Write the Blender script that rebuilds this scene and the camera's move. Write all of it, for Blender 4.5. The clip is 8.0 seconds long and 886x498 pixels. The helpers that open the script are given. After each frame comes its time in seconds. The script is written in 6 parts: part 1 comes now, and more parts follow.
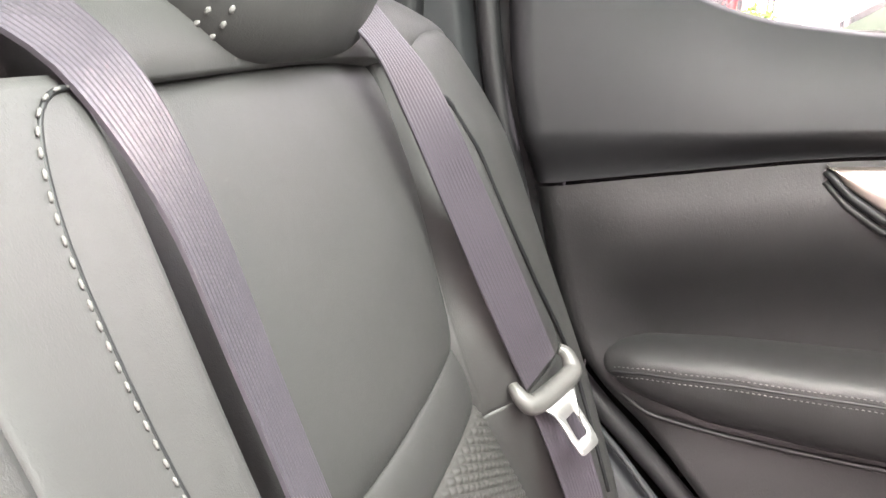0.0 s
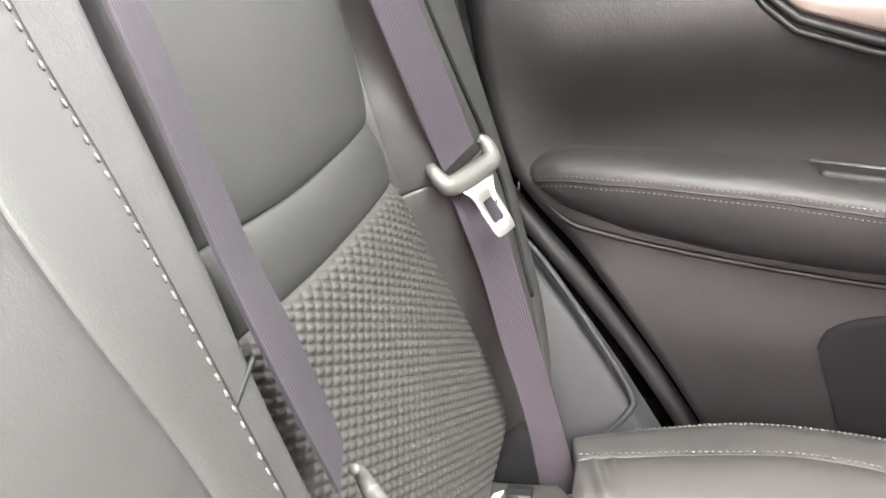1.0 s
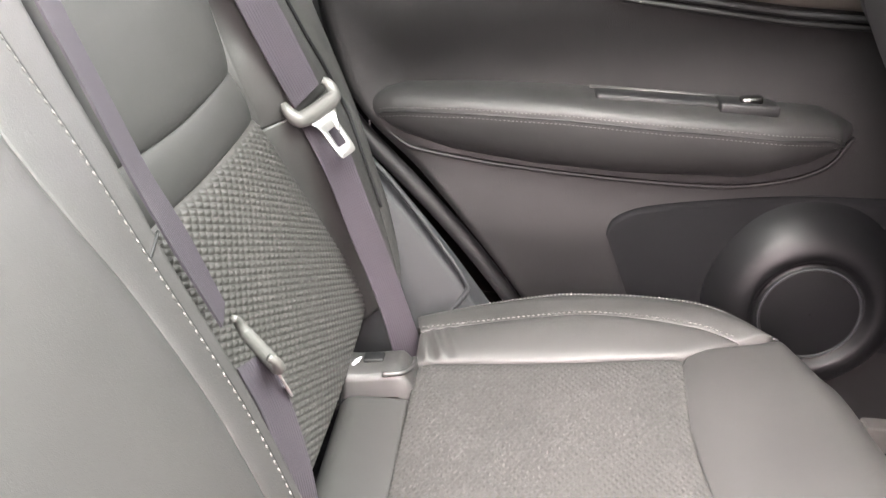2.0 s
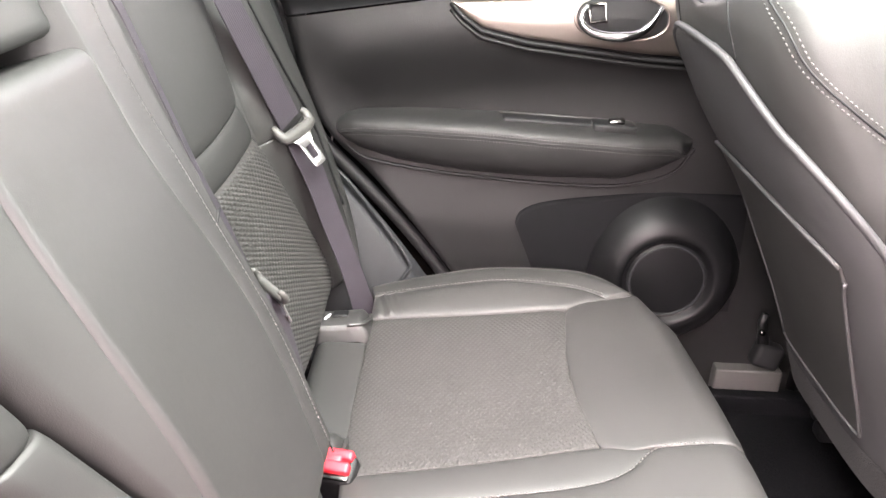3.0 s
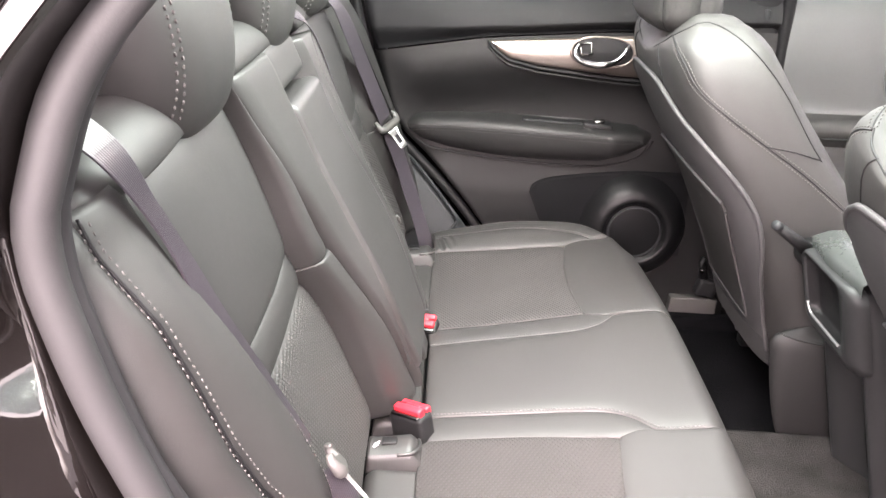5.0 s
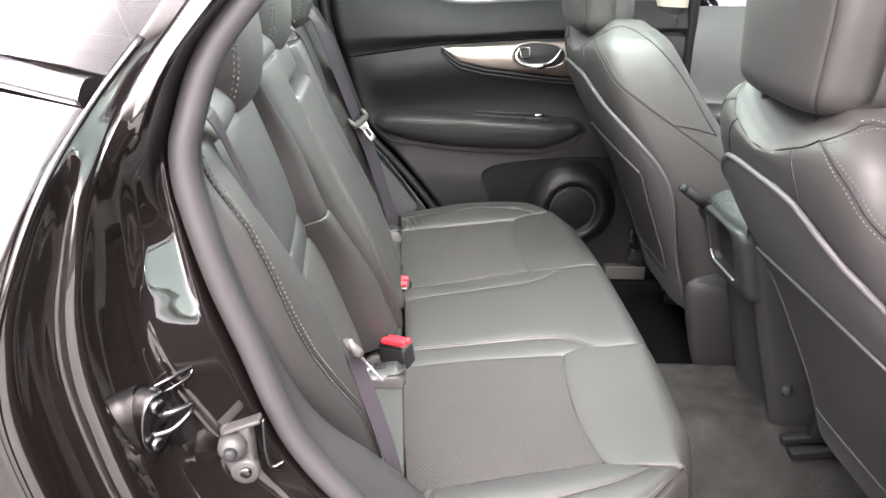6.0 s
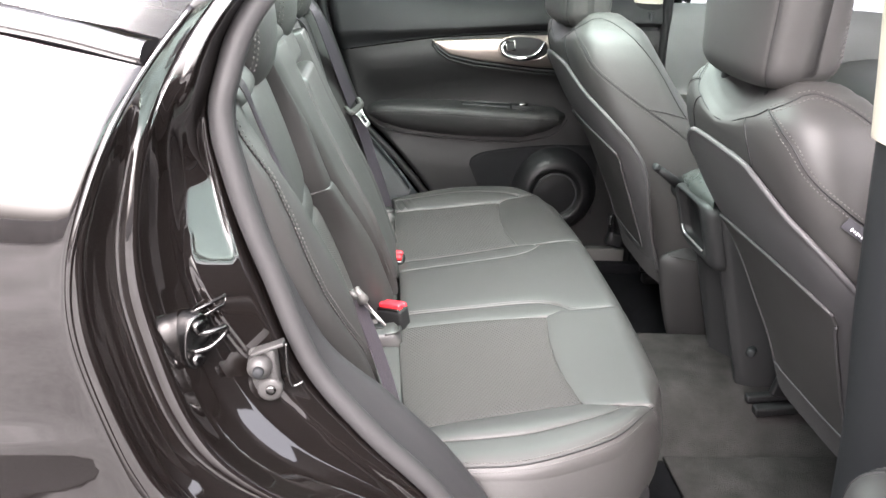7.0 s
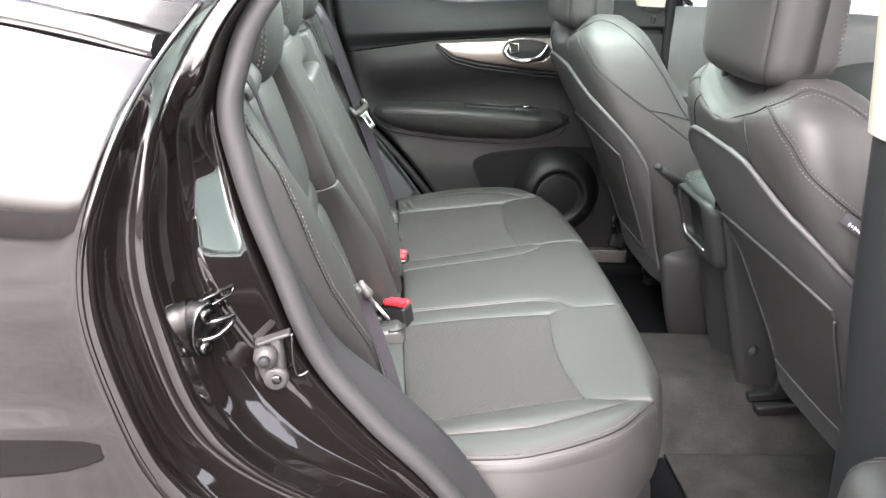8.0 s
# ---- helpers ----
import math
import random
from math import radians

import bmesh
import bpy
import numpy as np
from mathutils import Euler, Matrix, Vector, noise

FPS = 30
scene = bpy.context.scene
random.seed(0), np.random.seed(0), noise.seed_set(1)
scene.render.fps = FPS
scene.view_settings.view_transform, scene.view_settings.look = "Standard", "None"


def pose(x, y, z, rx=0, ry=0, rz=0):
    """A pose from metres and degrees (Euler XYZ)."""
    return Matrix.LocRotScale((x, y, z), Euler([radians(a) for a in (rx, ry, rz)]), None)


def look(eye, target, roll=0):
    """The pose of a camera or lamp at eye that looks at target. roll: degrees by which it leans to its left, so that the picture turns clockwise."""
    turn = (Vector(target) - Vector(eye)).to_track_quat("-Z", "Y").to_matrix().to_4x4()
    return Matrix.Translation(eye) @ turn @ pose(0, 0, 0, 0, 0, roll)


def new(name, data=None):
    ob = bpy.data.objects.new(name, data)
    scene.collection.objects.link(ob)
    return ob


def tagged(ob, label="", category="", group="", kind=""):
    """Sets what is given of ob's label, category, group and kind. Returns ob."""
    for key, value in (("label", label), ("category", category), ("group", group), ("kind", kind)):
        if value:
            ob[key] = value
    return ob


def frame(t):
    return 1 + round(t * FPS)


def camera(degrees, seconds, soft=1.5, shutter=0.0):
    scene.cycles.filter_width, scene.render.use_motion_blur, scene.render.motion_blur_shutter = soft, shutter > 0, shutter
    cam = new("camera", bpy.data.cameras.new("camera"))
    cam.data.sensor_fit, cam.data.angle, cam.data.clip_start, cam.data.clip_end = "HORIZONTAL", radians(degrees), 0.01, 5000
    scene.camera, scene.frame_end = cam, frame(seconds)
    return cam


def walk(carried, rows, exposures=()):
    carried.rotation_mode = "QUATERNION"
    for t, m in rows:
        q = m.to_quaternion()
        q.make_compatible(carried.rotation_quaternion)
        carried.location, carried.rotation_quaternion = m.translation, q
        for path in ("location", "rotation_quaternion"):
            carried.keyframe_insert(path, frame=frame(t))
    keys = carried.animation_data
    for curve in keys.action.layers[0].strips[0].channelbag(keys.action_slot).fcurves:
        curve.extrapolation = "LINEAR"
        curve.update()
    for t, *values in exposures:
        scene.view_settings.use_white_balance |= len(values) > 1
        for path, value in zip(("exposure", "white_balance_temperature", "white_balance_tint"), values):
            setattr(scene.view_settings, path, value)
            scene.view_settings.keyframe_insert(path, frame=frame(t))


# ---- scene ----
cam = camera(55.5, 8.0)
PATH = [
    (0, (0.023, -0.050, 1.184), (-0.447, 1.830, 0.663), 2.2),
    (0.5, (0.041, -0.053, 1.138), (-0.386, 1.797, 0.510), 2.7),
    (1, (0.067, -0.078, 1.103), (-0.302, 1.755, 0.395), 3.0),
    (1.5, (0.093, -0.134, 1.113), (-0.155, 1.675, 0.302), 2.7),
    (2, (0.129, -0.235, 1.152), (0.027, 1.572, 0.309), 2.6),
    (2.2, (0.136, -0.281, 1.166), (0.080, 1.527, 0.319), 2.6),
    (3.3, (0.159, -0.603, 1.27), (0.175, 1.23, 0.469), 3.4),
    (3.5, (0.165, -0.66, 1.286), (0.174, 1.174, 0.489), 3.4),
    (4, (0.152, -0.805, 1.31), (0.158, 1.032, 0.52), 3.6),
    (4.5, (0.118, -0.939, 1.331), (0.118, 0.899, 0.542), 3.6),
    (4.7, (0.099, -0.98, 1.344), (0.099, 0.856, 0.55), 3.7),
    (5.8, (0.041, -1.301, 1.384), (0.144, 0.549, 0.631), 3.0),
    (6, (0.035, -1.338, 1.381), (0.168, 0.513, 0.636), 3.0),
    (6.5, (0.015, -1.418, 1.369), (0.185, 0.434, 0.634), 3.3),
    (7, (0.014, -1.472, 1.369), (0.183, 0.382, 0.638), 3.4),
    (7.5, (0.008, -1.495, 1.365), (0.171, 0.361, 0.64), 3.4),
    (8, (0.014, -1.492, 1.36), (0.173, 0.368, 0.644), 3.4),
]
walk(cam, [(t, look(eye, target, roll)) for t, eye, target, roll in PATH],
     exposures=[(0.0, 4.49, 7000, 31), (1.0, 4.58, 7000, 31), (2.2, 4.56, 6950, 31), (3.5, 4.17, 6950, 32), (4.7, 4.03, 6950, 32), (6.0, 3.58, 6650, 23), (8.0, 3.50, 6500, 18)])

# ---- daylight ----
world = bpy.data.worlds.new("overcast_sky")
scene.world = world
world.use_nodes = True
wn, wl = world.node_tree.nodes, world.node_tree.links
sky = wn.new("ShaderNodeTexSky")
sky.sky_type = 'NISHITA'
sky.sun_disc = False
sky.sun_elevation, sky.sun_rotation = radians(42), radians(188)
sky.air_density, sky.dust_density, sky.ozone_density = 1.0, 6.0, 0.6
hsv = wn.new("ShaderNodeHueSaturation")
hsv.inputs["Saturation"].default_value = 0.22
wl.new(sky.outputs[0], hsv.inputs["Color"])
wl.new(hsv.outputs[0], wn["Background"].inputs["Color"])
wn["Background"].inputs["Strength"].default_value = 0.115
sun = new("sun", bpy.data.lights.new("sun", "SUN"))
sun.data.energy, sun.data.angle, sun.data.color = 0.35, radians(50), (1.0, 0.87, 0.85)
sun.matrix_world = look((-0.8, -5.6, 5.5), (0, 0, 0))
# sky light that comes in through the green-tinted roof glass
roof_light = new("roof_window_light", bpy.data.lights.new("roof_window_light", "AREA"))
roof_light.data.shape, roof_light.data.size, roof_light.data.size_y = 'RECTANGLE', 0.90, 0.62
roof_light.data.energy, roof_light.data.color = 3.8, (0.78, 1.0, 0.89)
roof_light.matrix_world = pose(0.30, 0, 1.590)


# ---- materials ----
def material(name, base, rough=0.5, metal=0.0, vary=0.15, vary_scale=6.0, bump=(), coat=0.0, rough_vary=0.06, spec=0.5, coat_ior=1.65):
    """Procedural surface: two-scale colour variation, uneven gloss, relief from (kind, scale, strength, distance) layers."""
    m = bpy.data.materials.new(name)
    m.use_nodes = True
    n, l = m.node_tree.nodes, m.node_tree.links
    p = n["Principled BSDF"]
    co = n.new("ShaderNodeTexCoord")
    p.inputs["Metallic"].default_value = metal
    p.inputs["Coat Weight"].default_value = coat
    p.inputs["Coat Roughness"].default_value = 0.03
    p.inputs["Coat IOR"].default_value = coat_ior
    p.inputs["Specular IOR Level"].default_value = spec
    big = n.new("ShaderNodeTexNoise")
    big.inputs["Scale"].default_value, big.inputs["Detail"].default_value = vary_scale, 6
    l.new(co.outputs["Object"], big.inputs["Vector"])
    fine = n.new("ShaderNodeTexNoise")
    fine.inputs["Scale"].default_value, fine.inputs["Detail"].default_value = vary_scale * 30, 3
    l.new(co.outputs["Object"], fine.inputs["Vector"])
    add = n.new("ShaderNodeMath")
    add.operation = 'MULTIPLY_ADD'
    add.inputs[1].default_value = 0.35
    l.new(fine.outputs[0], add.inputs[0])
    l.new(big.outputs[0], add.inputs[2])
    ramp = n.new("ShaderNodeMapRange")
    ramp.inputs["From Min"].default_value, ramp.inputs["From Max"].default_value = 0.35, 1.0
    ramp.inputs["To Min"].default_value, ramp.inputs["To Max"].default_value = 1 - vary, 1 + vary
    l.new(add.outputs[0], ramp.inputs["Value"])
    mul = n.new("ShaderNodeVectorMath")
    mul.operation = 'SCALE'
    mul.inputs[0].default_value = base
    l.new(ramp.outputs[0], mul.inputs["Scale"])
    l.new(mul.outputs[0], p.inputs["Base Color"])
    rr = n.new("ShaderNodeMapRange")
    rr.inputs["From Min"].default_value, rr.inputs["From Max"].default_value = 0.3, 0.9
    rr.inputs["To Min"].default_value, rr.inputs["To Max"].default_value = max(0.02, rough - rough_vary), rough + rough_vary
    l.new(add.outputs[0], rr.inputs["Value"])
    l.new(rr.outputs[0], p.inputs["Roughness"])
    last = None
    for kind, scale, strength, dist in bump:
        if kind == "pebble":
            t = n.new("ShaderNodeTexVoronoi")
            t.feature = 'DISTANCE_TO_EDGE'
            t.inputs["Scale"].default_value = scale
            out = t.outputs["Distance"]
        elif kind == "wrinkle":
            # soft irregular leather grain, drawn out one way
            mp = n.new("ShaderNodeMapping")
            mp.inputs["Scale"].default_value = (1.0, 1.0, 0.55)
            l.new(co.outputs["Object"], mp.inputs["Vector"])
            t = n.new("ShaderNodeTexNoise")
            t.inputs["Scale"].default_value, t.inputs["Detail"].default_value, t.inputs["Distortion"].default_value = scale, 3, 0.8
            l.new(mp.outputs[0], t.inputs["Vector"])
            out = t.outputs[0]
        elif kind == "lattice":
            # staggered lozenges of a knit, from two crossed waves
            t1, t2 = n.new("ShaderNodeTexWave"), n.new("ShaderNodeTexWave")
            for t, turn in ((t1, 33), (t2, -33)):
                mp = n.new("ShaderNodeMapping")
                mp.inputs["Rotation"].default_value = (0, 0, radians(turn))
                l.new(co.outputs["Object"], mp.inputs["Vector"])
                l.new(mp.outputs[0], t.inputs["Vector"])
                t.inputs["Scale"].default_value = scale
                t.inputs["Distortion"].default_value = 0.3
            t = n.new("ShaderNodeMath")
            t.operation = 'MULTIPLY'
            l.new(t1.outputs["Fac"], t.inputs[0])
            l.new(t2.outputs["Fac"], t.inputs[1])
            out = t.outputs[0]
        else:
            t = n.new("ShaderNodeTexNoise")
            t.inputs["Scale"].default_value, t.inputs["Detail"].default_value = scale, 5
            out = t.outputs[0]
        if kind not in ("lattice", "wrinkle"):
            l.new(co.outputs["Object"], t.inputs["Vector"])
        b = n.new("ShaderNodeBump")
        b.inputs["Strength"].default_value, b.inputs["Distance"].default_value = strength, dist
        l.new(out, b.inputs["Height"])
        if last:
            l.new(last.outputs[0], b.inputs["Normal"])
        last = b
    if last:
        l.new(last.outputs[0], p.inputs["Normal"])
    return m


DOOR_GREY = material("door_grey", (0.085, 0.088, 0.088), 0.6, bump=(("wrinkle", 700, 0.3, 0.0007),), vary=0.1)
LEATHER_DARK = material("leather_dark", (0.013, 0.0127, 0.0127), 0.56, bump=(("wrinkle", 800, 0.22, 0.0008), ("noise", 22, 0.12, 0.004)), vary=0.12, spec=0.35)
LEATHER = material("leather", (0.0245, 0.0238, 0.0228), 0.56, bump=(("wrinkle", 800, 0.13, 0.0008), ("pebble", 1000, 0.16, 0.0004), ("noise", 22, 0.10, 0.004)), vary=0.12, spec=0.54)
LEATHER_FINE = material("leather_fine", (0.023, 0.022, 0.0212), 0.48, bump=(("wrinkle", 800, 0.14, 0.0008), ("pebble", 1100, 0.2, 0.0003), ("noise", 18, 0.12, 0.004)), vary=0.10, spec=0.80)
KNIT = material("knit_cloth", (0.034, 0.032, 0.0305), 0.52, bump=(("noise", 1500, 0.3, 0.0004),), vary=0.15)
MESH_CLOTH = material("mesh_cloth", (0.032, 0.0305, 0.0295), 0.8, bump=(("lattice", 60, 0.45, 0.0014), ("noise", 1200, 0.1, 0.0004)), vary=0.14, spec=0.25)
SOFT_PLASTIC = material("soft_plastic", (0.0074, 0.0072, 0.0073), 0.46, bump=(("wrinkle", 700, 0.35, 0.0007), ("noise", 9, 0.06, 0.004)), vary=0.14, spec=0.24)
TRIM_PLASTIC = material("trim_plastic", (0.019, 0.0188, 0.0198), 0.5, bump=(("noise", 1400, 0.25, 0.0004),), vary=0.12, spec=0.4)
GREY_PLASTIC = material("grey_plastic", (0.014, 0.0152, 0.0165), 0.6, spec=0.3, bump=(("noise", 1600, 0.25, 0.0004),), vary=0.10)
DARK_PLASTIC = material("dark_plastic", (0.0105, 0.0105, 0.0112), 0.55, spec=0.2, bump=(("noise", 1700, 0.25, 0.0004),), vary=0.12)
POCKET_PLASTIC = material("pocket_plastic", (0.05, 0.048, 0.046), 0.5, bump=(("noise", 1500, 0.2, 0.0004),), vary=0.1)
TONGUE_PLASTIC = material("tongue_plastic", (0.058, 0.056, 0.053), 0.45, bump=(("noise", 900, 0.15, 0.0004),), vary=0.12)
BLACK = material("black_plastic", (0.009, 0.009, 0.0095), 0.5, vary=0.15, spec=0.25)
RUBBER = material("rubber_seal", (0.022, 0.0215, 0.022), 0.6, bump=(("noise", 700, 0.25, 0.0005),), vary=0.12)
WEBBING = material("belt_webbing", (0.038, 0.0325, 0.039), 0.32, bump=(("noise", 900, 0.3, 0.0003),), vary=0.12)
# darker copy of the carpet, with the shade of the footwells in its colour
SHADED_CARPET = material("carpet", (0.0042, 0.0042, 0.0048), 0.95, bump=(("noise", 420, 0.9, 0.003), ("noise", 40, 0.3, 0.004)), vary=0.35, vary_scale=14, spec=0.04)
POCKET_LEATHER = material("pocket_leather", (0.036, 0.035, 0.034), 0.55, bump=(("wrinkle", 800, 0.22, 0.0008),), vary=0.12, spec=0.3)
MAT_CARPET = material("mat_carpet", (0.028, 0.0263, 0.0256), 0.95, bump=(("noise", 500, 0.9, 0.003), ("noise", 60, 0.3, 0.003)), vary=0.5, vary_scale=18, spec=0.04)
THREAD = material("thread", (0.075, 0.071, 0.068), 0.8, vary=0.2)
PAINT = material("black_paint", (0.0042, 0.0032, 0.0029), 0.40, coat=1.0, coat_ior=1.9, vary=0.2, rough_vary=0.03, spec=0.03, bump=(("noise", 4, 0.06, 0.004),))
CHROME = material("chrome", (0.80, 0.80, 0.80), 0.09, metal=1.0, vary=0.04)
STEEL = material("steel", (0.11, 0.108, 0.106), 0.22, metal=1.0, vary=0.15, bump=(("noise", 300, 0.1, 0.0005),))
DULL_ALLOY = material("dull_alloy", (0.036, 0.035, 0.034), 0.5, metal=0.1, vary=0.2, bump=(("noise", 200, 0.2, 0.0008),))
PLATE = material("tongue_plate", (0.62, 0.61, 0.60), 0.38, metal=0.85, vary=0.1, bump=(("noise", 300, 0.08, 0.0005),))
# near-black colour that stands in for the shade inside the door pocket
POCKET_SHADE = material("pocket_shade", (0.0040, 0.0040, 0.0045), 0.75, vary=0.2, spec=0.08, bump=(("noise", 1200, 0.2, 0.0004),))
POD_PLASTIC = material("pod_plastic", (0.0036, 0.0036, 0.004), 0.47, vary=0.15, spec=0.2, bump=(("noise", 1500, 0.2, 0.0004),))
SATIN = material("satin_trim", (0.26, 0.222, 0.20), 0.34, metal=0.9, vary=0.06, bump=(("noise", 250, 0.03, 0.0005),))
CONSOLE_PLASTIC = material("console_plastic", (0.020, 0.0205, 0.021), 0.48, vary=0.12, spec=0.35, bump=(("noise", 1500, 0.2, 0.0004),))
# base colour lightened and greened to imitate the roof glass reflected in the lid
LID = material("console_lid", (0.042, 0.046, 0.044), 0.26, vary=0.1, bump=(("noise", 900, 0.15, 0.0004),))
DARK_CHROME = material("dark_chrome", (0.34, 0.34, 0.34), 0.16, metal=1.0, vary=0.05)
SILVER = material("silver_bezel", (0.45, 0.45, 0.45), 0.35, metal=0.8, vary=0.08)
RED = material("red_button", (0.62, 0.02, 0.03), 0.4, vary=0.1)
BEIGE = material("beige_headliner", (0.42, 0.385, 0.315), 0.85, vary=0.06, bump=(("noise", 900, 0.3, 0.0006),))
LABEL_CLOTH = material("label_cloth", (0.03, 0.03, 0.035), 0.8, vary=0.2)
LABEL_PRINT = material("label_print", (0.62, 0.60, 0.66), 0.7, vary=0.2)
# broad blotches give the dark paint wavy streaks to reflect
CONCRETE = material("concrete", (0.27, 0.265, 0.256), 0.9, vary=0.55, vary_scale=0.6, bump=(("noise", 50, 0.4, 0.006),))
# opaque stand-in for glass; the mottled green imitates reflections
CAR_GLASS = material("car_glass", (0.022, 0.032, 0.022), 0.3, vary=0.5, vary_scale=5, spec=0.06)
ASPHALT = material("asphalt", (0.048, 0.047, 0.046), 0.9, vary=0.35, vary_scale=2.0, bump=(("noise", 90, 0.6, 0.01),))
WHITE_PAINT = material("white_paint", (0.78, 0.78, 0.77), 0.25, coat=0.8, vary=0.04)
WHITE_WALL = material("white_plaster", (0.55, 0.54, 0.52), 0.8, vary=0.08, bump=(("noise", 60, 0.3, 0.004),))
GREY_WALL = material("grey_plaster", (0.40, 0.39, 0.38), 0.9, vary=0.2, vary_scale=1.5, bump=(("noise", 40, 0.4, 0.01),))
RED_POST = material("red_post_paint", (0.30, 0.012, 0.012), 0.4, vary=0.1)
BLUE_SIGN = material("blue_sign_paint", (0.010, 0.022, 0.13), 0.4, vary=0.1)
LEAF = material("bush_leaf", (0.07, 0.12, 0.008), 0.5, vary=0.4, vary_scale=9)
BARK = material("bark", (0.09, 0.06, 0.04), 0.9, vary=0.3, bump=(("noise", 60, 0.6, 0.006),))


def glass(name, tint):
    m = bpy.data.materials.new(name)
    m.use_nodes = True
    p = m.node_tree.nodes["Principled BSDF"]
    p.inputs["Base Color"].default_value = (*tint, 1)
    p.inputs["Transmission Weight"].default_value = 1.0
    p.inputs["Roughness"].default_value = 0.0
    p.inputs["IOR"].default_value = 1.45
    return m


GLASS = glass("window_glass", (0.93, 0.97, 0.95))
DOOR_GLASS = glass("door_glass", (0.66, 0.84, 0.74))
ROOF_GLASS = glass("roof_glass", (0.80, 0.88, 0.82))
TINTED = glass("tinted_glass", (0.10, 0.10, 0.11))


# ---- building helpers ----
def spl(pts, n):
    """A smooth curve through pts, n points at even steps of its length."""
    p = np.array(pts, float)
    if len(p) == 2:
        return p[0] + np.linspace(0, 1, n)[:, None] * (p[1] - p[0])
    q = np.vstack([2 * p[0] - p[1], p, 2 * p[-1] - p[-2]])
    out = []
    for i in range(1, len(q) - 2):
        t = np.linspace(0, 1, 24, endpoint=False)[:, None]
        a, b, c, d = q[i - 1], q[i], q[i + 1], q[i + 2]
        out.append(0.5 * (2 * b + (c - a) * t + (2 * a - 5 * b + 4 * c - d) * t ** 2 + (3 * b - a - 3 * c + d) * t ** 3))
    out = np.vstack(out + [p[-1:]])
    s = np.concatenate([[0], np.cumsum(np.linalg.norm(np.diff(out, axis=0), axis=1))])
    g = np.linspace(0, s[-1], n)
    return np.stack([np.interp(g, s, out[:, k]) for k in range(out.shape[1])], 1)


def curve1(xs, ys):
    return lambda v: np.interp(v, xs, ys)


def sstep(v, a, b):
    t = np.clip((np.asarray(v, float) - a) / (b - a), 0, 1)
    return t * t * (3 - 2 * t)


def thing(name, at, label, category, group="", kind=""):
    e = new(name)
    e.location = at
    e.empty_display_size = 0.05
    return tagged(e, label, category, group, kind)


def origin_of(ob):
    o = Vector((0, 0, 0))
    while ob:
        o += ob.location
        ob = ob.parent
    return o


def part(name, data, mat, parent=None, label="", smooth=True):
    """Links a bmesh or mesh, given in world places, as ONE mesh object under parent."""
    if isinstance(data, bmesh.types.BMesh):
        me = bpy.data.meshes.new(name)
        data.normal_update()
        data.to_mesh(me)
        data.free()
    else:
        me = data
    me.materials.append(mat)
    if smooth:
        me.polygons.foreach_set("use_smooth", [True] * len(me.polygons))
    ob = new(name, me)
    if parent:
        ob.parent = parent
        me.transform(Matrix.Translation(-origin_of(parent)))
    if label:
        ob["label"] = label
    return ob


def grid(P, close=False):
    """A sheet through an array of points, n by m."""
    n, m = P.shape[:2]
    idx = np.arange(n * m).reshape(n, m)
    if close:
        idx = np.concatenate([idx, idx[:, :1]], 1)
    f = np.stack([idx[:-1, :-1], idx[:-1, 1:], idx[1:, 1:], idx[1:, :-1]], -1).reshape(-1, 4)
    me = bpy.data.meshes.new("sheet")
    me.from_pydata(P.reshape(-1, 3).tolist(), [], f.tolist())
    return me


def box(bm, size, m, bevel=0.0, seg=2):
    """A rounded box of that size at the pose m."""
    r = bmesh.ops.create_cube(bm, size=1.0, matrix=m @ Matrix.Diagonal((*size, 1)))
    if bevel:
        es = list({e for v in r["verts"] for e in v.link_edges})
        bmesh.ops.bevel(bm, geom=es, offset=bevel, segments=seg, affect='EDGES', profile=0.6)
    return bm


def tube(pts, rad, sides=10, caps=True):
    """A round bar along pts; rad a number or one for each point."""
    p = np.array(pts, float)
    rad = np.broadcast_to(np.array(rad, float), (len(p),))
    t = np.gradient(p, axis=0)
    t /= np.linalg.norm(t, axis=1)[:, None] + 1e-9
    up = np.array([0, 0, 1.0]) if abs(t[0][2]) < 0.9 else np.array([1.0, 0, 0])
    ring = []
    for i in range(len(p)):
        a = np.cross(t[i], up)
        a /= np.linalg.norm(a) + 1e-9
        b = np.cross(a, t[i])
        up = b
        th = np.linspace(0, 2 * np.pi, sides, endpoint=False)
        ring.append(p[i] + rad[i] * (np.cos(th)[:, None] * a + np.sin(th)[:, None] * b))
    P = np.array(ring)
    if caps:
        c0, c1 = P[0].mean(0), P[-1].mean(0)
        P = np.concatenate([np.repeat(c0[None, None], sides, 1), P, np.repeat(c1[None, None], sides, 1)])
    return grid(P, close=True)


def clustered(n, k=0.6):
    t = np.linspace(0, 1, n)
    return (1 - k) * t + k * (0.5 - 0.5 * np.cos(np.pi * t))


def coons(bottom, top, left, right, nu, nv, k=0.6):
    """A patch between four curves of 2D points; bottom and top run left to right, left and right run upwards."""
    u, v = clustered(nu, k), clustered(nv, k)
    big = 200
    g = np.linspace(0, 1, big)

    def at(c, s):
        q = spl(c, big)
        return np.stack([np.interp(s, g, q[:, k2]) for k2 in (0, 1)], -1)
    b, t, l, r = at(bottom, u), at(top, u), at(left, v), at(right, v)
    U, V = np.meshgrid(u, v, indexing="ij")
    U, V = U[..., None], V[..., None]
    P = (1 - V) * b[:, None] + V * t[:, None] + (1 - U) * l[None] + U * r[None]
    P -= (1 - U) * (1 - V) * b[0] + U * (1 - V) * b[-1] + (1 - U) * V * t[0] + U * V * t[-1]
    return P, U[..., 0], V[..., 0]


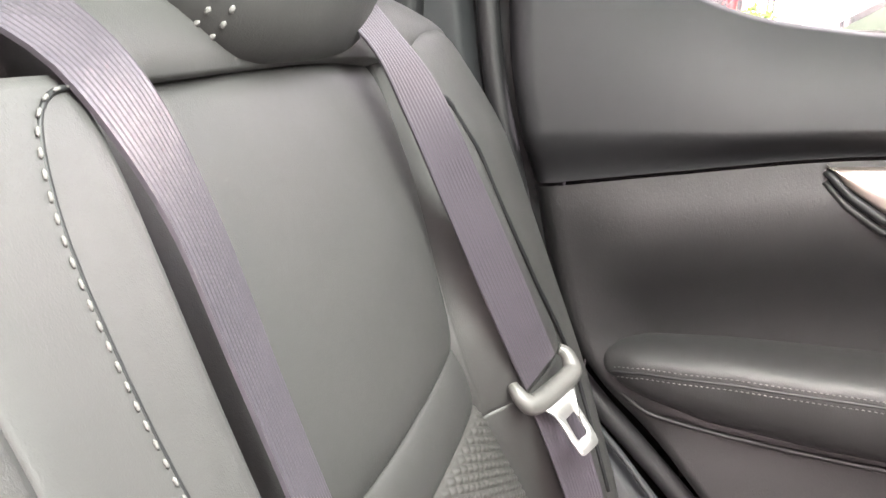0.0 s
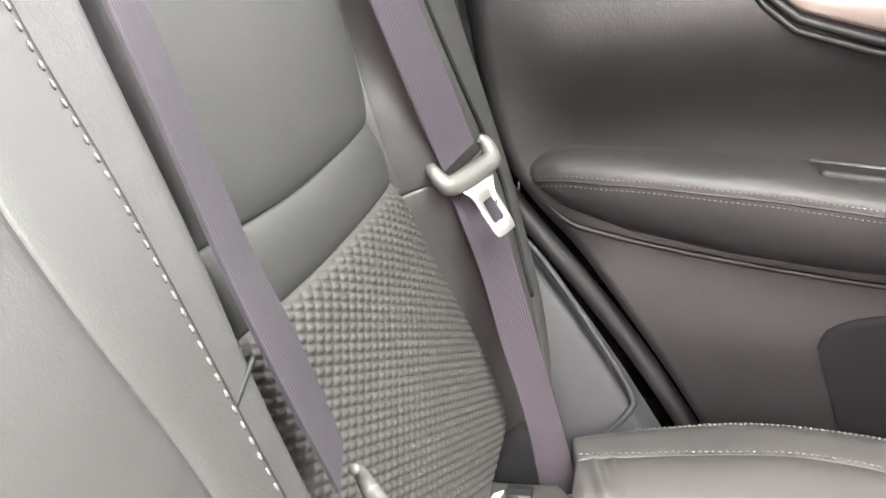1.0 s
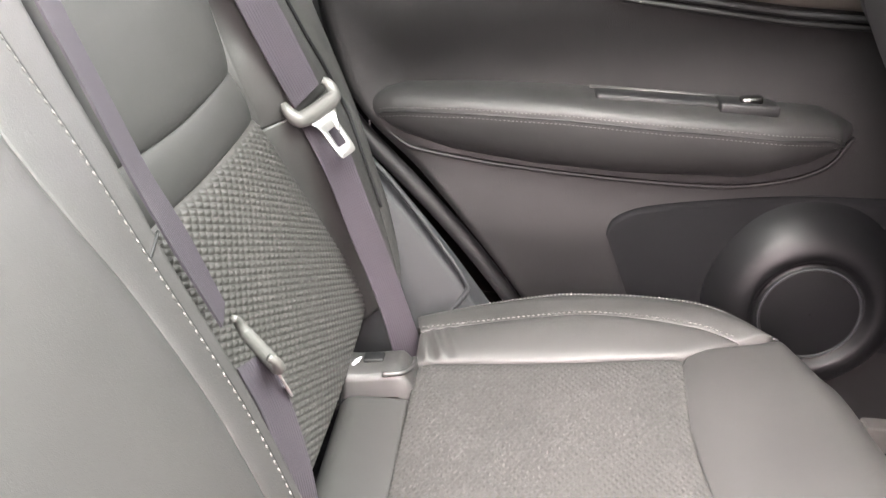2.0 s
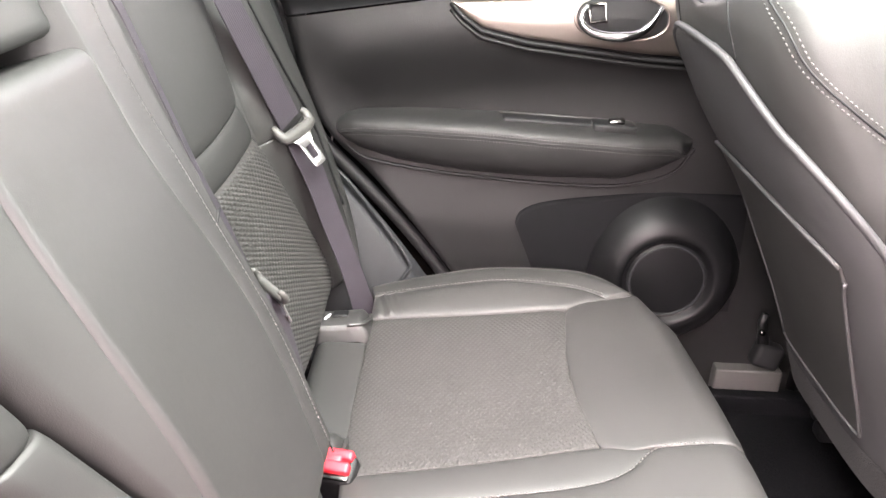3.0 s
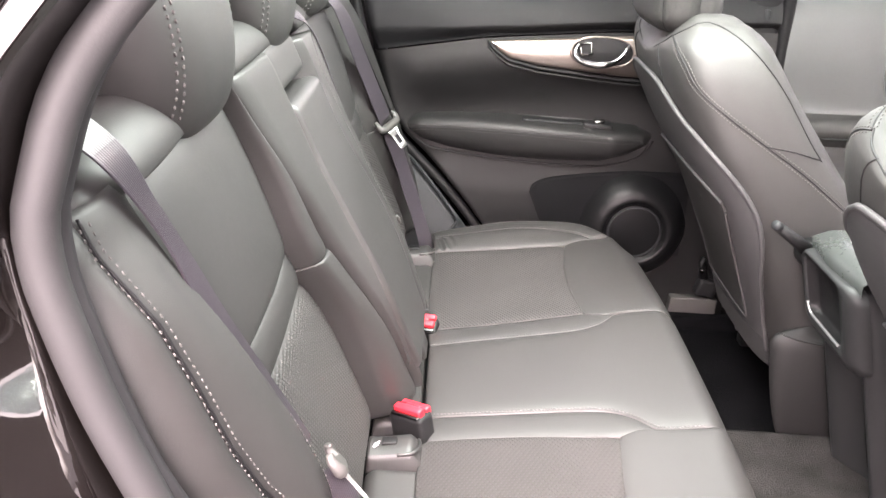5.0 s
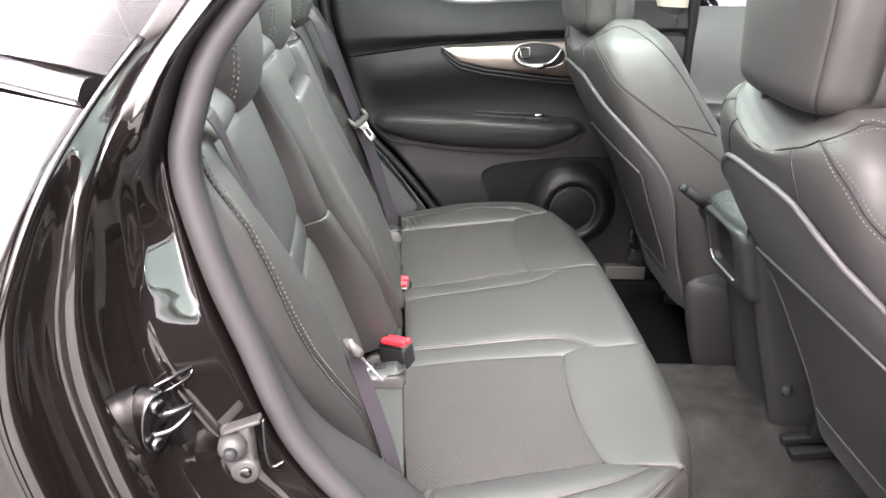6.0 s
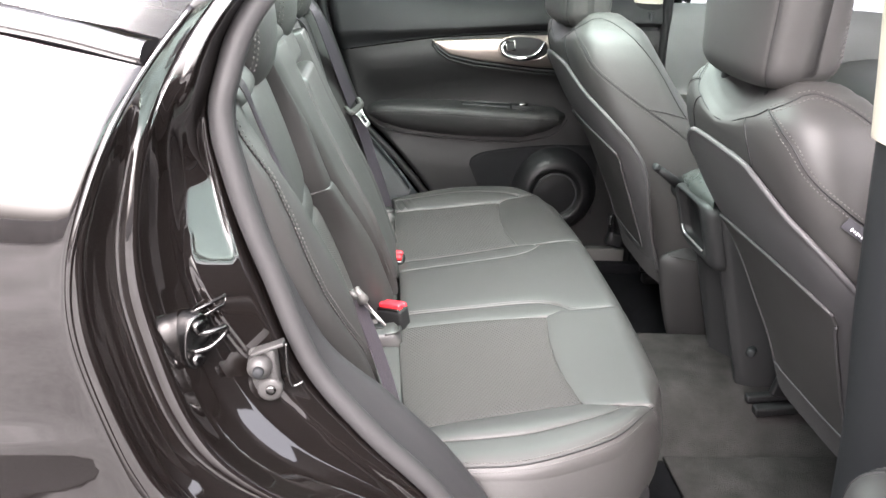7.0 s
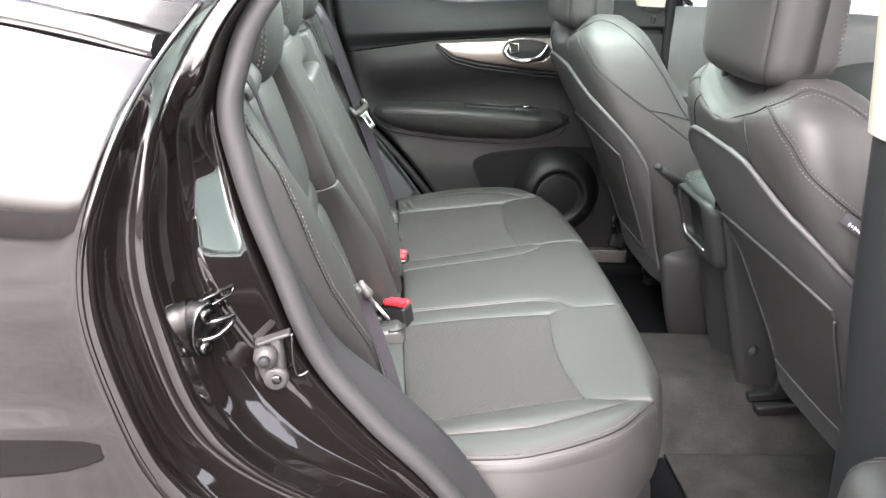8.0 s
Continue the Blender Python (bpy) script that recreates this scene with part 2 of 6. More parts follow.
def pad(name, curves, surf, mat, parent, n=(36, 36), seam=0.004, r=0.009, roll=(0, 0, 0, 0), puff=0.0, skirt=0.025, relief=None, label="", k=0.6):
    """One upholstered panel: a patch on surf(a, b, d) whose edges (bottom, top, left, right) dip into seams or roll off by a radius."""
    P, U, V = coons(*curves, *n, k)
    A, B = P[..., 0], P[..., 1]
    H = np.linalg.norm(np.diff(P, axis=1), axis=2).sum(1).mean()
    W = np.linalg.norm(np.diff(P, axis=0), axis=2).sum(0).mean()
    d = np.zeros_like(A)
    for e, R in zip((V * H, (1 - V) * H, U * W, (1 - U) * W), roll):
        if R > 0:
            q = np.clip((R - e) / R, 0, 1)
            d -= R * (1 - np.sqrt(np.clip(1 - q * q, 0, 1)))
        else:
            d -= seam * np.exp(-e / r)
    d += puff * (4 * U * (1 - U)) ** 0.5 * (4 * V * (1 - V)) ** 0.5
    if relief:
        fade = np.clip(np.minimum(np.minimum(U, 1 - U) * W, np.minimum(V, 1 - V) * H) / 0.006, 0, 1)
        d += relief(A, B) * fade
    A, B = np.pad(A, 1, mode="edge"), np.pad(B, 1, mode="edge")
    d = np.pad(d, 1, mode="edge")
    for s in (np.s_[0, :], np.s_[-1, :], np.s_[:, 0], np.s_[:, -1]):
        d[s] -= skirt
    return part(name, grid(surf(A, B, d)), mat, parent, label)


def pane(me, thick=0.004):
    """Gives a sheet of glass its thickness."""
    bm = bmesh.new()
    bm.from_mesh(me)
    bmesh.ops.recalc_face_normals(bm, faces=bm.faces)
    bmesh.ops.solidify(bm, geom=bm.faces[:], thickness=thick)
    bmesh.ops.recalc_face_normals(bm, faces=bm.faces)
    return bm


def stitches(name, pts, parent, length=0.0050, gap=0.0028, rad=0.0009, mat=None, label="", slant=None):
    """A row of raised thread stitches along pts (one mesh)."""
    p = np.array(pts, float)
    s = np.concatenate([[0], np.cumsum(np.linalg.norm(np.diff(p, axis=0), axis=1))])
    V, F = [], []
    pos = gap
    while pos + length < s[-1]:
        a = np.array([np.interp(pos, s, p[:, k]) for k in range(3)])
        b = np.array([np.interp(pos + length, s, p[:, k]) for k in range(3)])
        t = b - a
        ln = np.linalg.norm(t) + 1e-9
        t /= ln
        u = np.cross(t, [0.31, 0.47, 0.83])
        u /= np.linalg.norm(u)
        w = np.cross(t, u)
        i = len(V)
        V.append(a)
        for c in (0.25, 0.75):
            for ang in range(5):
                th = ang * 2 * math.pi / 5
                V.append(a + t * ln * c + rad * (math.cos(th) * u + math.sin(th) * w))
        V.append(b)
        for ang in range(5):
            q = (ang + 1) % 5
            F.append((i, i + 1 + q, i + 1 + ang))
            F.append((i + 1 + ang, i + 1 + q, i + 6 + q, i + 6 + ang))
            F.append((i + 6 + ang, i + 6 + q, i + 11))
        pos += length + gap
    me = bpy.data.meshes.new(name)
    me.from_pydata([tuple(v) for v in V], [], F)
    ob = part(name, me, mat or THREAD, parent, label)
    ob["kind"] = "stuff"
    return ob


def ribbon(left, right, thick=0.0014, n=60, ribs=13):
    """Woven belt webbing between two edge curves, with lengthwise ribs."""
    L, R = spl(left, n), spl(right, n)
    t = np.gradient((L + R) / 2, axis=0)
    nn = np.cross(t, R - L)
    nn /= np.linalg.norm(nn, axis=1)[:, None] + 1e-9
    m = ribs * 2 + 1
    cols = []
    for i, f in enumerate(np.linspace(0, 1, m)):
        cols.append(L + f * (R - L) + nn * (thick / 2 + (0.0002 if i % 2 else 0)))
    for i, f in enumerate(np.linspace(1, 0, m)):
        cols.append(L + f * (R - L) - nn * (thick / 2 + (0.0002 if i % 2 else 0)))
    return grid(np.stack(cols, 1), close=True)


def axes(o, x, y):
    """A pose at o with its x along x and its y towards y."""
    x, y = Vector(x).normalized(), Vector(y)
    z = x.cross(y).normalized()
    y = z.cross(x)
    m = Matrix((x, y, z)).transposed().to_4x4()
    m.translation = o
    return m

# ---- ground and surroundings ----
bm = bmesh.new()
bmesh.ops.create_grid(bm, x_segments=8, y_segments=8, size=400, matrix=pose(0, 0, 0.06))
tagged(part("ground", bm, ASPHALT), "grey asphalt of the car park under the cars", "ground", kind="structure")

# pale strip out of view, added to brighten reflections in jamb and quarter panel
bm = bmesh.new()
box(bm, (120, 11.0, 0.012), pose(0, -7.2, 0.060), 0.003)
tagged(part("pavement", bm, CONCRETE), "unseen light grey lane added to be reflected in the paint", "pavement", kind="structure")

# ---- rear bench: shared surfaces ----
TAN = 0.34
CT, ST = 1 / math.hypot(1, TAN), TAN / math.hypot(1, TAN)


def back_surface(bulge):
    """The reclined plane of the rear backrests; d stands square to it."""
    def surf(y, z, d):
        e = d + bulge(y, z)
        return np.stack([-0.071 - TAN * (z - 1.0) + e * CT, y, z + e * ST], -1)
    return surf


def mirrored(curves, s):
    """Side curves are drawn for the side with y > 0; s = -1 flips them."""
    return [[(s * a, b) for a, b in c] for c in curves]


def on_back(y, z, d):
    """A place d in front of the reclined plane of the backrests."""
    return (-0.071 - TAN * (z - 1.0) + d * CT, y, z + d * ST)


SEAM_D = curve1([0.70, 0.78, 0.84, 0.90, 0.95, 1.00, 1.05, 1.10, 1.15, 1.25], [0.020, 0.026, 0.027, 0.021, 0.017, 0.016, 0.016, 0.013, 0.000, -0.006])
RIDGE_D = curve1([0.70, 0.78, 0.86, 0.90, 0.95, 1.00, 1.05, 1.10, 1.15, 1.25], [0.010, 0.018, 0.027, 0.031, 0.029, 0.022, 0.015, 0.004, -0.004, -0.006])
SEAM_R = curve1([0.70, 0.77, 0.83, 0.86, 0.90, 0.95, 1.0, 1.05, 1.10, 1.16, 1.20], [0.478, 0.488, 0.506, 0.524, 0.549, 0.576, 0.592, 0.600, 0.606, 0.615, 0.613])
PANEL_R = curve1([0.70, 0.79, 0.88, 0.97, 1.01, 1.05, 1.11, 1.16, 1.20], [0.452, 0.460, 0.470, 0.485, 0.492, 0.500, 0.515, 0.525, 0.525])
# the far side, where the panel is narrower at the shoulder and flares out at the foot
SEAM_DL = curve1([0.70, 0.80, 0.90, 1.00, 1.10, 1.15, 1.25], [0.012, 0.017, 0.018, 0.015, 0.012, 0.004, -0.010])
RIDGE_DL = curve1([0.70, 0.80, 0.90, 1.00, 1.06, 1.12, 1.17, 1.25], [-0.004, 0.000, 0.006, 0.007, 0.005, 0.000, -0.008, -0.012])
SEAM_L = curve1([0.70, 0.80, 0.90, 0.936, 0.955, 0.993, 1.01, 1.053, 1.095, 1.127, 1.145, 1.18, 1.20], [0.600, 0.606, 0.602, 0.590, 0.580, 0.556, 0.548, 0.525, 0.507, 0.486, 0.472, 0.462, 0.46])
PANEL_L = curve1([0.70, 0.74, 0.77, 0.80, 0.835, 0.86, 0.893, 0.925, 0.958, 0.993, 1.03, 1.07, 1.10, 1.135, 1.166, 1.20], [0.550, 0.553, 0.542, 0.530, 0.507, 0.496, 0.477, 0.460, 0.447, 0.439, 0.441, 0.447, 0.450, 0.445, 0.437, 0.430])


def knit(y, z):
    """Relief of the woven insert: staggered oval knots in rows, finer and level on the near side."""
    near_side = float(np.mean(y)) < 0
    a, b = ((0.0060, 0.0010), (0.0030, -0.0046)) if near_side else ((0.0080, -0.0036), (-0.0038, -0.0040))
    det = a[0] * b[1] - a[1] * b[0]
    w = y
    u = (w * b[1] - z * b[0]) / det % 1
    v = (a[0] * z - a[1] * w) / det % 1
    return (0.0014 if near_side else 0.0019) * np.sin(np.pi * v) ** 0.8 * (0.25 + 0.75 * np.sin(np.pi * u) ** 0.8)


def side_backrest(s, label):
    """One outer backrest of the rear bench: bucketed panel, band, knit insert, bolsters and top roll."""
    th = thing("bench_back_section", (-0.05, s * 0.35, 0.70), label, "car seat backrest", group="rear backrests")
    PANEL_A = PANEL_L if s > 0 else PANEL_R
    SEAM_A = SEAM_L if s > 0 else SEAM_R
    far = 0.42 if s > 0 else 0.47
    edge_d = -0.018 if s > 0 else -0.012
    rec = lambda y, z: -0.024 + (0.024 + edge_d) * sstep(np.abs(y), 0.2, far)
    flat = back_surface(rec)
    inner = [(0.110, 0.715), (0.150, 0.867), (0.190, 0.948)] if s < 0 else [(0.150, 0.715), (0.152, 0.867), (0.160, 0.948)]
    i0, i1, i2 = (0.200, 0.214, 0.238) if s < 0 else (0.160, 0.160, 0.160)
    zl, zu, zt = 0.947, 0.988, 1.167
    sd, ridge = (SEAM_DL, RIDGE_DL) if s > 0 else (SEAM_D, RIDGE_D)
    out = lambda z0, z1, n=5: [(float(PANEL_A(z)), float(z)) for z in np.linspace(z0, z1, n)]
    pi = lambda c: mirrored(c, s)

    def q(b, t, l, r):
        return pi((b, t, l, r))
    pe = lambda z: float(PANEL_A(z))
    low_line = [(i0 - 0.006, zl), (0.285, zl - 0.003), (0.36, zl - 0.001), (pe(zl + 0.004), zl + 0.004)]
    up_line = [(i0, zu), (0.285, zu - 0.005), (0.36, zu - 0.002), (pe(zu + 0.005), zu + 0.005)]
    pad("shoulder_panel", q(up_line, [(i2, zt), (0.34, zt + 0.002), (pe(zt), zt - 0.002)],
                            [(i0, zu), (i1, 1.085), (i2, zt)], out(zu + 0.005, zt - 0.002, 9)), flat, LEATHER, th, n=(48, 48), puff=0.006)
    pad("seam_band", q(low_line, up_line, [low_line[0], up_line[0]], [low_line[-1], up_line[-1]]), flat, LEATHER, th, n=(44, 16), puff=0.002)
    pad("knit_insert", q([inner[0], (0.29, 0.712), (pe(0.715), 0.715)], low_line, inner[:-1] + [low_line[0]], out(0.715, zl + 0.004, 8)),
        flat, KNIT, th, n=(420, 340) if s > 0 else (380, 380), puff=0.003, relief=knit, k=0.0, label="dark woven knit insert")

    def bol(y, z):
        a = np.abs(y)
        pa, sa = PANEL_A(z), SEAM_A(z)
        wall = 0.030 if s > 0 else 0.018
        up = sstep(a, pa, pa + wall)
        u = np.clip((a - pa - wall) / np.maximum(sa - pa - wall, 0.01), 0, 1)
        top_d = ridge(z) * (1 - u) + sd(z) * u
        return edge_d * (1 - up) + up * top_d + 0.005 * np.sin(u * np.pi)
    bs = back_surface(bol)
    seam = lambda z0, z1, n=6: [(float(SEAM_A(z)), float(z)) for z in np.linspace(z0, z1, n)]
    for nm, z0, z1 in ((("bolster_lower", 0.705, 0.938), ("bolster_upper", 0.938, 1.178)) if s > 0 else (("bolster", 0.705, 1.178),)):
        pad(nm, q([(float(PANEL_A(z0)), z0), (float(SEAM_A(z0)), z0)], [(float(PANEL_A(z1)), z1), (float(SEAM_A(z1)), z1)], out(z0, z1, 7), seam(z0, z1)),
            bs, LEATHER, th, n=(26, 40), seam=0.003)

    rim = (lambda z: np.interp(z, [0.70, 1.06, 1.12, 1.16, 1.19], [0.642, 0.642, 0.634, 0.612, 0.560])) if s > 0 else (lambda z: SEAM_A(z) + 0.058)
    fall = 0.012 if s > 0 else 0.075

    def side(y, z):
        a = np.abs(y)
        t = np.clip((a - SEAM_A(z)) / (rim(z) - SEAM_A(z)), 0, 1.2)
        return sd(z) + 0.008 * np.sin(np.minimum(t, 1) * np.pi / 2) - fall * t ** 2.2
    ss = back_surface(side)
    edge = [(float(rim(z)), float(z)) for z in np.linspace(0.70, 1.19, 12)]
    pad("side_bolster", q([(float(SEAM_A(0.70)), 0.70), edge[0]], [(float(SEAM_A(1.19)), 1.19), edge[-1]], seam(0.70, 1.19, 10), edge), ss, LEATHER, th, n=(24, 50), seam=0.0035, skirt=0.06,
        roll=(0, 0.03, 0, 0.03 if s > 0 else 0))
    # top roll above the panel seam
    inn = 0.235 if s < 0 else 0.142

    def top(y, z):
        return sd(z) * sstep(np.abs(y), 0.45, 0.61) - 0.016 * (1 - sstep(np.abs(y), 0.25, 0.50))
    o0, o1 = ((0.575, 1.172), (0.545, 1.196)) if s > 0 else ((0.612, 1.178), (0.600, 1.200))
    pad("top_roll", q([(inn, zt), (0.34, zt + 0.002), (pe(zt), zt - 0.002), o0], [(inn, 1.216), (0.34, 1.220), (0.48, 1.214), o1],
                      [(inn, zt), (inn, 1.216)], [o0, o1]), back_surface(top), LEATHER, th, n=(44, 18), roll=(0, 0.045, 0, 0.02), skirt=0.10)
    # inner strip beside the middle section
    if s < 0:
        gap = [(0.052, 0.705), (0.092, 0.80), (0.140, 0.946), (0.182, 1.047), (0.208, 1.10), (0.243, 1.178)]
        pan = [(0.106, 0.705), (0.150, 0.867), (0.194, 0.955), (0.208, 1.0), (0.221, 1.085), (0.246, 1.178)]
    else:
        gap = [(0.118, 0.705), (0.124, 0.946), (0.140, 1.178)]
        pan = [(0.150, 0.705), (0.152, 0.867), (0.160, 0.968), (0.160, 1.0), (0.160, 1.085), (0.160, 1.178)]
    def raise_(y, z):
        """The strip rises towards the armrest near its foot."""
        g_, p_ = (np.interp(z, [b for _, b in c], [a for a, _ in c]) for c in (gap, pan))
        t = np.clip((np.abs(y) - g_) / (p_ - g_), 0, 1)
        return 0.012 * sstep(z, 1.17, 1.05) - (0.006 if s < 0 else 0.030) + (0.028 * sstep(z, 1.0, 0.80) * (1 - t * t) if s < 0 else 0.0)
    iz = 0.962
    lo = lambda c: [(a, b) for a, b in c if b < iz]
    gx = lambda c: float(np.interp(iz, [b for _, b in c], [a for a, _ in c]))
    for nm, g2, p2, zb, zt in (("strip_lower", lo(gap) + [(gx(gap), iz)], lo(pan) + [(gx(pan), iz)], 0.705, iz),
                               ("strip_upper", [(gx(gap), iz)] + [c for c in gap if c[1] > iz], [(gx(pan), iz)] + [c for c in pan if c[1] > iz], iz, 1.178)):
        pad(nm, q([g2[0], p2[0]], [g2[-1], p2[-1]], g2, p2), back_surface(raise_), LEATHER, th, n=(18, 36), seam=0.004, r=0.007, roll=(0, 0, 0.014, 0.012), skirt=0.035)
    # double row of stitches along the bolster seam
    if s < 0:
        zz = np.linspace(0.835, 1.175, 110)
        part("dark_seam", tube(back_surface(lambda y, z: 0)(s * SEAM_A(zz), zz, bol(SEAM_A(zz), zz) - 0.0005), 0.0013, 6), BLACK, th)
        for off in (-0.0062, 0.0062):
            a = SEAM_A(zz) + off
            d = (bol(a, zz) if off < 0 else side(a, zz)) - 0.0003
            stitches("stitching", back_surface(lambda y, z: 0)(s * a, zz, d + 0.0008), th, 0.0036, 0.0024, 0.0007)
        zz = np.linspace(0.74, 0.97, 60)
        a = PANEL_A(zz) + 0.020
        stitches("stitching", back_surface(lambda y, z: 0)(s * a, zz, bol(a, zz) + 0.0004), th, 0.0030, 0.0030, 0.0005)
    else:
        zz = np.linspace(0.80, 1.15, 70)
        a = SEAM_A(zz)
        part("dark_seam", tube(back_surface(lambda y, z: 0)(s * a, zz, bol(a, zz) - 0.001), 0.0020, 6), BLACK, th)
    bm = bmesh.new()
    box(bm, (0.05, 0.40, 0.50), axes((-0.155, s * 0.36, 0.93), (CT, 0, ST), (0, 1, 0)), 0.02)
    part("shell", bm, DARK_PLASTIC, th, "black seat back shell")
    return th


side_backrest(1, "black leather rear backrest with knit insert and double stitching")
side_backrest(-1, "black leather rear backrest with knit insert beside the door opening")


def middle_backrest():
    th = thing("bench_back_section", (-0.05, 0.0, 0.70), "black leather middle backrest with folded-up armrest", "car seat backrest", group="rear backrests")
    lift = curve1([0.70, 0.75, 0.84, 0.87, 0.90, 0.925, 0.95, 0.985, 1.01, 1.033, 1.061, 1.096, 1.167, 1.20], [0.052, 0.051, 0.049, 0.047, 0.0435, 0.039, 0.034, 0.028, 0.024, 0.0195, 0.016, 0.013, 0.009, 0.008])
    fb = lambda y, z: sum(lift(z + o) for o in (-0.02, -0.01, 0, 0.01, 0.02)) / 5
    surf = back_surface(fb)
    left = -0.099
    edge = [(0.120, 0.735), (0.121, 0.84), (0.124, 0.91), (0.129, 0.96), (0.136, 1.00), (0.140, 1.04), (0.141, 1.10), (0.140, 1.14), (0.136, 1.166)]
    crease = [(0.088, 0.735), (0.089, 0.84), (0.090, 0.91), (0.088, 0.96), (0.081, 1.00), (0.076, 1.04), (0.075, 1.08), (0.072, 1.118), (0.066, 1.166)]
    low = crease[:-1]
    arm = part("armrest", grid(surf(*np.meshgrid(np.linspace(left + .01, 0.08, 8), np.linspace(0.76, 1.10, 12), indexing="ij"), np.full((8, 12), -0.012))), LEATHER, th,
               "black leather armrest folded up into the backrest")
    pad("armrest_pad", ([(-0.062, 0.735), crease[0]], [(left, 1.118), (0.072, 1.118)], [(-0.062, 0.735), (-0.084, 0.79), (-0.097, 0.85), (left, 0.92), (left, 1.118)], low), surf, LEATHER_FINE, arm,
        n=(30, 60), roll=(0.02, 0.012, 0.006, 0), seam=0.0022, r=0.006, skirt=0.05)
    pad("armrest_edge_pad", ([crease[0], edge[0]], [crease[-1], edge[-1]], crease, edge), surf, LEATHER_FINE, arm, n=(16, 60), roll=(0.02, 0, 0, 0.005), seam=0.0022, r=0.006, skirt=0.07)
    seam_line = spl([(0.109, 0.74), (0.109, 0.88), (0.110, 0.93), (0.112, 0.98), (0.113, 1.03), (0.109, 1.07), (0.107, 1.10), (0.107, 1.13), (0.112, 1.152), (0.120, 1.161), (0.133, 1.163)], 140)
    plain = back_surface(lambda y, z: 0)
    stitches("stitching", plain(seam_line[:, 0], seam_line[:, 1], fb(0, seam_line[:, 1]) + 0.0002), arm, 0.0032, 0.0020, 0.0006)
    part("seam", tube(plain(seam_line[:, 0] + 0.0016, seam_line[:, 1], fb(0, seam_line[:, 1]) - 0.0006), 0.0009, 6), BLACK, arm)
    nz = 0.966
    part("notch_seam", tube(plain(np.linspace(0.112, 0.131, 10), nz + np.linspace(-0.003, 0.004, 10), np.full(10, float(fb(0, nz)) - 0.0004)), 0.0010, 6), BLACK, arm)
    bm = bmesh.new()
    box(bm, (0.012, 0.05, 0.075), axes((0.052, 0.045, 0.752), (CT, 0, ST), (0, 1, 0)), 0.005)
    part("pull_tab", bm, LEATHER, arm, "padded pull tab at the foot of the armrest")
    # strip between the split line and the armrest
    flat = back_surface(lambda y, z: 0.012 * sstep(z, 1.17, 1.0) - 0.002)
    gap = [(-0.050, 0.705), (-0.063, 0.735), (-0.0875, 0.79), (-0.106, 0.85), (-0.137, 0.946), (-0.179, 1.047), (-0.205, 1.10), (-0.240, 1.178)]
    arm_edge = [(-0.049, 0.705), (-0.060, 0.735), (-0.082, 0.79), (-0.0945, 0.85), (-0.0955, 0.946), (-0.095, 1.047), (-0.095, 1.10), (-0.105, 1.178)]
    gy = lambda z: np.interp(z, [b for _, b in gap], [a for a, _ in gap])
    ay = lambda z: np.interp(z, [b for _, b in arm_edge], [a for a, _ in arm_edge])

    def ramp(y, z):
        f = np.clip((y - gy(z)) / np.maximum(ay(z) - gy(z), 0.004), 0, 1)
        return (1 - f) * (0.012 * sstep(z, 1.17, 1.0) - 0.002 + 0.028 * sstep(z, 1.0, 0.80)) + f * (fb(y, z) - 0.004)
    pad("side_strip", ([gap[0], arm_edge[0]], [gap[-1], arm_edge[-1]], gap, arm_edge), back_surface(ramp), LEATHER, th, n=(22, 60), roll=(0, 0, 0.014, 0.005), seam=0.003, skirt=0.05)
    pad("head_panel", ([(-0.094, 1.129), (0.069, 1.129)], [(-0.105, 1.180), (0.063, 1.180)], [(-0.094, 1.129), (-0.105, 1.180)], [(0.069, 1.129), (0.063, 1.180)]),
        flat, LEATHER, th, n=(30, 14), roll=(0.010, 0, 0, 0), skirt=0.05)
    pad("top_roll", ([(-0.240, 1.180), (0.112, 1.180)], [(-0.236, 1.222), (0.112, 1.222)], [(-0.240, 1.180), (-0.236, 1.222)], [(0.112, 1.180), (0.112, 1.222)]),
        flat, LEATHER, th, n=(44, 16), roll=(0, 0.04, 0, 0), skirt=0.09)
    bm = bmesh.new()
    box(bm, (0.012, 0.15, 0.05), axes((-0.168, -0.024, 1.118), (CT, 0, ST), (0, 1, 0)), 0.004)
    part("slot", bm, BLACK, th, "dark finger slot above the armrest")
    bm = bmesh.new()
    box(bm, (0.05, 0.24, 0.48), axes((-0.145, -0.02, 0.93), (CT, 0, ST), (0, 1, 0)), 0.02)
    part("shell", bm, DARK_PLASTIC, th, "black seat back shell")


middle_backrest()


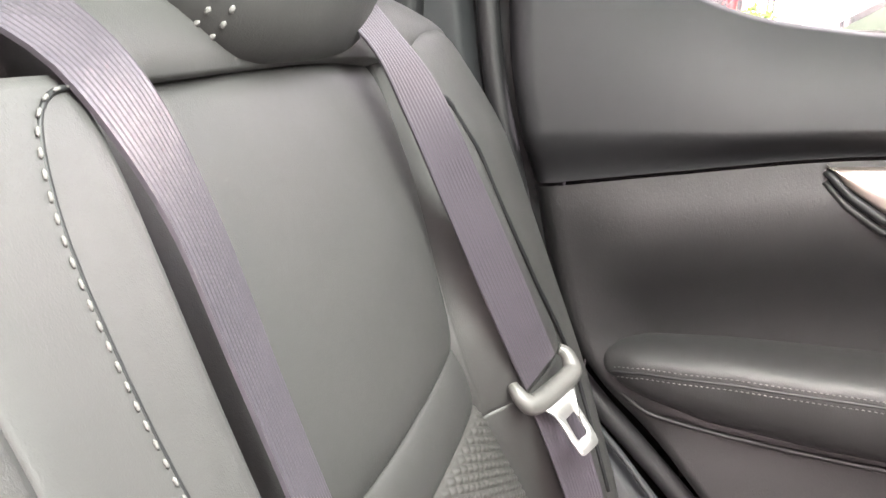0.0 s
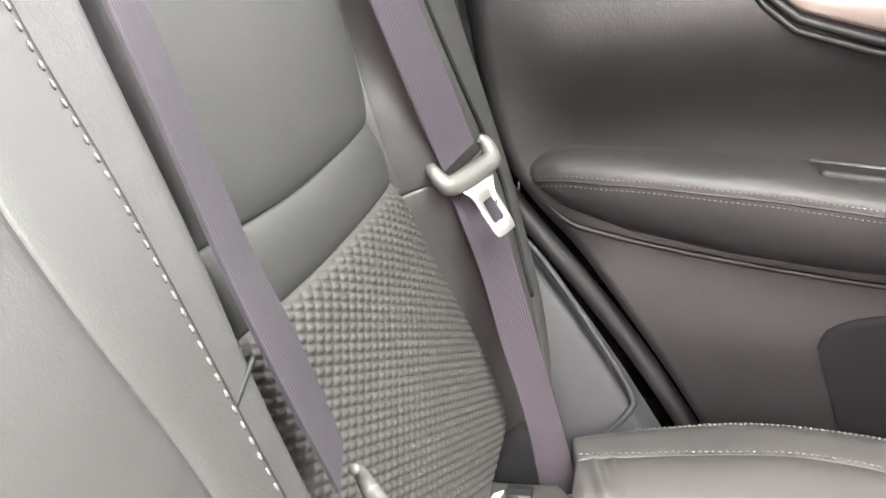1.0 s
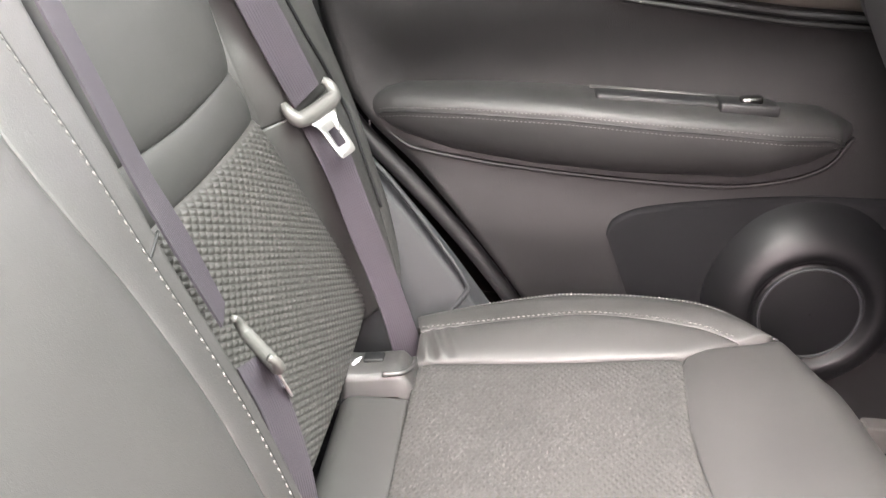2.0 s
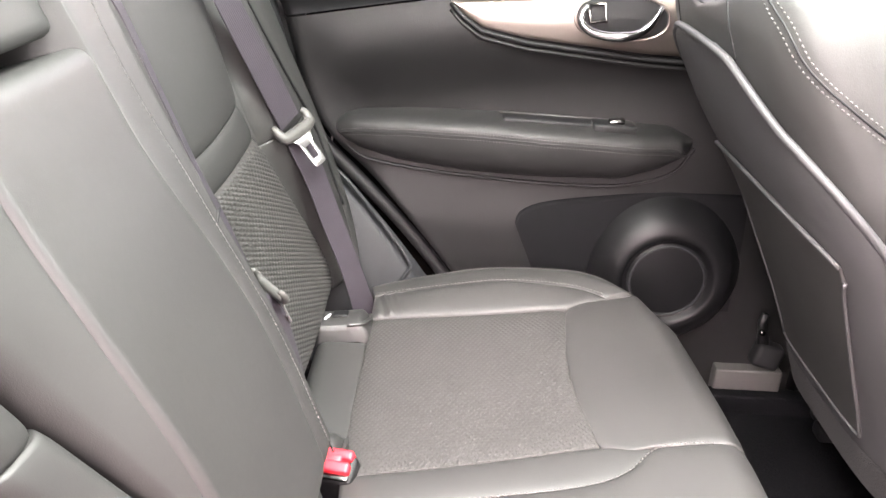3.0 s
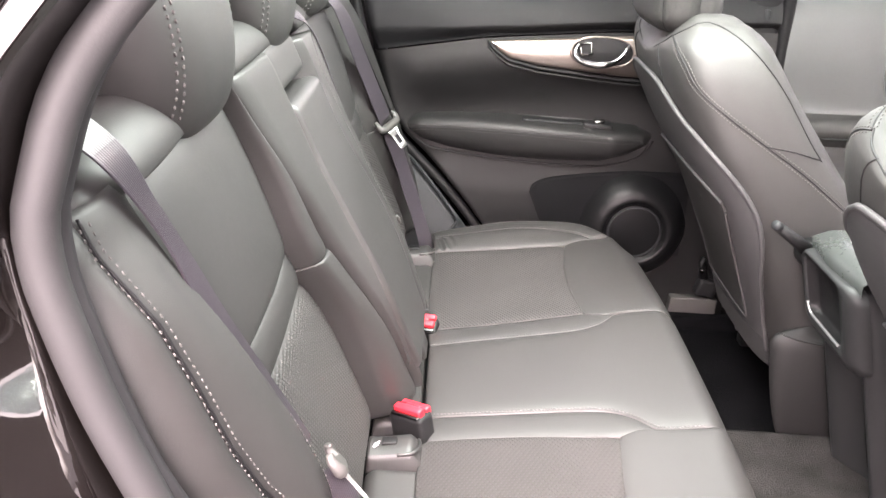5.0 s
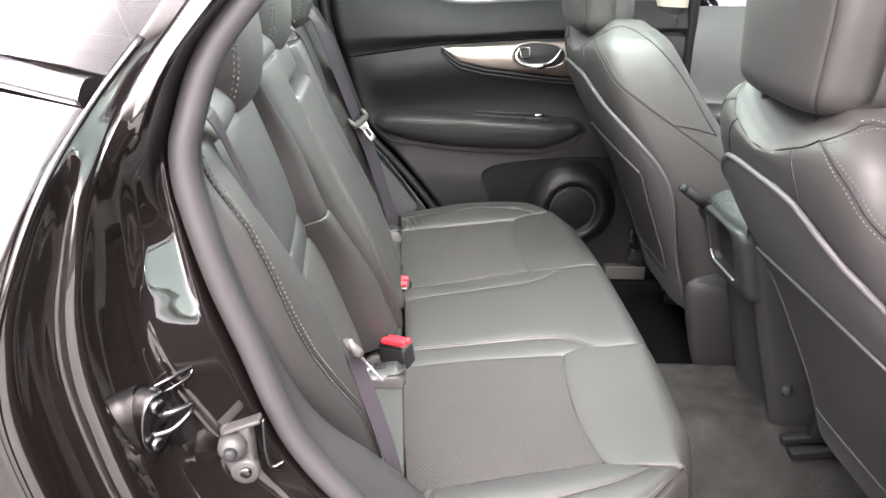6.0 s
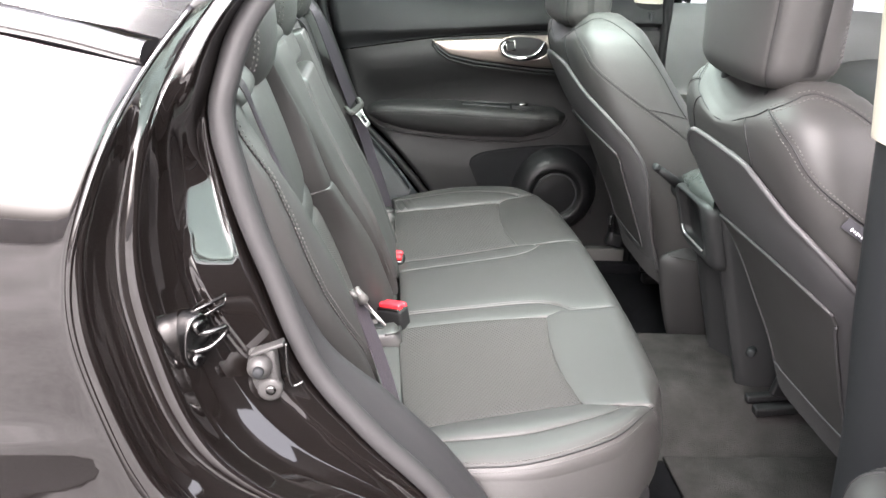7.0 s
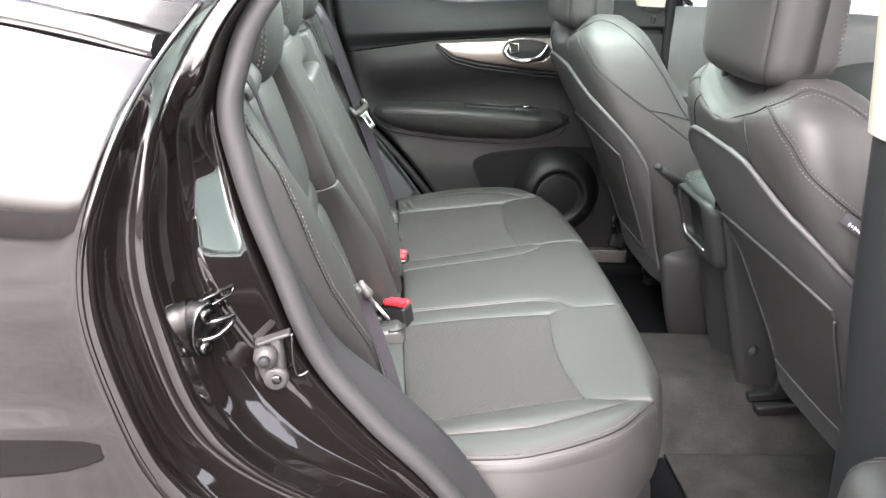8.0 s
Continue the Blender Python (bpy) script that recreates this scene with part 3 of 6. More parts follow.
# ---- head restraints ----
def headrest(name, c, hw, h, dep, lean, stitch_off, label, seams=True, rods=0.05, group="rear head restraints", fan=0.0, post_x=0.01):
    """A padded head restraint on two posts: c is the middle of its underside; it faces +x."""
    th = thing(name, c, label, "headrest", group=group)
    n, m = 40, 48
    v = np.linspace(0, 1, n)
    prof = np.sin(np.clip(v, 0.001, 0.999) * np.pi) ** 0.32
    th_ = np.linspace(0, 2 * np.pi, m, endpoint=False)
    ca, sa = np.cos(th_), np.sin(th_)
    e = 2 / 3.2
    X = np.sign(ca) * np.abs(ca) ** e
    Y = np.sign(sa) * np.abs(sa) ** e
    wid = hw * (0.84 + 0.16 * np.sin(np.clip(v * 1.25, 0, 1) * np.pi / 2)) * (1 - 0.10 * sstep(v, 0.6, 1.0))
    dd = dep / 2 * (0.80 + 0.20 * np.sin(v * np.pi))

    def surf(i, ang, off=0.0):
        pr = np.sin(np.clip(i, 0.001, 0.999) * np.pi) ** 0.32
        w = np.interp(i, v, wid)
        d2 = np.interp(i, v, dd)
        cx, sy = np.cos(ang), np.sin(ang)
        x = np.sign(cx) * np.abs(cx) ** e * d2 * pr * (1 + off / 0.05)
        y = np.sign(sy) * np.abs(sy) ** e * w * (0.35 + 0.65 * pr) * (1 + off / 0.12)
        x = x - 0.10 * dep * (np.abs(y) / hw) ** 2.0 * fan
        z = h * (0.5 - 0.5 * np.cos(np.clip(i, 0, 1) * np.pi)) * 0.5 + h * i * 0.5
        return np.stack([c[0] + x - lean * z, c[1] + y, c[2] + z], -1)
    I, A = np.meshgrid(v, th_, indexing="ij")
    part("cushion", grid(surf(I, A), close=True), LEATHER, th)
    if seams:
        for sgn in (1, -1):
            for off in (0.0, 0.0068):
                ii = np.linspace(0.03, 0.97, 60)
                w = np.interp(ii, v, wid) * (0.35 + 0.65 * np.sin(ii * np.pi) ** 0.32)
                fr = np.clip((stitch_off + off) / w, 0, 0.995)
                ang = np.arcsin(fr ** (1 / e))
                ang = sgn * ang
                stitches("stitching", surf(ii, ang, 0.0003), th, 0.0042, 0.0028, 0.0012)
    for sgn in (1, -1):
        y = c[1] + sgn * 0.08
        x0 = c[0] + post_x
        part("post", tube([(x0 + 0.02, y, c[2] - rods), (x0 - 0.005, y, c[2] + 0.06)], 0.0065, 12), CHROME, th, "chrome post")
    return th


for at, hw, off_, lb in (((-0.165, 0.332, 1.161), 0.121, 0.078, "black leather rear headrest with double stitching"), ((-0.168, 0.005, 1.158), 0.110, 0.074, "narrow black leather middle headrest with double stitching"),
                        ((-0.164, -0.332, 1.149), 0.119, 0.077, "black leather rear headrest with double stitching")):
    headrest("rear_headrest", at, hw, 0.21, 0.125, 0.20, off_, lb, fan=1.0, rods=0.02, post_x=-0.04)


# ---- rear bench cushion ----
def zc(x):
    return 0.70 + 0.155 * (np.asarray(x) - 0.066)


OUT_A = [(0.060, 0.560), (0.140, 0.582), (0.230, 0.590), (0.347, 0.556), (0.418, 0.486), (0.450, 0.385), (0.459, 0.26), (0.460, 0.166)]


def inset(c, off):
    """A plan curve moved sideways by off, towards the seat's middle."""
    t = np.gradient(c, axis=0)
    t /= np.linalg.norm(t, axis=1)[:, None]
    return c + off * np.stack([t[:, 1], -t[:, 0]], 1)


def cushion():
    th = thing("rear_bench_cushion", (0.25, 0, 0.50), "black leather rear bench cushion with mesh cloth inserts", "car seat cushion")
    dish = lambda x, y: -0.006 * np.exp(-((np.abs(y) - 0.30) / 0.13) ** 2) + 0.010 * sstep(np.abs(y), 0.46, 0.53)

    def surf(x, y, d):
        e = d + dish(x, y)
        return np.stack([x - 0.15 * e, y, zc(x) + e], -1)
    for s in (1, -1):
        def q(b, t, l, r):
            return mirrored_y((b, t, l, r), s)
        ins_front = [(0.320, 0.170), (0.309, 0.26), (0.307, 0.34), (0.319, 0.452)]
        ins_rear = [(0.066, 0.150), (0.064, 0.30), (0.068, 0.468)]
        pad("mesh_insert", q(ins_rear, ins_front, [(0.066, 0.150), (0.19, 0.155), (0.320, 0.170)], [(0.068, 0.468), (0.19, 0.458), (0.319, 0.452)]), surf, MESH_CLOTH, th,
            n=(50, 50), seam=0.003, label="brown-black mesh cloth insert")
        mid = [(0.070, 0.098), (0.19, 0.104), (0.291, 0.110), (0.337, 0.126), (0.374, 0.160)]
        pad("inner_strip", q([(0.070, 0.098), (0.066, 0.150)], [(0.374, 0.160), (0.322, 0.168)], mid, [(0.066, 0.150), (0.19, 0.155), (0.322, 0.168)]), surf, LEATHER, th, n=(18, 44), seam=0.0035)
        pad("front_panel", q([(0.374, 0.160), (0.319, 0.172), (0.307, 0.34), (0.321, 0.452), (0.370, 0.468)], [(0.460, 0.160), (0.459, 0.26), (0.450, 0.385), (0.440, 0.42), (0.421, 0.476)],
                             [(0.374, 0.160), (0.460, 0.160)], [(0.370, 0.468), (0.421, 0.476)]), surf, LEATHER, th, n=(50, 30), seam=0.004, roll=(0, 0.03, 0, 0), skirt=0.03)
        st = [(0.068, 0.515), (0.19, 0.525), (0.25, 0.523), (0.334, 0.498), (0.374, 0.474)]
        pad("bolster_strip", q([(0.066, 0.470), (0.068, 0.515)], [(0.320, 0.455), (0.370, 0.474)], [(0.066, 0.470), (0.19, 0.460), (0.320, 0.455)], st), surf, LEATHER, th, n=(24, 90), puff=0.006, seam=0.0025, r=0.006,
            relief=lambda x, y: 0.0022 * np.exp(-((x - 0.088) / 0.016) ** 2) * np.sin((x + 0.30 * np.abs(y)) * 2 * np.pi / 0.0165))
        pad("outer_bolster", q([(0.068, 0.517), (0.060, 0.560)], [(0.374, 0.472), (0.419, 0.480)], st, [c for c in OUT_A[:5]]), surf, LEATHER, th, n=(22, 44), roll=(0, 0, 0, 0.03), skirt=0.03, seam=0.002, r=0.006)
        # stitch rows
        c = spl(mid + [(0.42, 0.163), (0.455, 0.160)], 90)
        stitches("stitching", surf(c[:, 0], s * (c[:, 1] - 0.003), np.full(90, -0.0006) - np.where(c[:, 0] > 0.415, ((c[:, 0] - 0.415) / 0.045) ** 2 * 0.03, 0) + 0.0008), th, 0.0034, 0.0018, 0.0008)
        c = spl(st, 90)
        stitches("stitching", surf(c[:, 0], s * (c[:, 1] + 0.003), np.full(90, 0.0004)), th, 0.0034, 0.0018, 0.0007)
        c = spl(OUT_A[:5], 90)
        for off, dd in ((0.013, -0.0048), (0.0085, -0.0082), (0.0045, -0.0134)):
            w = inset(c, off)
            pts = surf(w[:, 0], s * w[:, 1], np.full(90, dd))
            if off == 0.0085:
                part("welt", tube(pts, 0.0012, 6), BLACK, th)
            else:
                stitches("stitching", pts, th, 0.0030, 0.0012, 0.0010 if off > 0.01 else 0.0006)
    pad("middle_panel", ([(0.070, -0.098), (0.070, 0.098)], [(0.460, -0.160), (0.460, 0.160)], [(0.070, -0.098), (0.19, -0.104), (0.291, -0.110), (0.337, -0.126), (0.374, -0.160), (0.460, -0.160)],
                         [(0.070, 0.098), (0.19, 0.104), (0.291, 0.110), (0.337, 0.126), (0.374, 0.160), (0.460, 0.160)]), surf, LEATHER, th, n=(40, 60), seam=0.0035, roll=(0, 0.03, 0, 0), puff=0.004, skirt=0.03)
    # upright band round the front and ends
    ol = spl(OUT_A + [(x, -y) for x, y in OUT_A[::-1]], 240)
    t = np.gradient(ol, axis=0)
    nrm = np.stack([-t[:, 1], t[:, 0]], 1)
    nrm /= np.linalg.norm(nrm, axis=1)[:, None]
    rows = []
    for dz, o in ((-0.024, -0.0015), (-0.032, 0.001), (-0.045, 0.005), (-0.065, 0.009), (-0.09, 0.011), (-0.12, 0.009), (-0.16, 0.0), (-0.21, -0.016), (-0.235, -0.05)):
        dz2 = dz + 0.010 * sstep(np.abs(ol[:, 1]), 0.46, 0.53)
        rows.append(np.stack([ol[:, 0] - nrm[:, 0] * o * -1, ol[:, 1] - nrm[:, 1] * o * -1, zc(ol[:, 0]) + dz2], -1))
    part("side_band", grid(np.array(rows)), LEATHER, th)
    # padded strip along the rear, under the backrests
    strip = lambda x, y, d: np.stack([x, y, 0.690 + d + 0.0 * x], -1)
    for s in (1, -1):
        a0, a1 = ((0.198, 0.424) if s > 0 else (0.198, 0.466))
        pad("rear_strip", mirrored_y(([(0.0, a0), (0.067, a0)], [(0.0, a1), (0.067, a1)], [(0.0, a0), (0.0, a1)], [(0.067, a0), (0.067, a1)]), s), strip, LEATHER, th, n=(20, 40), roll=(0.010, 0.010, 0.02, 0.004), skirt=0.05)
    pad("rear_strip", ([(0.0, -0.105), (0.066, -0.105)], [(0.0, 0.105), (0.066, 0.105)], [(0.0, -0.105), (0.0, 0.105)], [(0.066, -0.105), (0.066, 0.105)]), strip, LEATHER, th, n=(20, 30), roll=(0.01, 0.01, 0.02, 0.008), skirt=0.05)
    bm = bmesh.new()
    box(bm, (0.40, 1.06, 0.16), pose(0.22, 0, 0.57), 0.03)
    part("cushion_core", bm, DARK_PLASTIC, th)


def mirrored_y(curves, s):
    return [[(a, s * b) for a, b in c] for c in curves]


cushion()


# ---- child-seat anchor pockets and belt buckles ----
def anchor_pocket(y, s):
    """A moulded pocket between the rear strips: domed cover, slot, pale tag and a curved front lip."""
    th = thing("anchor_pocket", (0.03, y, 0.69), "grey plastic child-seat anchor pocket with dark slot and pale tag", "anchor point", group="anchor pockets")
    rows = []
    for k_ in np.linspace(0, 1, 15):
        x_ = 0.002 + 0.068 * k_
        z_ = 0.706 - 0.004 * math.cos(k_ * 3) - 0.030 * max(0.0, k_ - 0.78) ** 1.3 * 4
        rows.append([(x_, y + 0.026 * v_, z_ + 0.006 * (1 - abs(v_) ** 2.5) - 0.020 * max(0.0, abs(v_) - 0.86) / 0.14) for v_ in np.linspace(-1, 1, 21)])
    rows = [[(0.001, p[1], p[2] - 0.02) for p in rows[0]]] + rows + [[(0.071, p[1], p[2] - 0.02) for p in rows[-1]]]
    part("housing", grid(np.array(rows)), LEATHER_FINE, th)
    bm = bmesh.new()
    box(bm, (0.020, 0.015, 0.010), pose(0.029, y + 0.004, 0.7085, 0, -6), 0.002)
    part("slot", bm, BLACK, th, "dark anchor slot")
    rng = random.Random(3)
    q = [[(0.010 + 0.0028 * b_ + rng.uniform(-0.0010, 0.0010), y - 0.004 + 0.0020 * a_ + rng.uniform(-0.0006, 0.0006), 0.7085 + 0.0024 * b_ + rng.uniform(-0.0014, 0.0014)) for b_ in range(-1, 3)] for a_ in range(-2, 3)]
    part("tag", pane(grid(np.array(q)), 0.0012), LABEL_PRINT, th, "small crumpled pale tag", smooth=False)
    part("lip", tube(spl([(0.040, y - 0.024, 0.711), (0.058, y - 0.020, 0.712), (0.067, y, 0.708), (0.066, y + 0.022, 0.702), (0.066, y + 0.026, 0.690)], 20), 0.0026, 8), LEATHER_FINE, th)
    return th


anchor_pocket(0.448, 1)
anchor_pocket(0.178, 1)
anchor_pocket(-0.178, -1)
anchor_pocket(-0.490, -1)


def buckle(m, label):
    """A belt buckle: dark body, red press button with a stepped face, slot."""
    th = thing("belt_buckle", m.translation, label, "seat belt buckle", group="belt buckles")
    bm = bmesh.new()
    box(bm, (0.052, 0.030, 0.080), m @ pose(0, 0, -0.04), 0.006, 3)
    part("body", bm, BLACK, th, "black buckle body")
    bm = bmesh.new()
    box(bm, (0.044, 0.012, 0.012), m @ pose(0, -0.002, 0.0035), 0.0035, 3)
    box(bm, (0.024, 0.012, 0.009), m @ pose(0, 0.006, 0.002), 0.003, 2)
    box(bm, (0.044, 0.011, 0.018), m @ pose(0, 0.0125, -0.003), 0.004, 3)
    part("button", bm, RED, th, "bright red press button")
    bm = bmesh.new()
    box(bm, (0.044, 0.006, 0.004), m @ pose(0, -0.0105, 0.001), 0.001)
    part("slot", bm, STEEL, th, "metal-lined slot")
    return th


buckle(axes((0.056, 0.152, 0.706), (0.96, -0.22, 0.06), (0.15, 0.80, 0.45)), "black buckle with red button sunk into the bench")
buckle(axes((0.052, -0.130, 0.727), (0.80, -0.55, 0.15), (0.55, 0.75, 0.1)), "black buckle with red button standing up from the bench")


# ---- seat belts ----
def belt(name, left, right, tongue_at, tx, ty, label, low=None, size=0.84, fat=0.95):
    """Webbing between two edge curves, with a tongue at tongue_at (x across, y along the belt)."""
    th = thing(name, left[0], label, "seat belt", group="rear seat belts")
    part("webbing", ribbon(left, right), WEBBING, th, "lilac-grey ribbed webbing", smooth=False)
    if low:
        part("lap_webbing", ribbon(*low), WEBBING, th, "lilac-grey ribbed webbing", smooth=False)
    m = axes(tongue_at, tx, ty) @ Matrix.Diagonal((size, size, size * 0.72, 1))
    loop = spl([(-0.032, 0.012), (-0.034, 0.007), (-0.033, -0.002), (-0.026, -0.010), (0.0, -0.0115), (0.026, -0.010), (0.033, -0.002), (0.034, 0.007), (0.032, 0.012)], 64)
    rad = np.interp(loop[:, 1], [-0.0115, -0.004, 0.006, 0.017], [0.0082, 0.0066, 0.0052, 0.0034]) * fat
    grip = part("tongue_grip", tube([m @ Vector((a, b, 0.002 - 0.006 * float(sstep(b, 0.004, 0.017)))) for a, b in loop], rad, 12), TONGUE_PLASTIC, th, "grey plastic tongue grip")
    out_ = spl([(-0.024, -0.014), (-0.018, -0.022), (-0.0135, -0.032), (-0.0130, -0.055), (-0.0115, -0.0665), (-0.007, -0.0685), (0.007, -0.0685), (0.0115, -0.0665), (0.0130, -0.055), (0.0135, -0.032), (0.018, -0.022), (0.024, -0.014), (0.0, -0.013), (-0.024, -0.014)], 80)[:-1]
    hole = spl([(-0.0065, -0.036), (-0.0072, -0.045), (-0.0068, -0.0555), (0.0, -0.0562), (0.0068, -0.0555), (0.0072, -0.045), (0.0065, -0.036), (0.0, -0.0355), (-0.0065, -0.036)], 80)[:-1]
    q = []
    for c, z_ in ((hole, -0.0013), (out_, -0.0013), (out_ * 1.0, 0.0013), (hole, 0.0013), (hole, -0.0013)):
        q.append([m @ Vector((a, b, z_ + 0.002)) for a, b in c])
    part("tongue_plate", grid(np.array([[tuple(v) for v in r] for r in q]), close=True), PLATE, th, "polished steel tongue plate with window")
    return th


far_left = [(0.358, 1.196, -0.012), (0.370, 1.170, 0.004), (0.389, 1.131, 0.006), (0.415, 1.070, 0.006), (0.448, 0.995, 0.006), (0.473, 0.945, 0.006)]
far_right = [(0.388, 1.202, -0.002), (0.394, 1.176, 0.012), (0.417, 1.143, 0.020), (0.445, 1.088, 0.022), (0.487, 1.012, 0.022), (0.511, 0.953, 0.023)]
belt("seat_belt", [(-0.205, 0.350, 1.225)] + [on_back(*c) for c in far_left], [(-0.205, 0.397, 1.228)] + [on_back(*c) for c in far_right],
     (-0.036, 0.4915, 0.949), (0.028, 0.053, 0.014), (-0.031, 0.0065, 0.041), "rear seat belt with grey tongue on its webbing",
     low=([(-0.046, 0.480, 0.937), (-0.020, 0.490, 0.873), (0.000, 0.499, 0.810), (0.022, 0.508, 0.745), (0.038, 0.514, 0.685), (0.044, 0.518, 0.65)],
          [(-0.022, 0.513, 0.945), (-0.001, 0.519, 0.880), (0.021, 0.526, 0.815), (0.043, 0.532, 0.750), (0.064, 0.538, 0.685), (0.072, 0.541, 0.65)]))
mid_left = [(0.106, 1.186, 0.000), (0.117, 1.175, 0.008), (0.127, 1.165, 0.010), (0.138, 1.146, 0.011), (0.148, 1.120, 0.011), (0.153, 1.082, 0.011), (0.157, 1.040, 0.012), (0.159, 0.99, 0.014), (0.166, 0.945, 0.015), (0.177, 0.895, 0.016)]
mid_right = [(0.156, 1.196, -0.012), (0.166, 1.185, -0.006), (0.178, 1.171, -0.004), (0.187, 1.150, -0.003), (0.195, 1.112, -0.003), (0.199, 1.064, -0.003), (0.205, 1.015, -0.003), (0.210, 0.98, -0.003), (0.219, 0.94, -0.002), (0.224, 0.89, -0.001)]
belt("seat_belt", [(-0.215, 0.085, 1.215)] + [on_back(*c) for c in mid_left], [(-0.215, 0.133, 1.222)] + [on_back(*c) for c in mid_right],
     (-0.007, 0.199, 0.876), (-0.68, 0.73, 0.09), (-0.35, -0.22, 0.90), "middle seat belt tucked between the armrest and backrest",
     low=([(-0.014, 0.180, 0.870), (0.002, 0.180, 0.83), (0.014, 0.178, 0.77), (0.024, 0.176, 0.70)], [(-0.004, 0.214, 0.865), (0.010, 0.213, 0.82), (0.022, 0.211, 0.77), (0.032, 0.207, 0.70)]), size=0.72, fat=0.58)
belt("seat_belt", [(-0.205, -0.600, 1.255), (-0.135, -0.588, 1.206), (-0.112, -0.544, 1.139), (-0.094, -0.532, 1.087), (-0.075, -0.513, 1.031), (-0.047, -0.491, 0.947), (-0.022, -0.480, 0.885)],
     [(-0.205, -0.555, 1.255), (-0.138, -0.545, 1.206), (-0.119, -0.523, 1.153), (-0.103, -0.505, 1.105), (-0.083, -0.486, 1.047), (-0.061, -0.458, 0.982), (-0.032, -0.420, 0.894)],
     (-0.002, -0.472, 0.908), (0.15, -0.86, 0.45), (-0.58, -0.10, 0.80), "rear seat belt with tongue hanging beside the door opening",
     low=([(-0.010, -0.486, 0.905), (0.013, -0.500, 0.850), (0.034, -0.512, 0.795), (0.052, -0.522, 0.740), (0.066, -0.532, 0.675)],
          [(0.004, -0.456, 0.895), (0.028, -0.470, 0.840), (0.048, -0.480, 0.785), (0.064, -0.490, 0.730), (0.076, -0.500, 0.665)]), size=0.78, fat=0.8)


# ---- cabin floor, roof and shell ----
bm = bmesh.new()
box(bm, (1.75, 1.36, 0.04), pose(0.72, 0, 0.46), 0.005)
tagged(part("floor", bm, SHADED_CARPET, smooth=False), "carpet of the cabin floor, footwell shade put into its near-black colour", "floor", kind="structure")
yy, xx = np.linspace(-0.26, 0.17, 60), np.linspace(0.35, 1.45, 12)
X, Y = np.meshgrid(xx, yy, indexing="ij")
tagged(part("floor_tunnel", grid(np.stack([X, Y, 0.478 + 0.077 * sstep(Y, -0.25, -0.05) * (1 - sstep(Y, 0.125, 0.160))], -1)), MAT_CARPET), "low carpeted hump along the middle of the floor", "floor tunnel", kind="structure")


def floor_mat(x0, x1, y0, y1, z, label, mat):
    th = thing("floor_mat", ((x0 + x1) / 2, (y0 + y1) / 2, z), label, "floor mat", group="floor mats")
    bm = bmesh.new()
    box(bm, (x1 - x0, y1 - y0, 0.010), pose((x0 + x1) / 2, (y0 + y1) / 2, z + 0.006), 0.004, 2)
    part("mat", bm, mat, th)
    c = [(x0, y0), (x1, y0), (x1, y1), (x0, y1), (x0, y0)]
    part("binding", tube([(x, y, z + 0.007) for x, y in c], 0.004, 6), mat, th, "bound edge")
    return th


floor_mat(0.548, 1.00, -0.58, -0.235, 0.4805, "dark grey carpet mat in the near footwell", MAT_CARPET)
floor_mat(0.46, 0.98, 0.190, 0.60, 0.481, "carpet mat in the far footwell, coloured near-black for the shade there", SHADED_CARPET)


def loft(curves, n=70, sub=4):
    """A sheet across several 3D curves, smooth both ways."""
    C = np.array([spl(c, n) for c in curves])
    return grid(np.array([spl(C[:, i], (len(curves) - 1) * sub + 1) for i in range(n)]))


# body of the car whose cabin this is
car = thing("car_body", (0.3, 0, 0.06), "dark brown-black painted car body with open rear door", "car")


def body_box(name, size, m, mat, label="", bevel=0.01):
    b = bmesh.new()
    box(b, size, m, bevel)
    return part(name, b, mat, car, label)


for x0_, x1_ in ((-1.05, -0.05), (0.75, 1.30)):
    body_box("roof_skin", (x1_ - x0_, 1.10, 0.02), pose((x0_ + x1_) / 2, 0, 1.60), PAINT)
for y in (0.415, -0.415):
    body_box("roof_side", (0.80, 0.27, 0.02), pose(0.35, y, 1.60), PAINT)
roof_glass = body_box("roof_glass", (0.80, 0.56, 0.006), pose(0.35, 0, 1.604), ROOF_GLASS, "large green-tinted glass roof", 0.001)

body_box("floor_pan", (3.3, 1.40, 0.05), pose(0.2, 0, 0.40), PAINT)
body_box("firewall", (0.05, 1.40, 0.75), pose(1.62, 0, 0.75), DARK_PLASTIC)
body_box("tailgate", (0.05, 1.30, 0.75), pose(-1.15, 0, 0.80), PAINT)
body_box("boot_floor", (0.90, 1.25, 0.03), pose(-0.68, 0, 0.62), SHADED_CARPET)
body_box("boot_side", (0.95, 0.03, 0.70), pose(-0.65, 0.64, 0.92), DARK_PLASTIC)
body_box("boot_side", (0.95, 0.03, 0.70), pose(-0.65, -0.62, 0.92), DARK_PLASTIC)
body_box("outer_side", (3.1, 0.03, 0.85), pose(0.2, 0.84, 0.70), PAINT)
body_box("quarter_inner", (0.34, 0.02, 0.75), pose(-0.225, 0.715, 0.875), DARK_PLASTIC)
body_box("bonnet", (1.0, 1.40, 0.04), pose(2.15, 0, 1.0, 0, 6), PAINT)
body_box("sill", (1.0, 0.12, 0.16), pose(0.40, -0.73, 0.40), PAINT)
for y in (0.57, -0.57):
    part("roof_rail", tube(spl([(-1.1, y * 1.02, 1.30), (-0.6, y, 1.50), (0.1, y, 1.575), (0.8, y, 1.555), (1.3, y * 1.03, 1.38), (1.7, y * 1.05, 1.12)], 40), 0.045, 12), PAINT, car)
bm = bmesh.new()
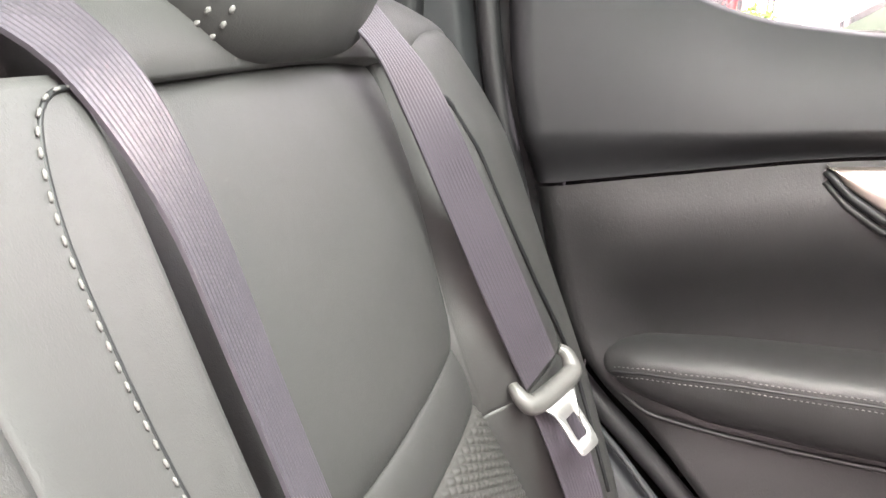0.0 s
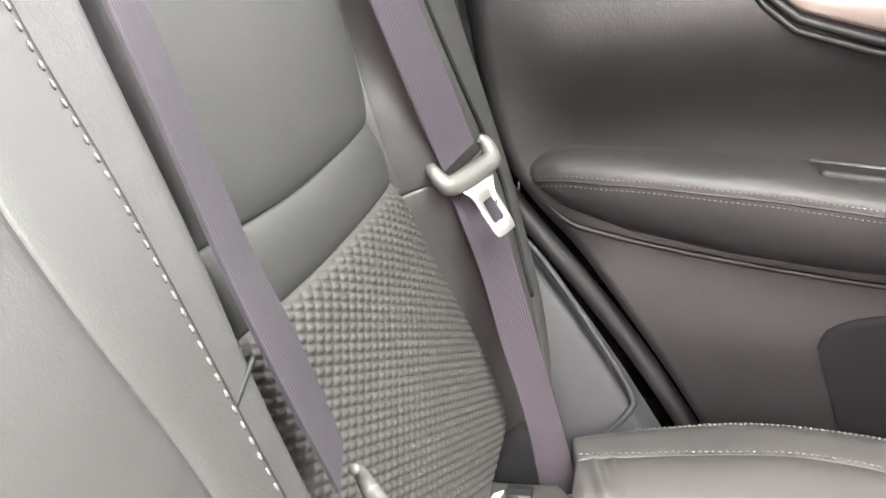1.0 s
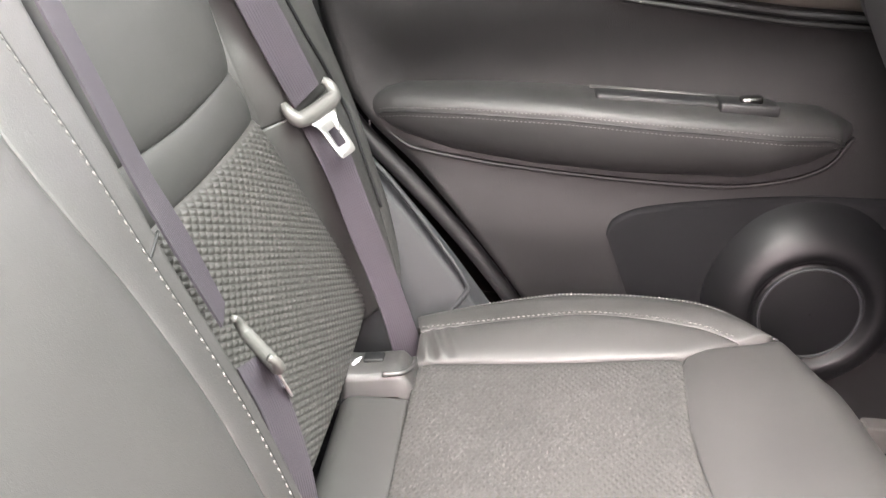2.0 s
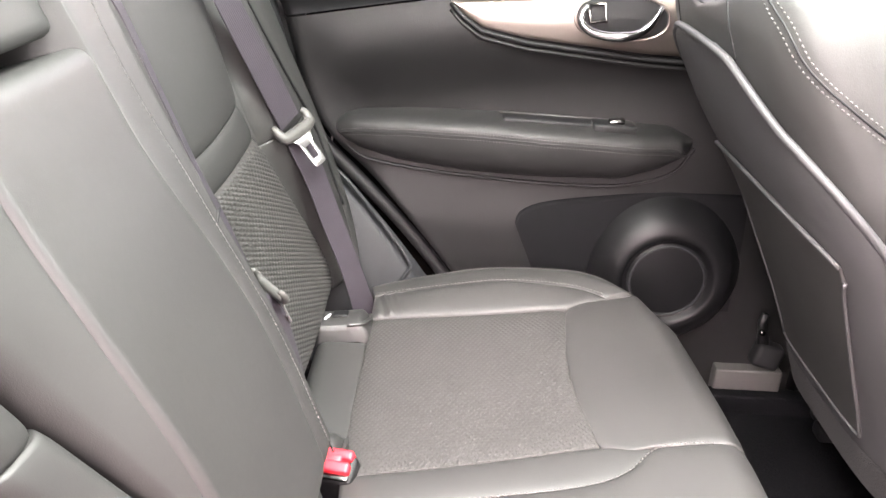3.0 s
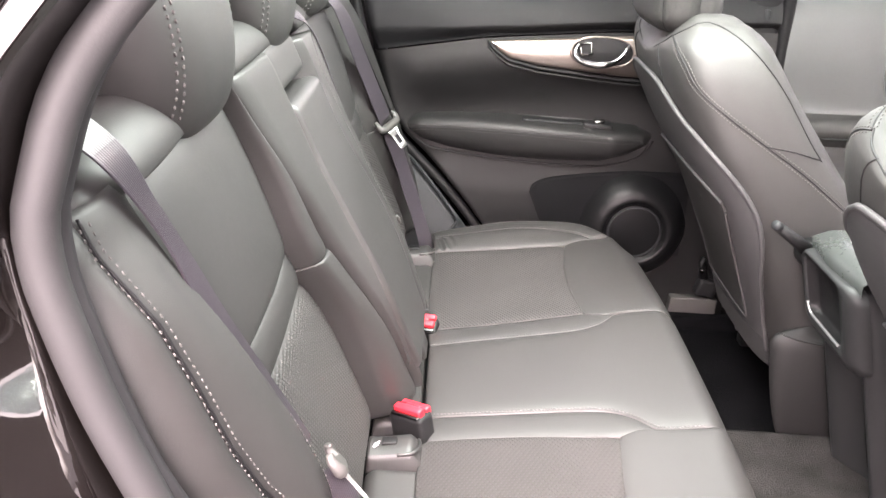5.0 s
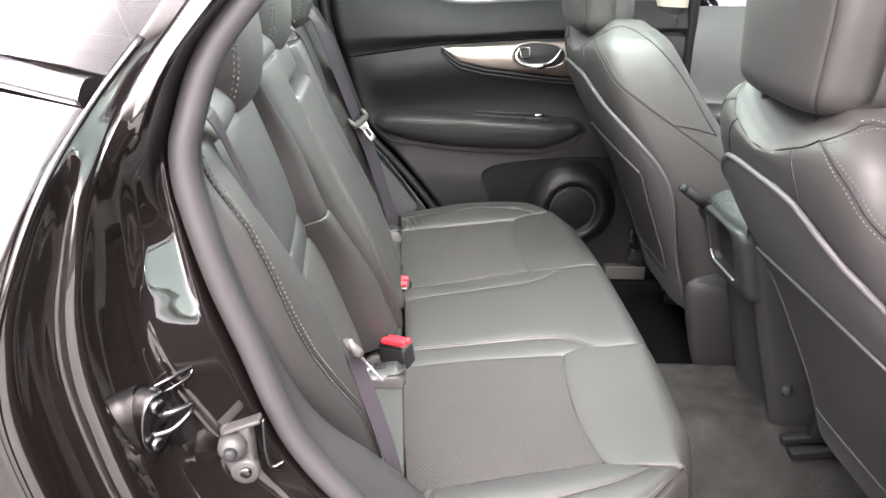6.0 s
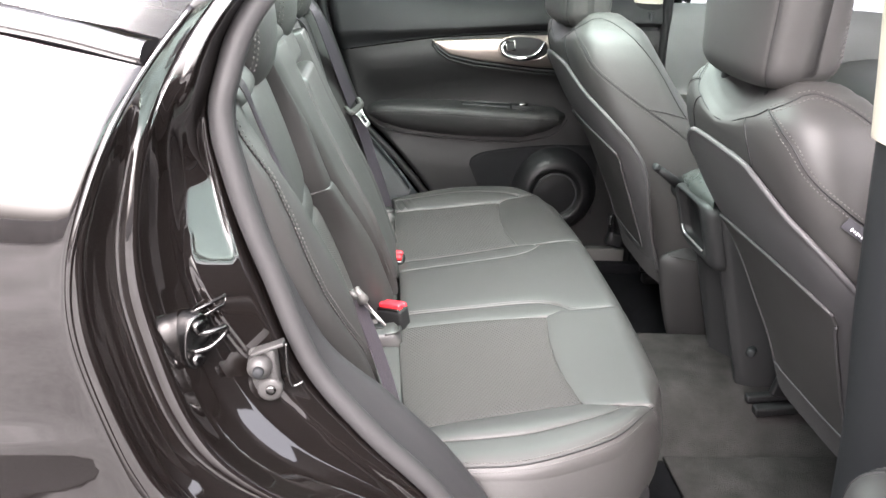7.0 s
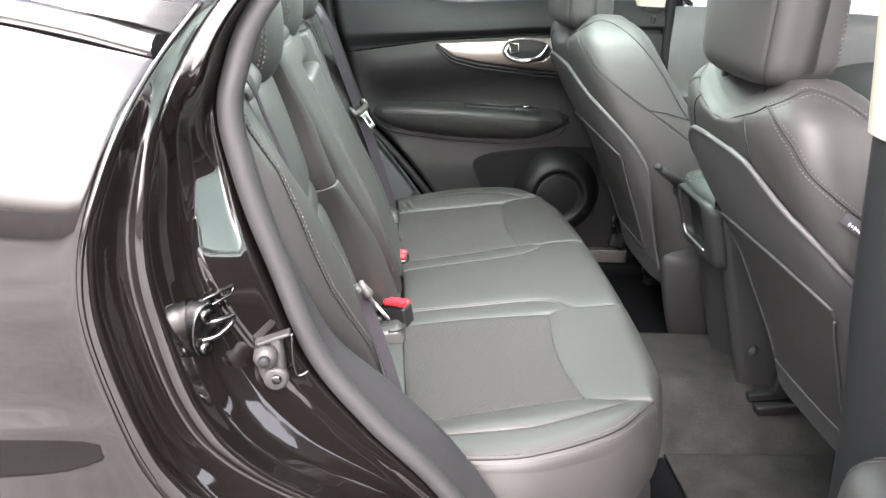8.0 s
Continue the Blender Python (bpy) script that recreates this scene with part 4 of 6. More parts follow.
for x0_, x1_ in ((-1.0, -0.06), (0.76, 1.28)):
    box(bm, (x1_ - x0_, 1.10, 0.02), pose((x0_ + x1_) / 2, 0, 1.57), 0.008)
for y in (0.415, -0.415):
    box(bm, (0.82, 0.27, 0.02), pose(0.35, y, 1.57), 0.008)
tagged(part("ceiling", bm, BEIGE), "pale beige headliner round the glass roof", "headliner", kind="structure")

# ---- door opening behind the open rear door: jamb, quarter panel, pillar ----
E0 = [(0.10, -0.615, 1.52), (-0.06, -0.655, 1.41), (-0.150, -0.700, 1.285), (-0.186, -0.725, 1.235), (-0.208, -0.762, 1.190), (-0.228, -0.785, 1.133), (-0.243, -0.797, 1.072), (-0.241, -0.804, 1.003), (-0.214, -0.803, 0.897), (-0.190, -0.800, 0.836), (-0.12, -0.796, 0.735), (0.00, -0.79, 0.56), (0.04, -0.785, 0.44)]
E4 = [(0.17, -0.575, 1.50), (0.01, -0.600, 1.41), (-0.108, -0.648, 1.286), (-0.142, -0.664, 1.207), (-0.146, -0.667, 1.165), (-0.137, -0.668, 1.122), (-0.122, -0.668, 1.070), (-0.101, -0.667, 1.013), (-0.060, -0.666, 0.907), (0.004, -0.666, 0.822), (0.092, -0.666, 0.727), (0.17, -0.666, 0.60), (0.20, -0.666, 0.46)]


def between(a, b, f, y=None, dx=0.0):
    return [tuple((1 - f) * np.array(p) + f * np.array(q) + np.array((dx, 0 if y is None else y, 0))) for p, q in zip(a, b)]


# the jamb's section: outer lip, channel, rounded bead, deep channel, flat panel, step to the seal
LOW_F = [0, 0.02, 0.055, 0.09, 0.105, 0.125, 0.18, 0.24, 0.28, 0.30, 0.315, 0.335, 0.40, 0.418, 0.445, 0.49, 0.55, 0.60, 0.625, 0.64, 0.66, 0.94, 0.955, 0.97, 0.985, 1.0]
LOW_Y = [0, -0.003, -0.0055, -0.008, -0.006, 0.003, 0.012, 0.012, 0.006, -0.002, -0.007, -0.010, -0.0165, -0.0145, 0.002, 0.012, 0.018, 0.0195, 0.0175, 0.0135, 0.0110, -0.0035, -0.003, 0.002, 0.008, 0.014]
# along the sill the channel is a broad hollow shelf with a low step above it
BASE_Y = LOW_Y[:14] + [0.000, 0.008, 0.0125, 0.0115, 0.009, 0.0065, 0.005, 0.002, 0.002, 0.004, 0.008, 0.012]
# higher up the section flattens into the window pillar with one fine groove
TOP_F = [0, 0.05, 0.38, 0.405, 0.43, 0.76, 0.83, 0.90, 1.0]
TOP_Y = [0, -0.002, -0.0135, -0.0105, -0.0150, -0.029, -0.026, -0.006, 0.012]


def jamb_line(g):
    """One line along the jamb; the flat panel narrows towards the sill, where bead and channel turn forward."""
    soft = lambda ys: sum(np.interp(g + o, LOW_F, ys) * w_ for o, w_ in ((-0.009, 0.25), (0.0, 0.5), (0.009, 0.25)))
    pts = []
    for p, q in zip(E0, E4):
        zm = (p[2] + q[2]) / 2
        turn = np.interp(zm, [0.58, 0.72, 0.78, 0.83, 0.90], [0.46, 0.36, 0.20, 0.08, 0.0])
        step_ = np.interp(zm, [0.74, 0.82, 0.90, 0.96, 1.02], [0.95, 0.89, 0.80, 0.69, 0.64])
        f = np.interp(g, [0, 0.12, 0.28, 0.445, 0.64, 1], [0, 0.12 + 0.3 * turn, 0.28 + turn, 0.445 + turn, max(step_, 0.52 + turn), 1])
        c = (1 - f) * np.array(p) + f * np.array(q)
        w = min(1.2, np.linalg.norm(np.array(q) - np.array(p)) / 0.177)
        k = float(sstep(c[2], 1.13, 1.215))
        b = float(sstep(zm, 0.97, 0.83))
        dy = (1 - k) * w * ((1 - b) * soft(LOW_Y) + b * soft(BASE_Y)) + k * np.interp(g, TOP_F, TOP_Y)
        # the panel leans inwards above the striker
        dy += (1 - k) * 0.22 * max(0.0, c[2] - 1.02) * float(sstep(g, 0.58, 0.67) * (1 - sstep(g, 0.90, 1.0)))
        dy -= 0.022 * math.sin(f * math.pi) * float(sstep(c[2], 0.94, 0.72))
        pts.append((c[0], c[1] + dy, c[2]))
    return pts


jamb = [jamb_line(g) for g in sorted(set(LOW_F + TOP_F + [round(v, 3) for v in np.linspace(0.01, 0.99, 50)]))]
part("door_jamb", loft(jamb, 160, 1), PAINT, car, "glossy painted door jamb with stepped flanges")
JAMB = np.concatenate([spl(c, 300) for c in jamb])


def on_jamb(x, z, out=0.0):
    """The place on the jamb's surface at x and z, moved outwards."""
    d2 = (JAMB[:, 0] - x) ** 2 + (JAMB[:, 2] - z) ** 2
    near_ = np.argsort(d2)[:6]
    wt = 1 / (d2[near_] + 1e-7)
    return (x, float((JAMB[near_, 1] * wt).sum() / wt.sum()) - out, z)


# quarter panel outside the jamb
e0 = spl(E0[3:], 70)
cols = []
for f in np.linspace(0, 1, 30):
    g = f ** 1.5
    x = e0[:, 0] - g * (0.9 + e0[:, 0] * 0)
    z = e0[:, 2] + (np.interp(-x, [0.186, 0.30, 0.60, 0.95, 1.2], [1.238, 1.263, 1.302, 1.327, 1.335]) - 1.237) * sstep(e0[:, 2], 1.05, 1.235)
    y = e0[:, 1] - 0.010 * np.sin(f * np.pi) - 0.008 * np.exp(-((e0[:, 2] - 0.905) / 0.018) ** 2) * sstep(f, 0.02, 0.2)
    cols.append(np.stack([x, y, z], -1))
lip = [np.stack([e0[:, 0] + 0.004, e0[:, 1] + 0.016, e0[:, 2]], -1), np.stack([e0[:, 0] + 0.003, e0[:, 1] + 0.004, e0[:, 2]], -1)]
part("quarter_panel", grid(np.array(lip + cols)), PAINT, car, "glossy dark rear quarter panel")
part("shut_line_edge", tube([tuple(p + np.array((0.002, 0.002, 0))) for p in spl(E0[2:10], 60)], 0.0035, 8), PAINT, car)
# chrome waist strip and quarter window
part("waist_strip", loft([[(-0.186, -0.727, 1.238), (-0.30, -0.735, 1.262), (-0.60, -0.735, 1.30), (-0.95, -0.70, 1.325)], [(-0.186, -0.733, 1.246), (-0.30, -0.742, 1.271), (-0.60, -0.742, 1.309), (-0.95, -0.706, 1.334)],
                          [(-0.184, -0.722, 1.256), (-0.30, -0.731, 1.282), (-0.60, -0.731, 1.320), (-0.95, -0.696, 1.345)], [(-0.180, -0.712, 1.257), (-0.30, -0.72, 1.283), (-0.60, -0.72, 1.321), (-0.95, -0.685, 1.346)]], 40, 4), CHROME, car, "bright chrome waist strip")
g = part("quarter_glass", loft([[(-0.165, -0.705, 1.255), (-0.30, -0.722, 1.28), (-0.95, -0.69, 1.34)], [(-0.03, -0.63, 1.44), (-0.20, -0.63, 1.46), (-0.8, -0.60, 1.44)]], 20, 3), TINTED, car, "dark tinted quarter window")
body_box("inner_quarter", (0.70, 0.02, 0.45), pose(-0.60, -0.60, 1.32, 8), DARK_PLASTIC)
# weather seal round the opening
part("weather_seal", tube([tuple(np.array(p) + np.array((0.013, 0.007, 0.004))) for p in spl(E4, 90)], 0.0120, 14), RUBBER, car, "grey rubber weather seal")
# inner trim between seal and bench
W0 = [tuple(np.array(p) + np.array((0.020, 0.010, 0.006))) for p in E4]
low_ = lambda z_: float(sstep(z_, 0.98, 0.82))
W1 = [(p[0] + 0.024 + 0.014 * low_(p[2]), p[1] + 0.024 + 0.040 * low_(p[2]), p[2] + 0.004 + 0.014 * low_(p[2])) for p in E4]
W2 = [(p[0] + 0.000 + 0.030 * low_(p[2]), p[1] + 0.042 + 0.075 * low_(p[2]), p[2] - 0.040 * low_(p[2])) for p in E4]
part("opening_trim", loft([W0, between(W0, W1, 0.5, -0.004), W1, W2], 70, 4), TRIM_PLASTIC, car, "dark soft plastic trim inside the opening")


def striker():
    """Oval steel plate with two bolts and a wire loop, on the jamb."""
    cx, cz = -0.161, 0.973
    y0_ = on_jamb(cx, cz)[1]
    slope_ = 0.6 * (on_jamb(cx + 0.012, cz)[1] - on_jamb(cx - 0.012, cz)[1]) / 0.024
    ca_, sa_ = 1 / math.hypot(1, slope_), slope_ / math.hypot(1, slope_)
    th_ = np.linspace(0, 2 * np.pi, 40, endpoint=False)
    wide_ = 0.0165 + 0.002 * np.abs(np.sin(th_)) ** 2
    at_ = lambda a, b, o: (cx + a * ca_ + (o + 0.002) * sa_ + 0.06 * b, y0_ + a * sa_ - (o + 0.002) * ca_, cz + b)
    oval_ = [[at_(k_ * wide_[i] * math.cos(t_), k_ * 0.030 * math.sin(t_), o_) for i, t_ in enumerate(th_)] for k_, o_ in ((1.0, -0.008), (1.0, 0.0085), (0.93, 0.011), (0.78, 0.0095), (0.0, 0.0095))]
    b2 = part("striker_plate", grid(np.array(oval_), close=True), STEEL, car, "steel door striker with loop")
    for dz in (0.018, -0.018):
        part("bolt", tube([at_(-0.002, dz, 0.009), at_(-0.002, dz, 0.0155), at_(-0.002, dz, 0.016)], [0.0080, 0.0068, 0.003], 12), STEEL, b2)
    wire = spl([at_(0.000, 0.009, 0.009), at_(0.008, 0.010, 0.017), at_(0.018, 0.011, 0.021), at_(0.025, 0.010, 0.021), at_(0.024, 0.002, 0.020), at_(0.010, -0.007, 0.017), at_(-0.004, -0.010, 0.009)], 44)
    part("loop", tube(wire, 0.0030, 10), STEEL, b2, "bright steel loop")


striker()


def check_bracket():
    """Cast bracket with a bumper knob and a bolted foot, standing on the jamb's panel."""
    o = np.array(on_jamb(-0.094, 0.920))
    at_ = lambda a, out, b: tuple(o + np.array((a, -out, b)))
    bm = bmesh.new()
    box(bm, (0.030, 0.014, 0.050), Matrix.Translation(at_(0, 0.003, 0)) @ pose(0, 0, 0, 0, -6, -14), 0.005, 3)
    lt = part("check_bracket", bm, DULL_ALLOY, car, "grey alloy bracket with bumper knob")
    part("knob", tube([at_(-0.004, 0.006, 0.008), at_(-0.004, 0.020, 0.008), at_(-0.004, 0.025, 0.008)], [0.0135, 0.0125, 0.0075], 20), DULL_ALLOY, lt)
    part("knob_tip", tube([at_(-0.004, 0.024, 0.008), at_(-0.004, 0.030, 0.008), at_(-0.004, 0.031, 0.008)], [0.0062, 0.0055, 0.003], 14), GREY_PLASTIC, lt)
    part("foot", tube([at_(0.006, 0.004, -0.020), at_(0.006, 0.014, -0.020), at_(0.006, 0.0155, -0.020)], [0.0140, 0.0132, 0.010], 18), DULL_ALLOY, lt)
    part("bolt", tube([at_(0.007, 0.014, -0.019), at_(0.007, 0.018, -0.019), at_(0.007, 0.0185, -0.019)], [0.0060, 0.0052, 0.003], 10), STEEL, lt)
    bm = bmesh.new()
    box(bm, (0.036, 0.014, 0.004), Matrix.Translation(at_(0.004, 0.008, 0.027)) @ pose(0, 0, 0, 0, -22), 0.0012)
    part("tab", bm, DULL_ALLOY, lt)
    part("edge_spring", tube(spl([at_(0.022, 0.004, 0.030), at_(0.024, 0.008, 0.0), at_(0.029, 0.008, -0.018), at_(0.040, 0.006, -0.014)], 24), 0.0017, 8), STEEL, lt)


check_bracket()
# small folded clip at the edge of the panel
cl = [on_jamb(-0.145 + a_, 0.994 + b_, 0.0015) for a_, b_ in ((-0.015, -0.008), (0.013, 0.003), (0.015, 0.012), (-0.013, 0.002), (-0.015, -0.008))]
part("clip", tube(cl, 0.0017, 8), STEEL, car, "small square clip on the jamb")

# ---- far rear door ----
def soft1(xs, ys):
    """Like curve1, with its corners rounded off."""
    f = curve1(xs, ys)
    return lambda v: sum(f(np.asarray(v, float) + o) for o in np.linspace(-0.035, 0.035, 9)) / 9



door = thing("rear_door", (0.25, 0.66, 0.50), "black rear door card with satin trim and leather armrest", "car door")
LOWER = soft1([-0.12, -0.077, 0.148, 0.40, 0.70], [1.045, 1.052, 1.092, 1.117, 1.135])
SILL = soft1([-0.16, -0.10, 0.0, 0.085, 0.20, 0.39, 0.70], [1.262, 1.252, 1.230, 1.196, 1.186, 1.203, 1.215])
REAR = soft1([0.45, 0.60, 0.697, 0.761, 0.806, 0.851, 0.892, 0.93, 0.97, 1.06, 1.134, 1.215, 1.28], [0.31, 0.232, 0.160, 0.106, 0.062, 0.016, -0.026, -0.045, -0.057, -0.080, -0.101, -0.112, -0.125])


CARD = curve1([0.0, 0.02, 0.045, 0.07, 0.095, 0.12, 0.15, 0.19, 0.26, 0.40, 0.60], [0.646, 0.640, 0.636, 0.640, 0.651, 0.662, 0.667, 0.664, 0.652, 0.650, 0.650])


def card_y(x, z):
    """Inner face of the door card: a rounded shoulder, a hollow above the armrest that runs out towards the rear edge, a lower flare."""
    u = LOWER(x) - z
    y = sum(CARD(u + o) for o in (-0.016, -0.008, 0.0, 0.008, 0.016)) / 5
    deep = sstep(x - REAR(z), 0.012, 0.085)
    return 0.644 + (y - 0.644) * (deep + (1 - deep) * sstep(u, 0.17, 0.26)) - 0.008 * sstep(z, 0.84, 0.76)


F, G = np.meshgrid(np.linspace(0, 1, 100), np.linspace(0, 1, 90), indexing="ij")
Zt = 0.47 + G * 0.70
X = REAR(Zt) + F * (0.72 - REAR(Zt))
Zc = 0.47 + G * (LOWER(X) - 0.47)
X = REAR(Zc) + F * (0.72 - REAR(Zc))
Zc = 0.47 + G * (LOWER(X) - 0.47)
Yc = card_y(X, Zc) + 0.025 * np.clip(1 - F * 60, 0, 1) ** 2
card = part("door_card", grid(np.stack([X, Yc, Zc], -1)), SOFT_PLASTIC, door)
# upper panel up to the window sill
Xu = REAR(1.0 + 0.2 * G) + F * (0.72 - REAR(1.0 + 0.2 * G))
Zu = LOWER(Xu) + 0.001 + G * (SILL(Xu) - LOWER(Xu))
Xu = REAR(Zu) + F * (0.72 - REAR(Zu))
Zu = LOWER(Xu) + 0.001 + G * (SILL(Xu) - LOWER(Xu))
Yu = 0.636 + 0.036 * G ** 2 + 0.022 * (1 - sstep(G, 0.0, 0.25)) + 0.03 * np.clip((G - 0.955) / 0.045, 0, 1) ** 2 + 0.025 * np.clip(1 - F * 60, 0, 1) ** 2
part("upper_panel", grid(np.stack([Xu, Yu, Zu], -1)), DARK_PLASTIC, door, "dark grained upper door panel")
# armrest
TOPZ = curve1([-0.008, 0.0, 0.011, 0.03, 0.10, 0.20, 0.35, 0.47, 0.505], [0.914, 0.921, 0.926, 0.930, 0.935, 0.937, 0.934, 0.930, 0.915])
BOTZ = curve1([-0.008, 0.0, 0.012, 0.03, 0.087, 0.18, 0.271, 0.40, 0.46, 0.505], [0.909, 0.896, 0.886, 0.876, 0.861, 0.851, 0.848, 0.852, 0.872, 0.905])
DEEP = curve1([-0.008, 0.0, 0.02, 0.06, 0.15, 0.30, 0.42, 0.48, 0.505], [0.008, 0.022, 0.034, 0.043, 0.054, 0.066, 0.066, 0.050, 0.010])
xs = -0.008 + clustered(90, 0.6) * 0.513
ang = np.linspace(0, 1, 30)
P = []
for x in xs:
    t, b, d = TOPZ(x), BOTZ(x), DEEP(x)
    drop = min(0.022, 0.8 * (t - b))
    ring = []
    for a in ang:
        if a < 0.45:
            q = a / 0.45
            yy_, zz_ = 0.672 - (d + 0.010) * math.sin(min(1.0, q * 1.02) * math.pi / 2) ** 0.85, t - drop * q ** 2.2
        else:
            q = (a - 0.45) / 0.55
            yy_, zz_ = 0.662 - d * math.cos(q * math.pi / 2) ** 0.85, t - drop - (t - drop - b) * math.sin(q * math.pi / 2)
        ring.append((x, yy_, zz_))
    P.append(ring)
arm = part("armrest", grid(np.array(P)), LEATHER_DARK, door, "padded black leather armrest with stitched edge")
xs2 = np.linspace(0.004, 0.49, 80)
for off in (0.0185, 0.0275):
    stitches("stitching", np.stack([xs2, 0.662 - DEEP(xs2) * 0.985 - 0.0008, TOPZ(xs2) - off], -1), arm, 0.0026, 0.0018, 0.0005, mat=LEATHER_FINE)
part("piping_groove", tube(np.stack([xs2, 0.662 - DEEP(xs2) * 0.985 - 0.0002, TOPZ(xs2) - 0.0232], -1), 0.0014, 6), BLACK, arm)
part("shadow_gap", tube(spl([(-0.036, 0.656, 0.950), (-0.026, 0.652, 0.923), (-0.006, 0.650, 0.897), (0.026, 0.650, 0.868), (0.057, 0.650, 0.857), (0.155, 0.648, 0.846), (0.291, 0.646, 0.839), (0.402, 0.648, 0.840), (0.48, 0.650, 0.862), (0.51, 0.654, 0.90)], 80), 0.0026, 8), SOFT_PLASTIC, door, "raised moulding below the armrest")
# pull cup and window switch
bm = bmesh.new()
box(bm, (0.175, 0.030, 0.012), pose(0.318, 0.640, 0.931, 0, 1.0), 0.004, 2)
cup = part("pull_cup", bm, DARK_PLASTIC, door, "dark pull cup in the armrest")
part("cup_rim", tube([(0.226, 0.653, 0.939), (0.410, 0.653, 0.935)], 0.0018, 8), DULL_ALLOY, cup, "thin silver rim")
bm = bmesh.new()
box(bm, (0.060, 0.034, 0.012), pose(0.385, 0.632, 0.932, 0, 1.0), 0.003, 2)
sw = part("switch_panel", bm, BLACK, door)
bm = bmesh.new()
box(bm, (0.022, 0.014, 0.008), pose(0.388, 0.630, 0.940, 0, -8), 0.003, 2)
part("window_switch", bm, STEEL, sw, "chromed window switch")
# satin accent and release handle
TRL = curve1([0.150, 0.165, 0.193, 0.254, 0.417, 0.70], [1.090, 1.074, 1.056, 1.044, 1.029, 1.02])
X2, G2 = np.meshgrid(0.150 + clustered(80, 0.3) * 0.50, np.linspace(0, 1, 16), indexing="ij")
top2 = LOWER(X2) - 0.004
Z2 = TRL(X2) + G2 * (top2 - TRL(X2))
Y2 = card_y(X2, Z2) - 0.006 - 0.004 * np.sin(G2 * np.pi)
Y2[:, 0] += 0.012
Y2[:, -1] += 0.012
acc = part("satin_accent", grid(np.stack([X2, Y2, Z2], -1)), SATIN, door, "satin pinkish-silver accent strip")
x3 = 0.150 + np.linspace(0, 1, 60) * 0.5
part("accent_border", tube(np.stack([x3, card_y(x3, TRL(x3)) - 0.004, TRL(x3) - 0.004], -1), 0.0036, 8), BLACK, acc)
part("accent_moulding", tube(np.stack([x3, card_y(x3, TRL(x3)) - 0.002, TRL(x3) - 0.013], -1), 0.003, 8), SOFT_PLASTIC, acc)
tt = np.linspace(0, 2 * np.pi, 48)


def on_card(x, z, out):
    return np.stack([x, card_y(x, z) - out, z], -1)


oval = np.stack([0.376 + 0.062 * np.sign(np.cos(tt)) * np.abs(np.cos(tt)) ** 0.8, 1.080 + 0.029 * np.sign(np.sin(tt)) * np.abs(np.sin(tt)) ** 0.9], -1)
oc = np.array((0.376, 1.080))
bez = part("handle_bezel", tube(on_card(oval[:, 0], oval[:, 1], 0.0125), 0.0022, 10, caps=False), SATIN, acc, "thin satin bezel of the release handle")
bowl = [oc + (oval - oc) * k_ for k_ in (1.0, 0.8, 0.4, 0.0)]
part("handle_recess", grid(np.array([on_card(b_[:, 0], b_[:, 1], 0.0122) for b_ in bowl])), BLACK, bez, "black recess")
lv_ = spl([(0.330, 1.094), (0.322, 1.082), (0.324, 1.070), (0.340, 1.061), (0.365, 1.0575), (0.392, 1.061), (0.410, 1.072), (0.421, 1.088), (0.426, 1.098)], 50)
out_ = np.interp(np.linspace(0, 1, 50), [0, 0.2, 0.6, 1], [0.014, 0.020, 0.024, 0.016])
part("release_lever", tube(on_card(lv_[:, 0], lv_[:, 1], out_), np.interp(np.linspace(0, 1, 50), [0, 0.25, 0.55, 0.8, 1], [0.0045, 0.0062, 0.0072, 0.006, 0.003]), 12), DARK_CHROME, bez, "curved chrome release lever")
tab_ = np.array([(0.330, 1.095), (0.351, 1.097), (0.355, 1.076), (0.334, 1.073), (0.330, 1.095)])
part("lock_tab", tube(on_card(tab_[:, 0], tab_[:, 1], 0.0165), 0.0026, 8), STEEL, bez, "small chrome lock tab")
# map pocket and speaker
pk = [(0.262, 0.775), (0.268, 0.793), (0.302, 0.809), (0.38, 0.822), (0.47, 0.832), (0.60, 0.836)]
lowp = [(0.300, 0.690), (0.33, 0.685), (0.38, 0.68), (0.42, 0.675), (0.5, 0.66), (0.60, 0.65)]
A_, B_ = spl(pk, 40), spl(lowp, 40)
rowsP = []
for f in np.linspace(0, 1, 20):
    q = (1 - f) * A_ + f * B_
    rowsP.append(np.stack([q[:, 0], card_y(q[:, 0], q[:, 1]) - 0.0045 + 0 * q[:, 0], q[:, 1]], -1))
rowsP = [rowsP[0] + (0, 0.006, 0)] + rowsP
# flat sheet over the card; its dark colour imitates the pocket's shaded depth
part("lower_pocket", grid(np.array(rowsP)), POCKET_SHADE, door, "lower door pocket, its shaded hollow drawn as a near-black sheet")
part("pocket_edge", tube(spl([(0.300, 0.642, 0.716), (0.345, 0.640, 0.716), (0.385, 0.640, 0.708), (0.402, 0.640, 0.690)], 30), 0.0022, 8), GREY_PLASTIC, door)
sp = np.array((0.490, 0.650, 0.710))
rad = [0.128, 0.119, 0.107, 0.093, 0.079, 0.069, 0.063, 0.058, 0.055, 0.050, 0.027, 0.001]
hgt = [-0.004, 0.004, 0.022, 0.038, 0.046, 0.046, 0.040, 0.036, 0.040, 0.041, 0.043, 0.043]
th2 = np.linspace(0, 2 * np.pi, 64, endpoint=False)
rp = spl([(a, b) for a, b in zip(rad, hgt)], 60)
Ps = np.array([[(sp[0] + a * math.cos(t) * 1.0, sp[1] - b, sp[2] + a * math.sin(t)) for t in th2] for a, b in rp])
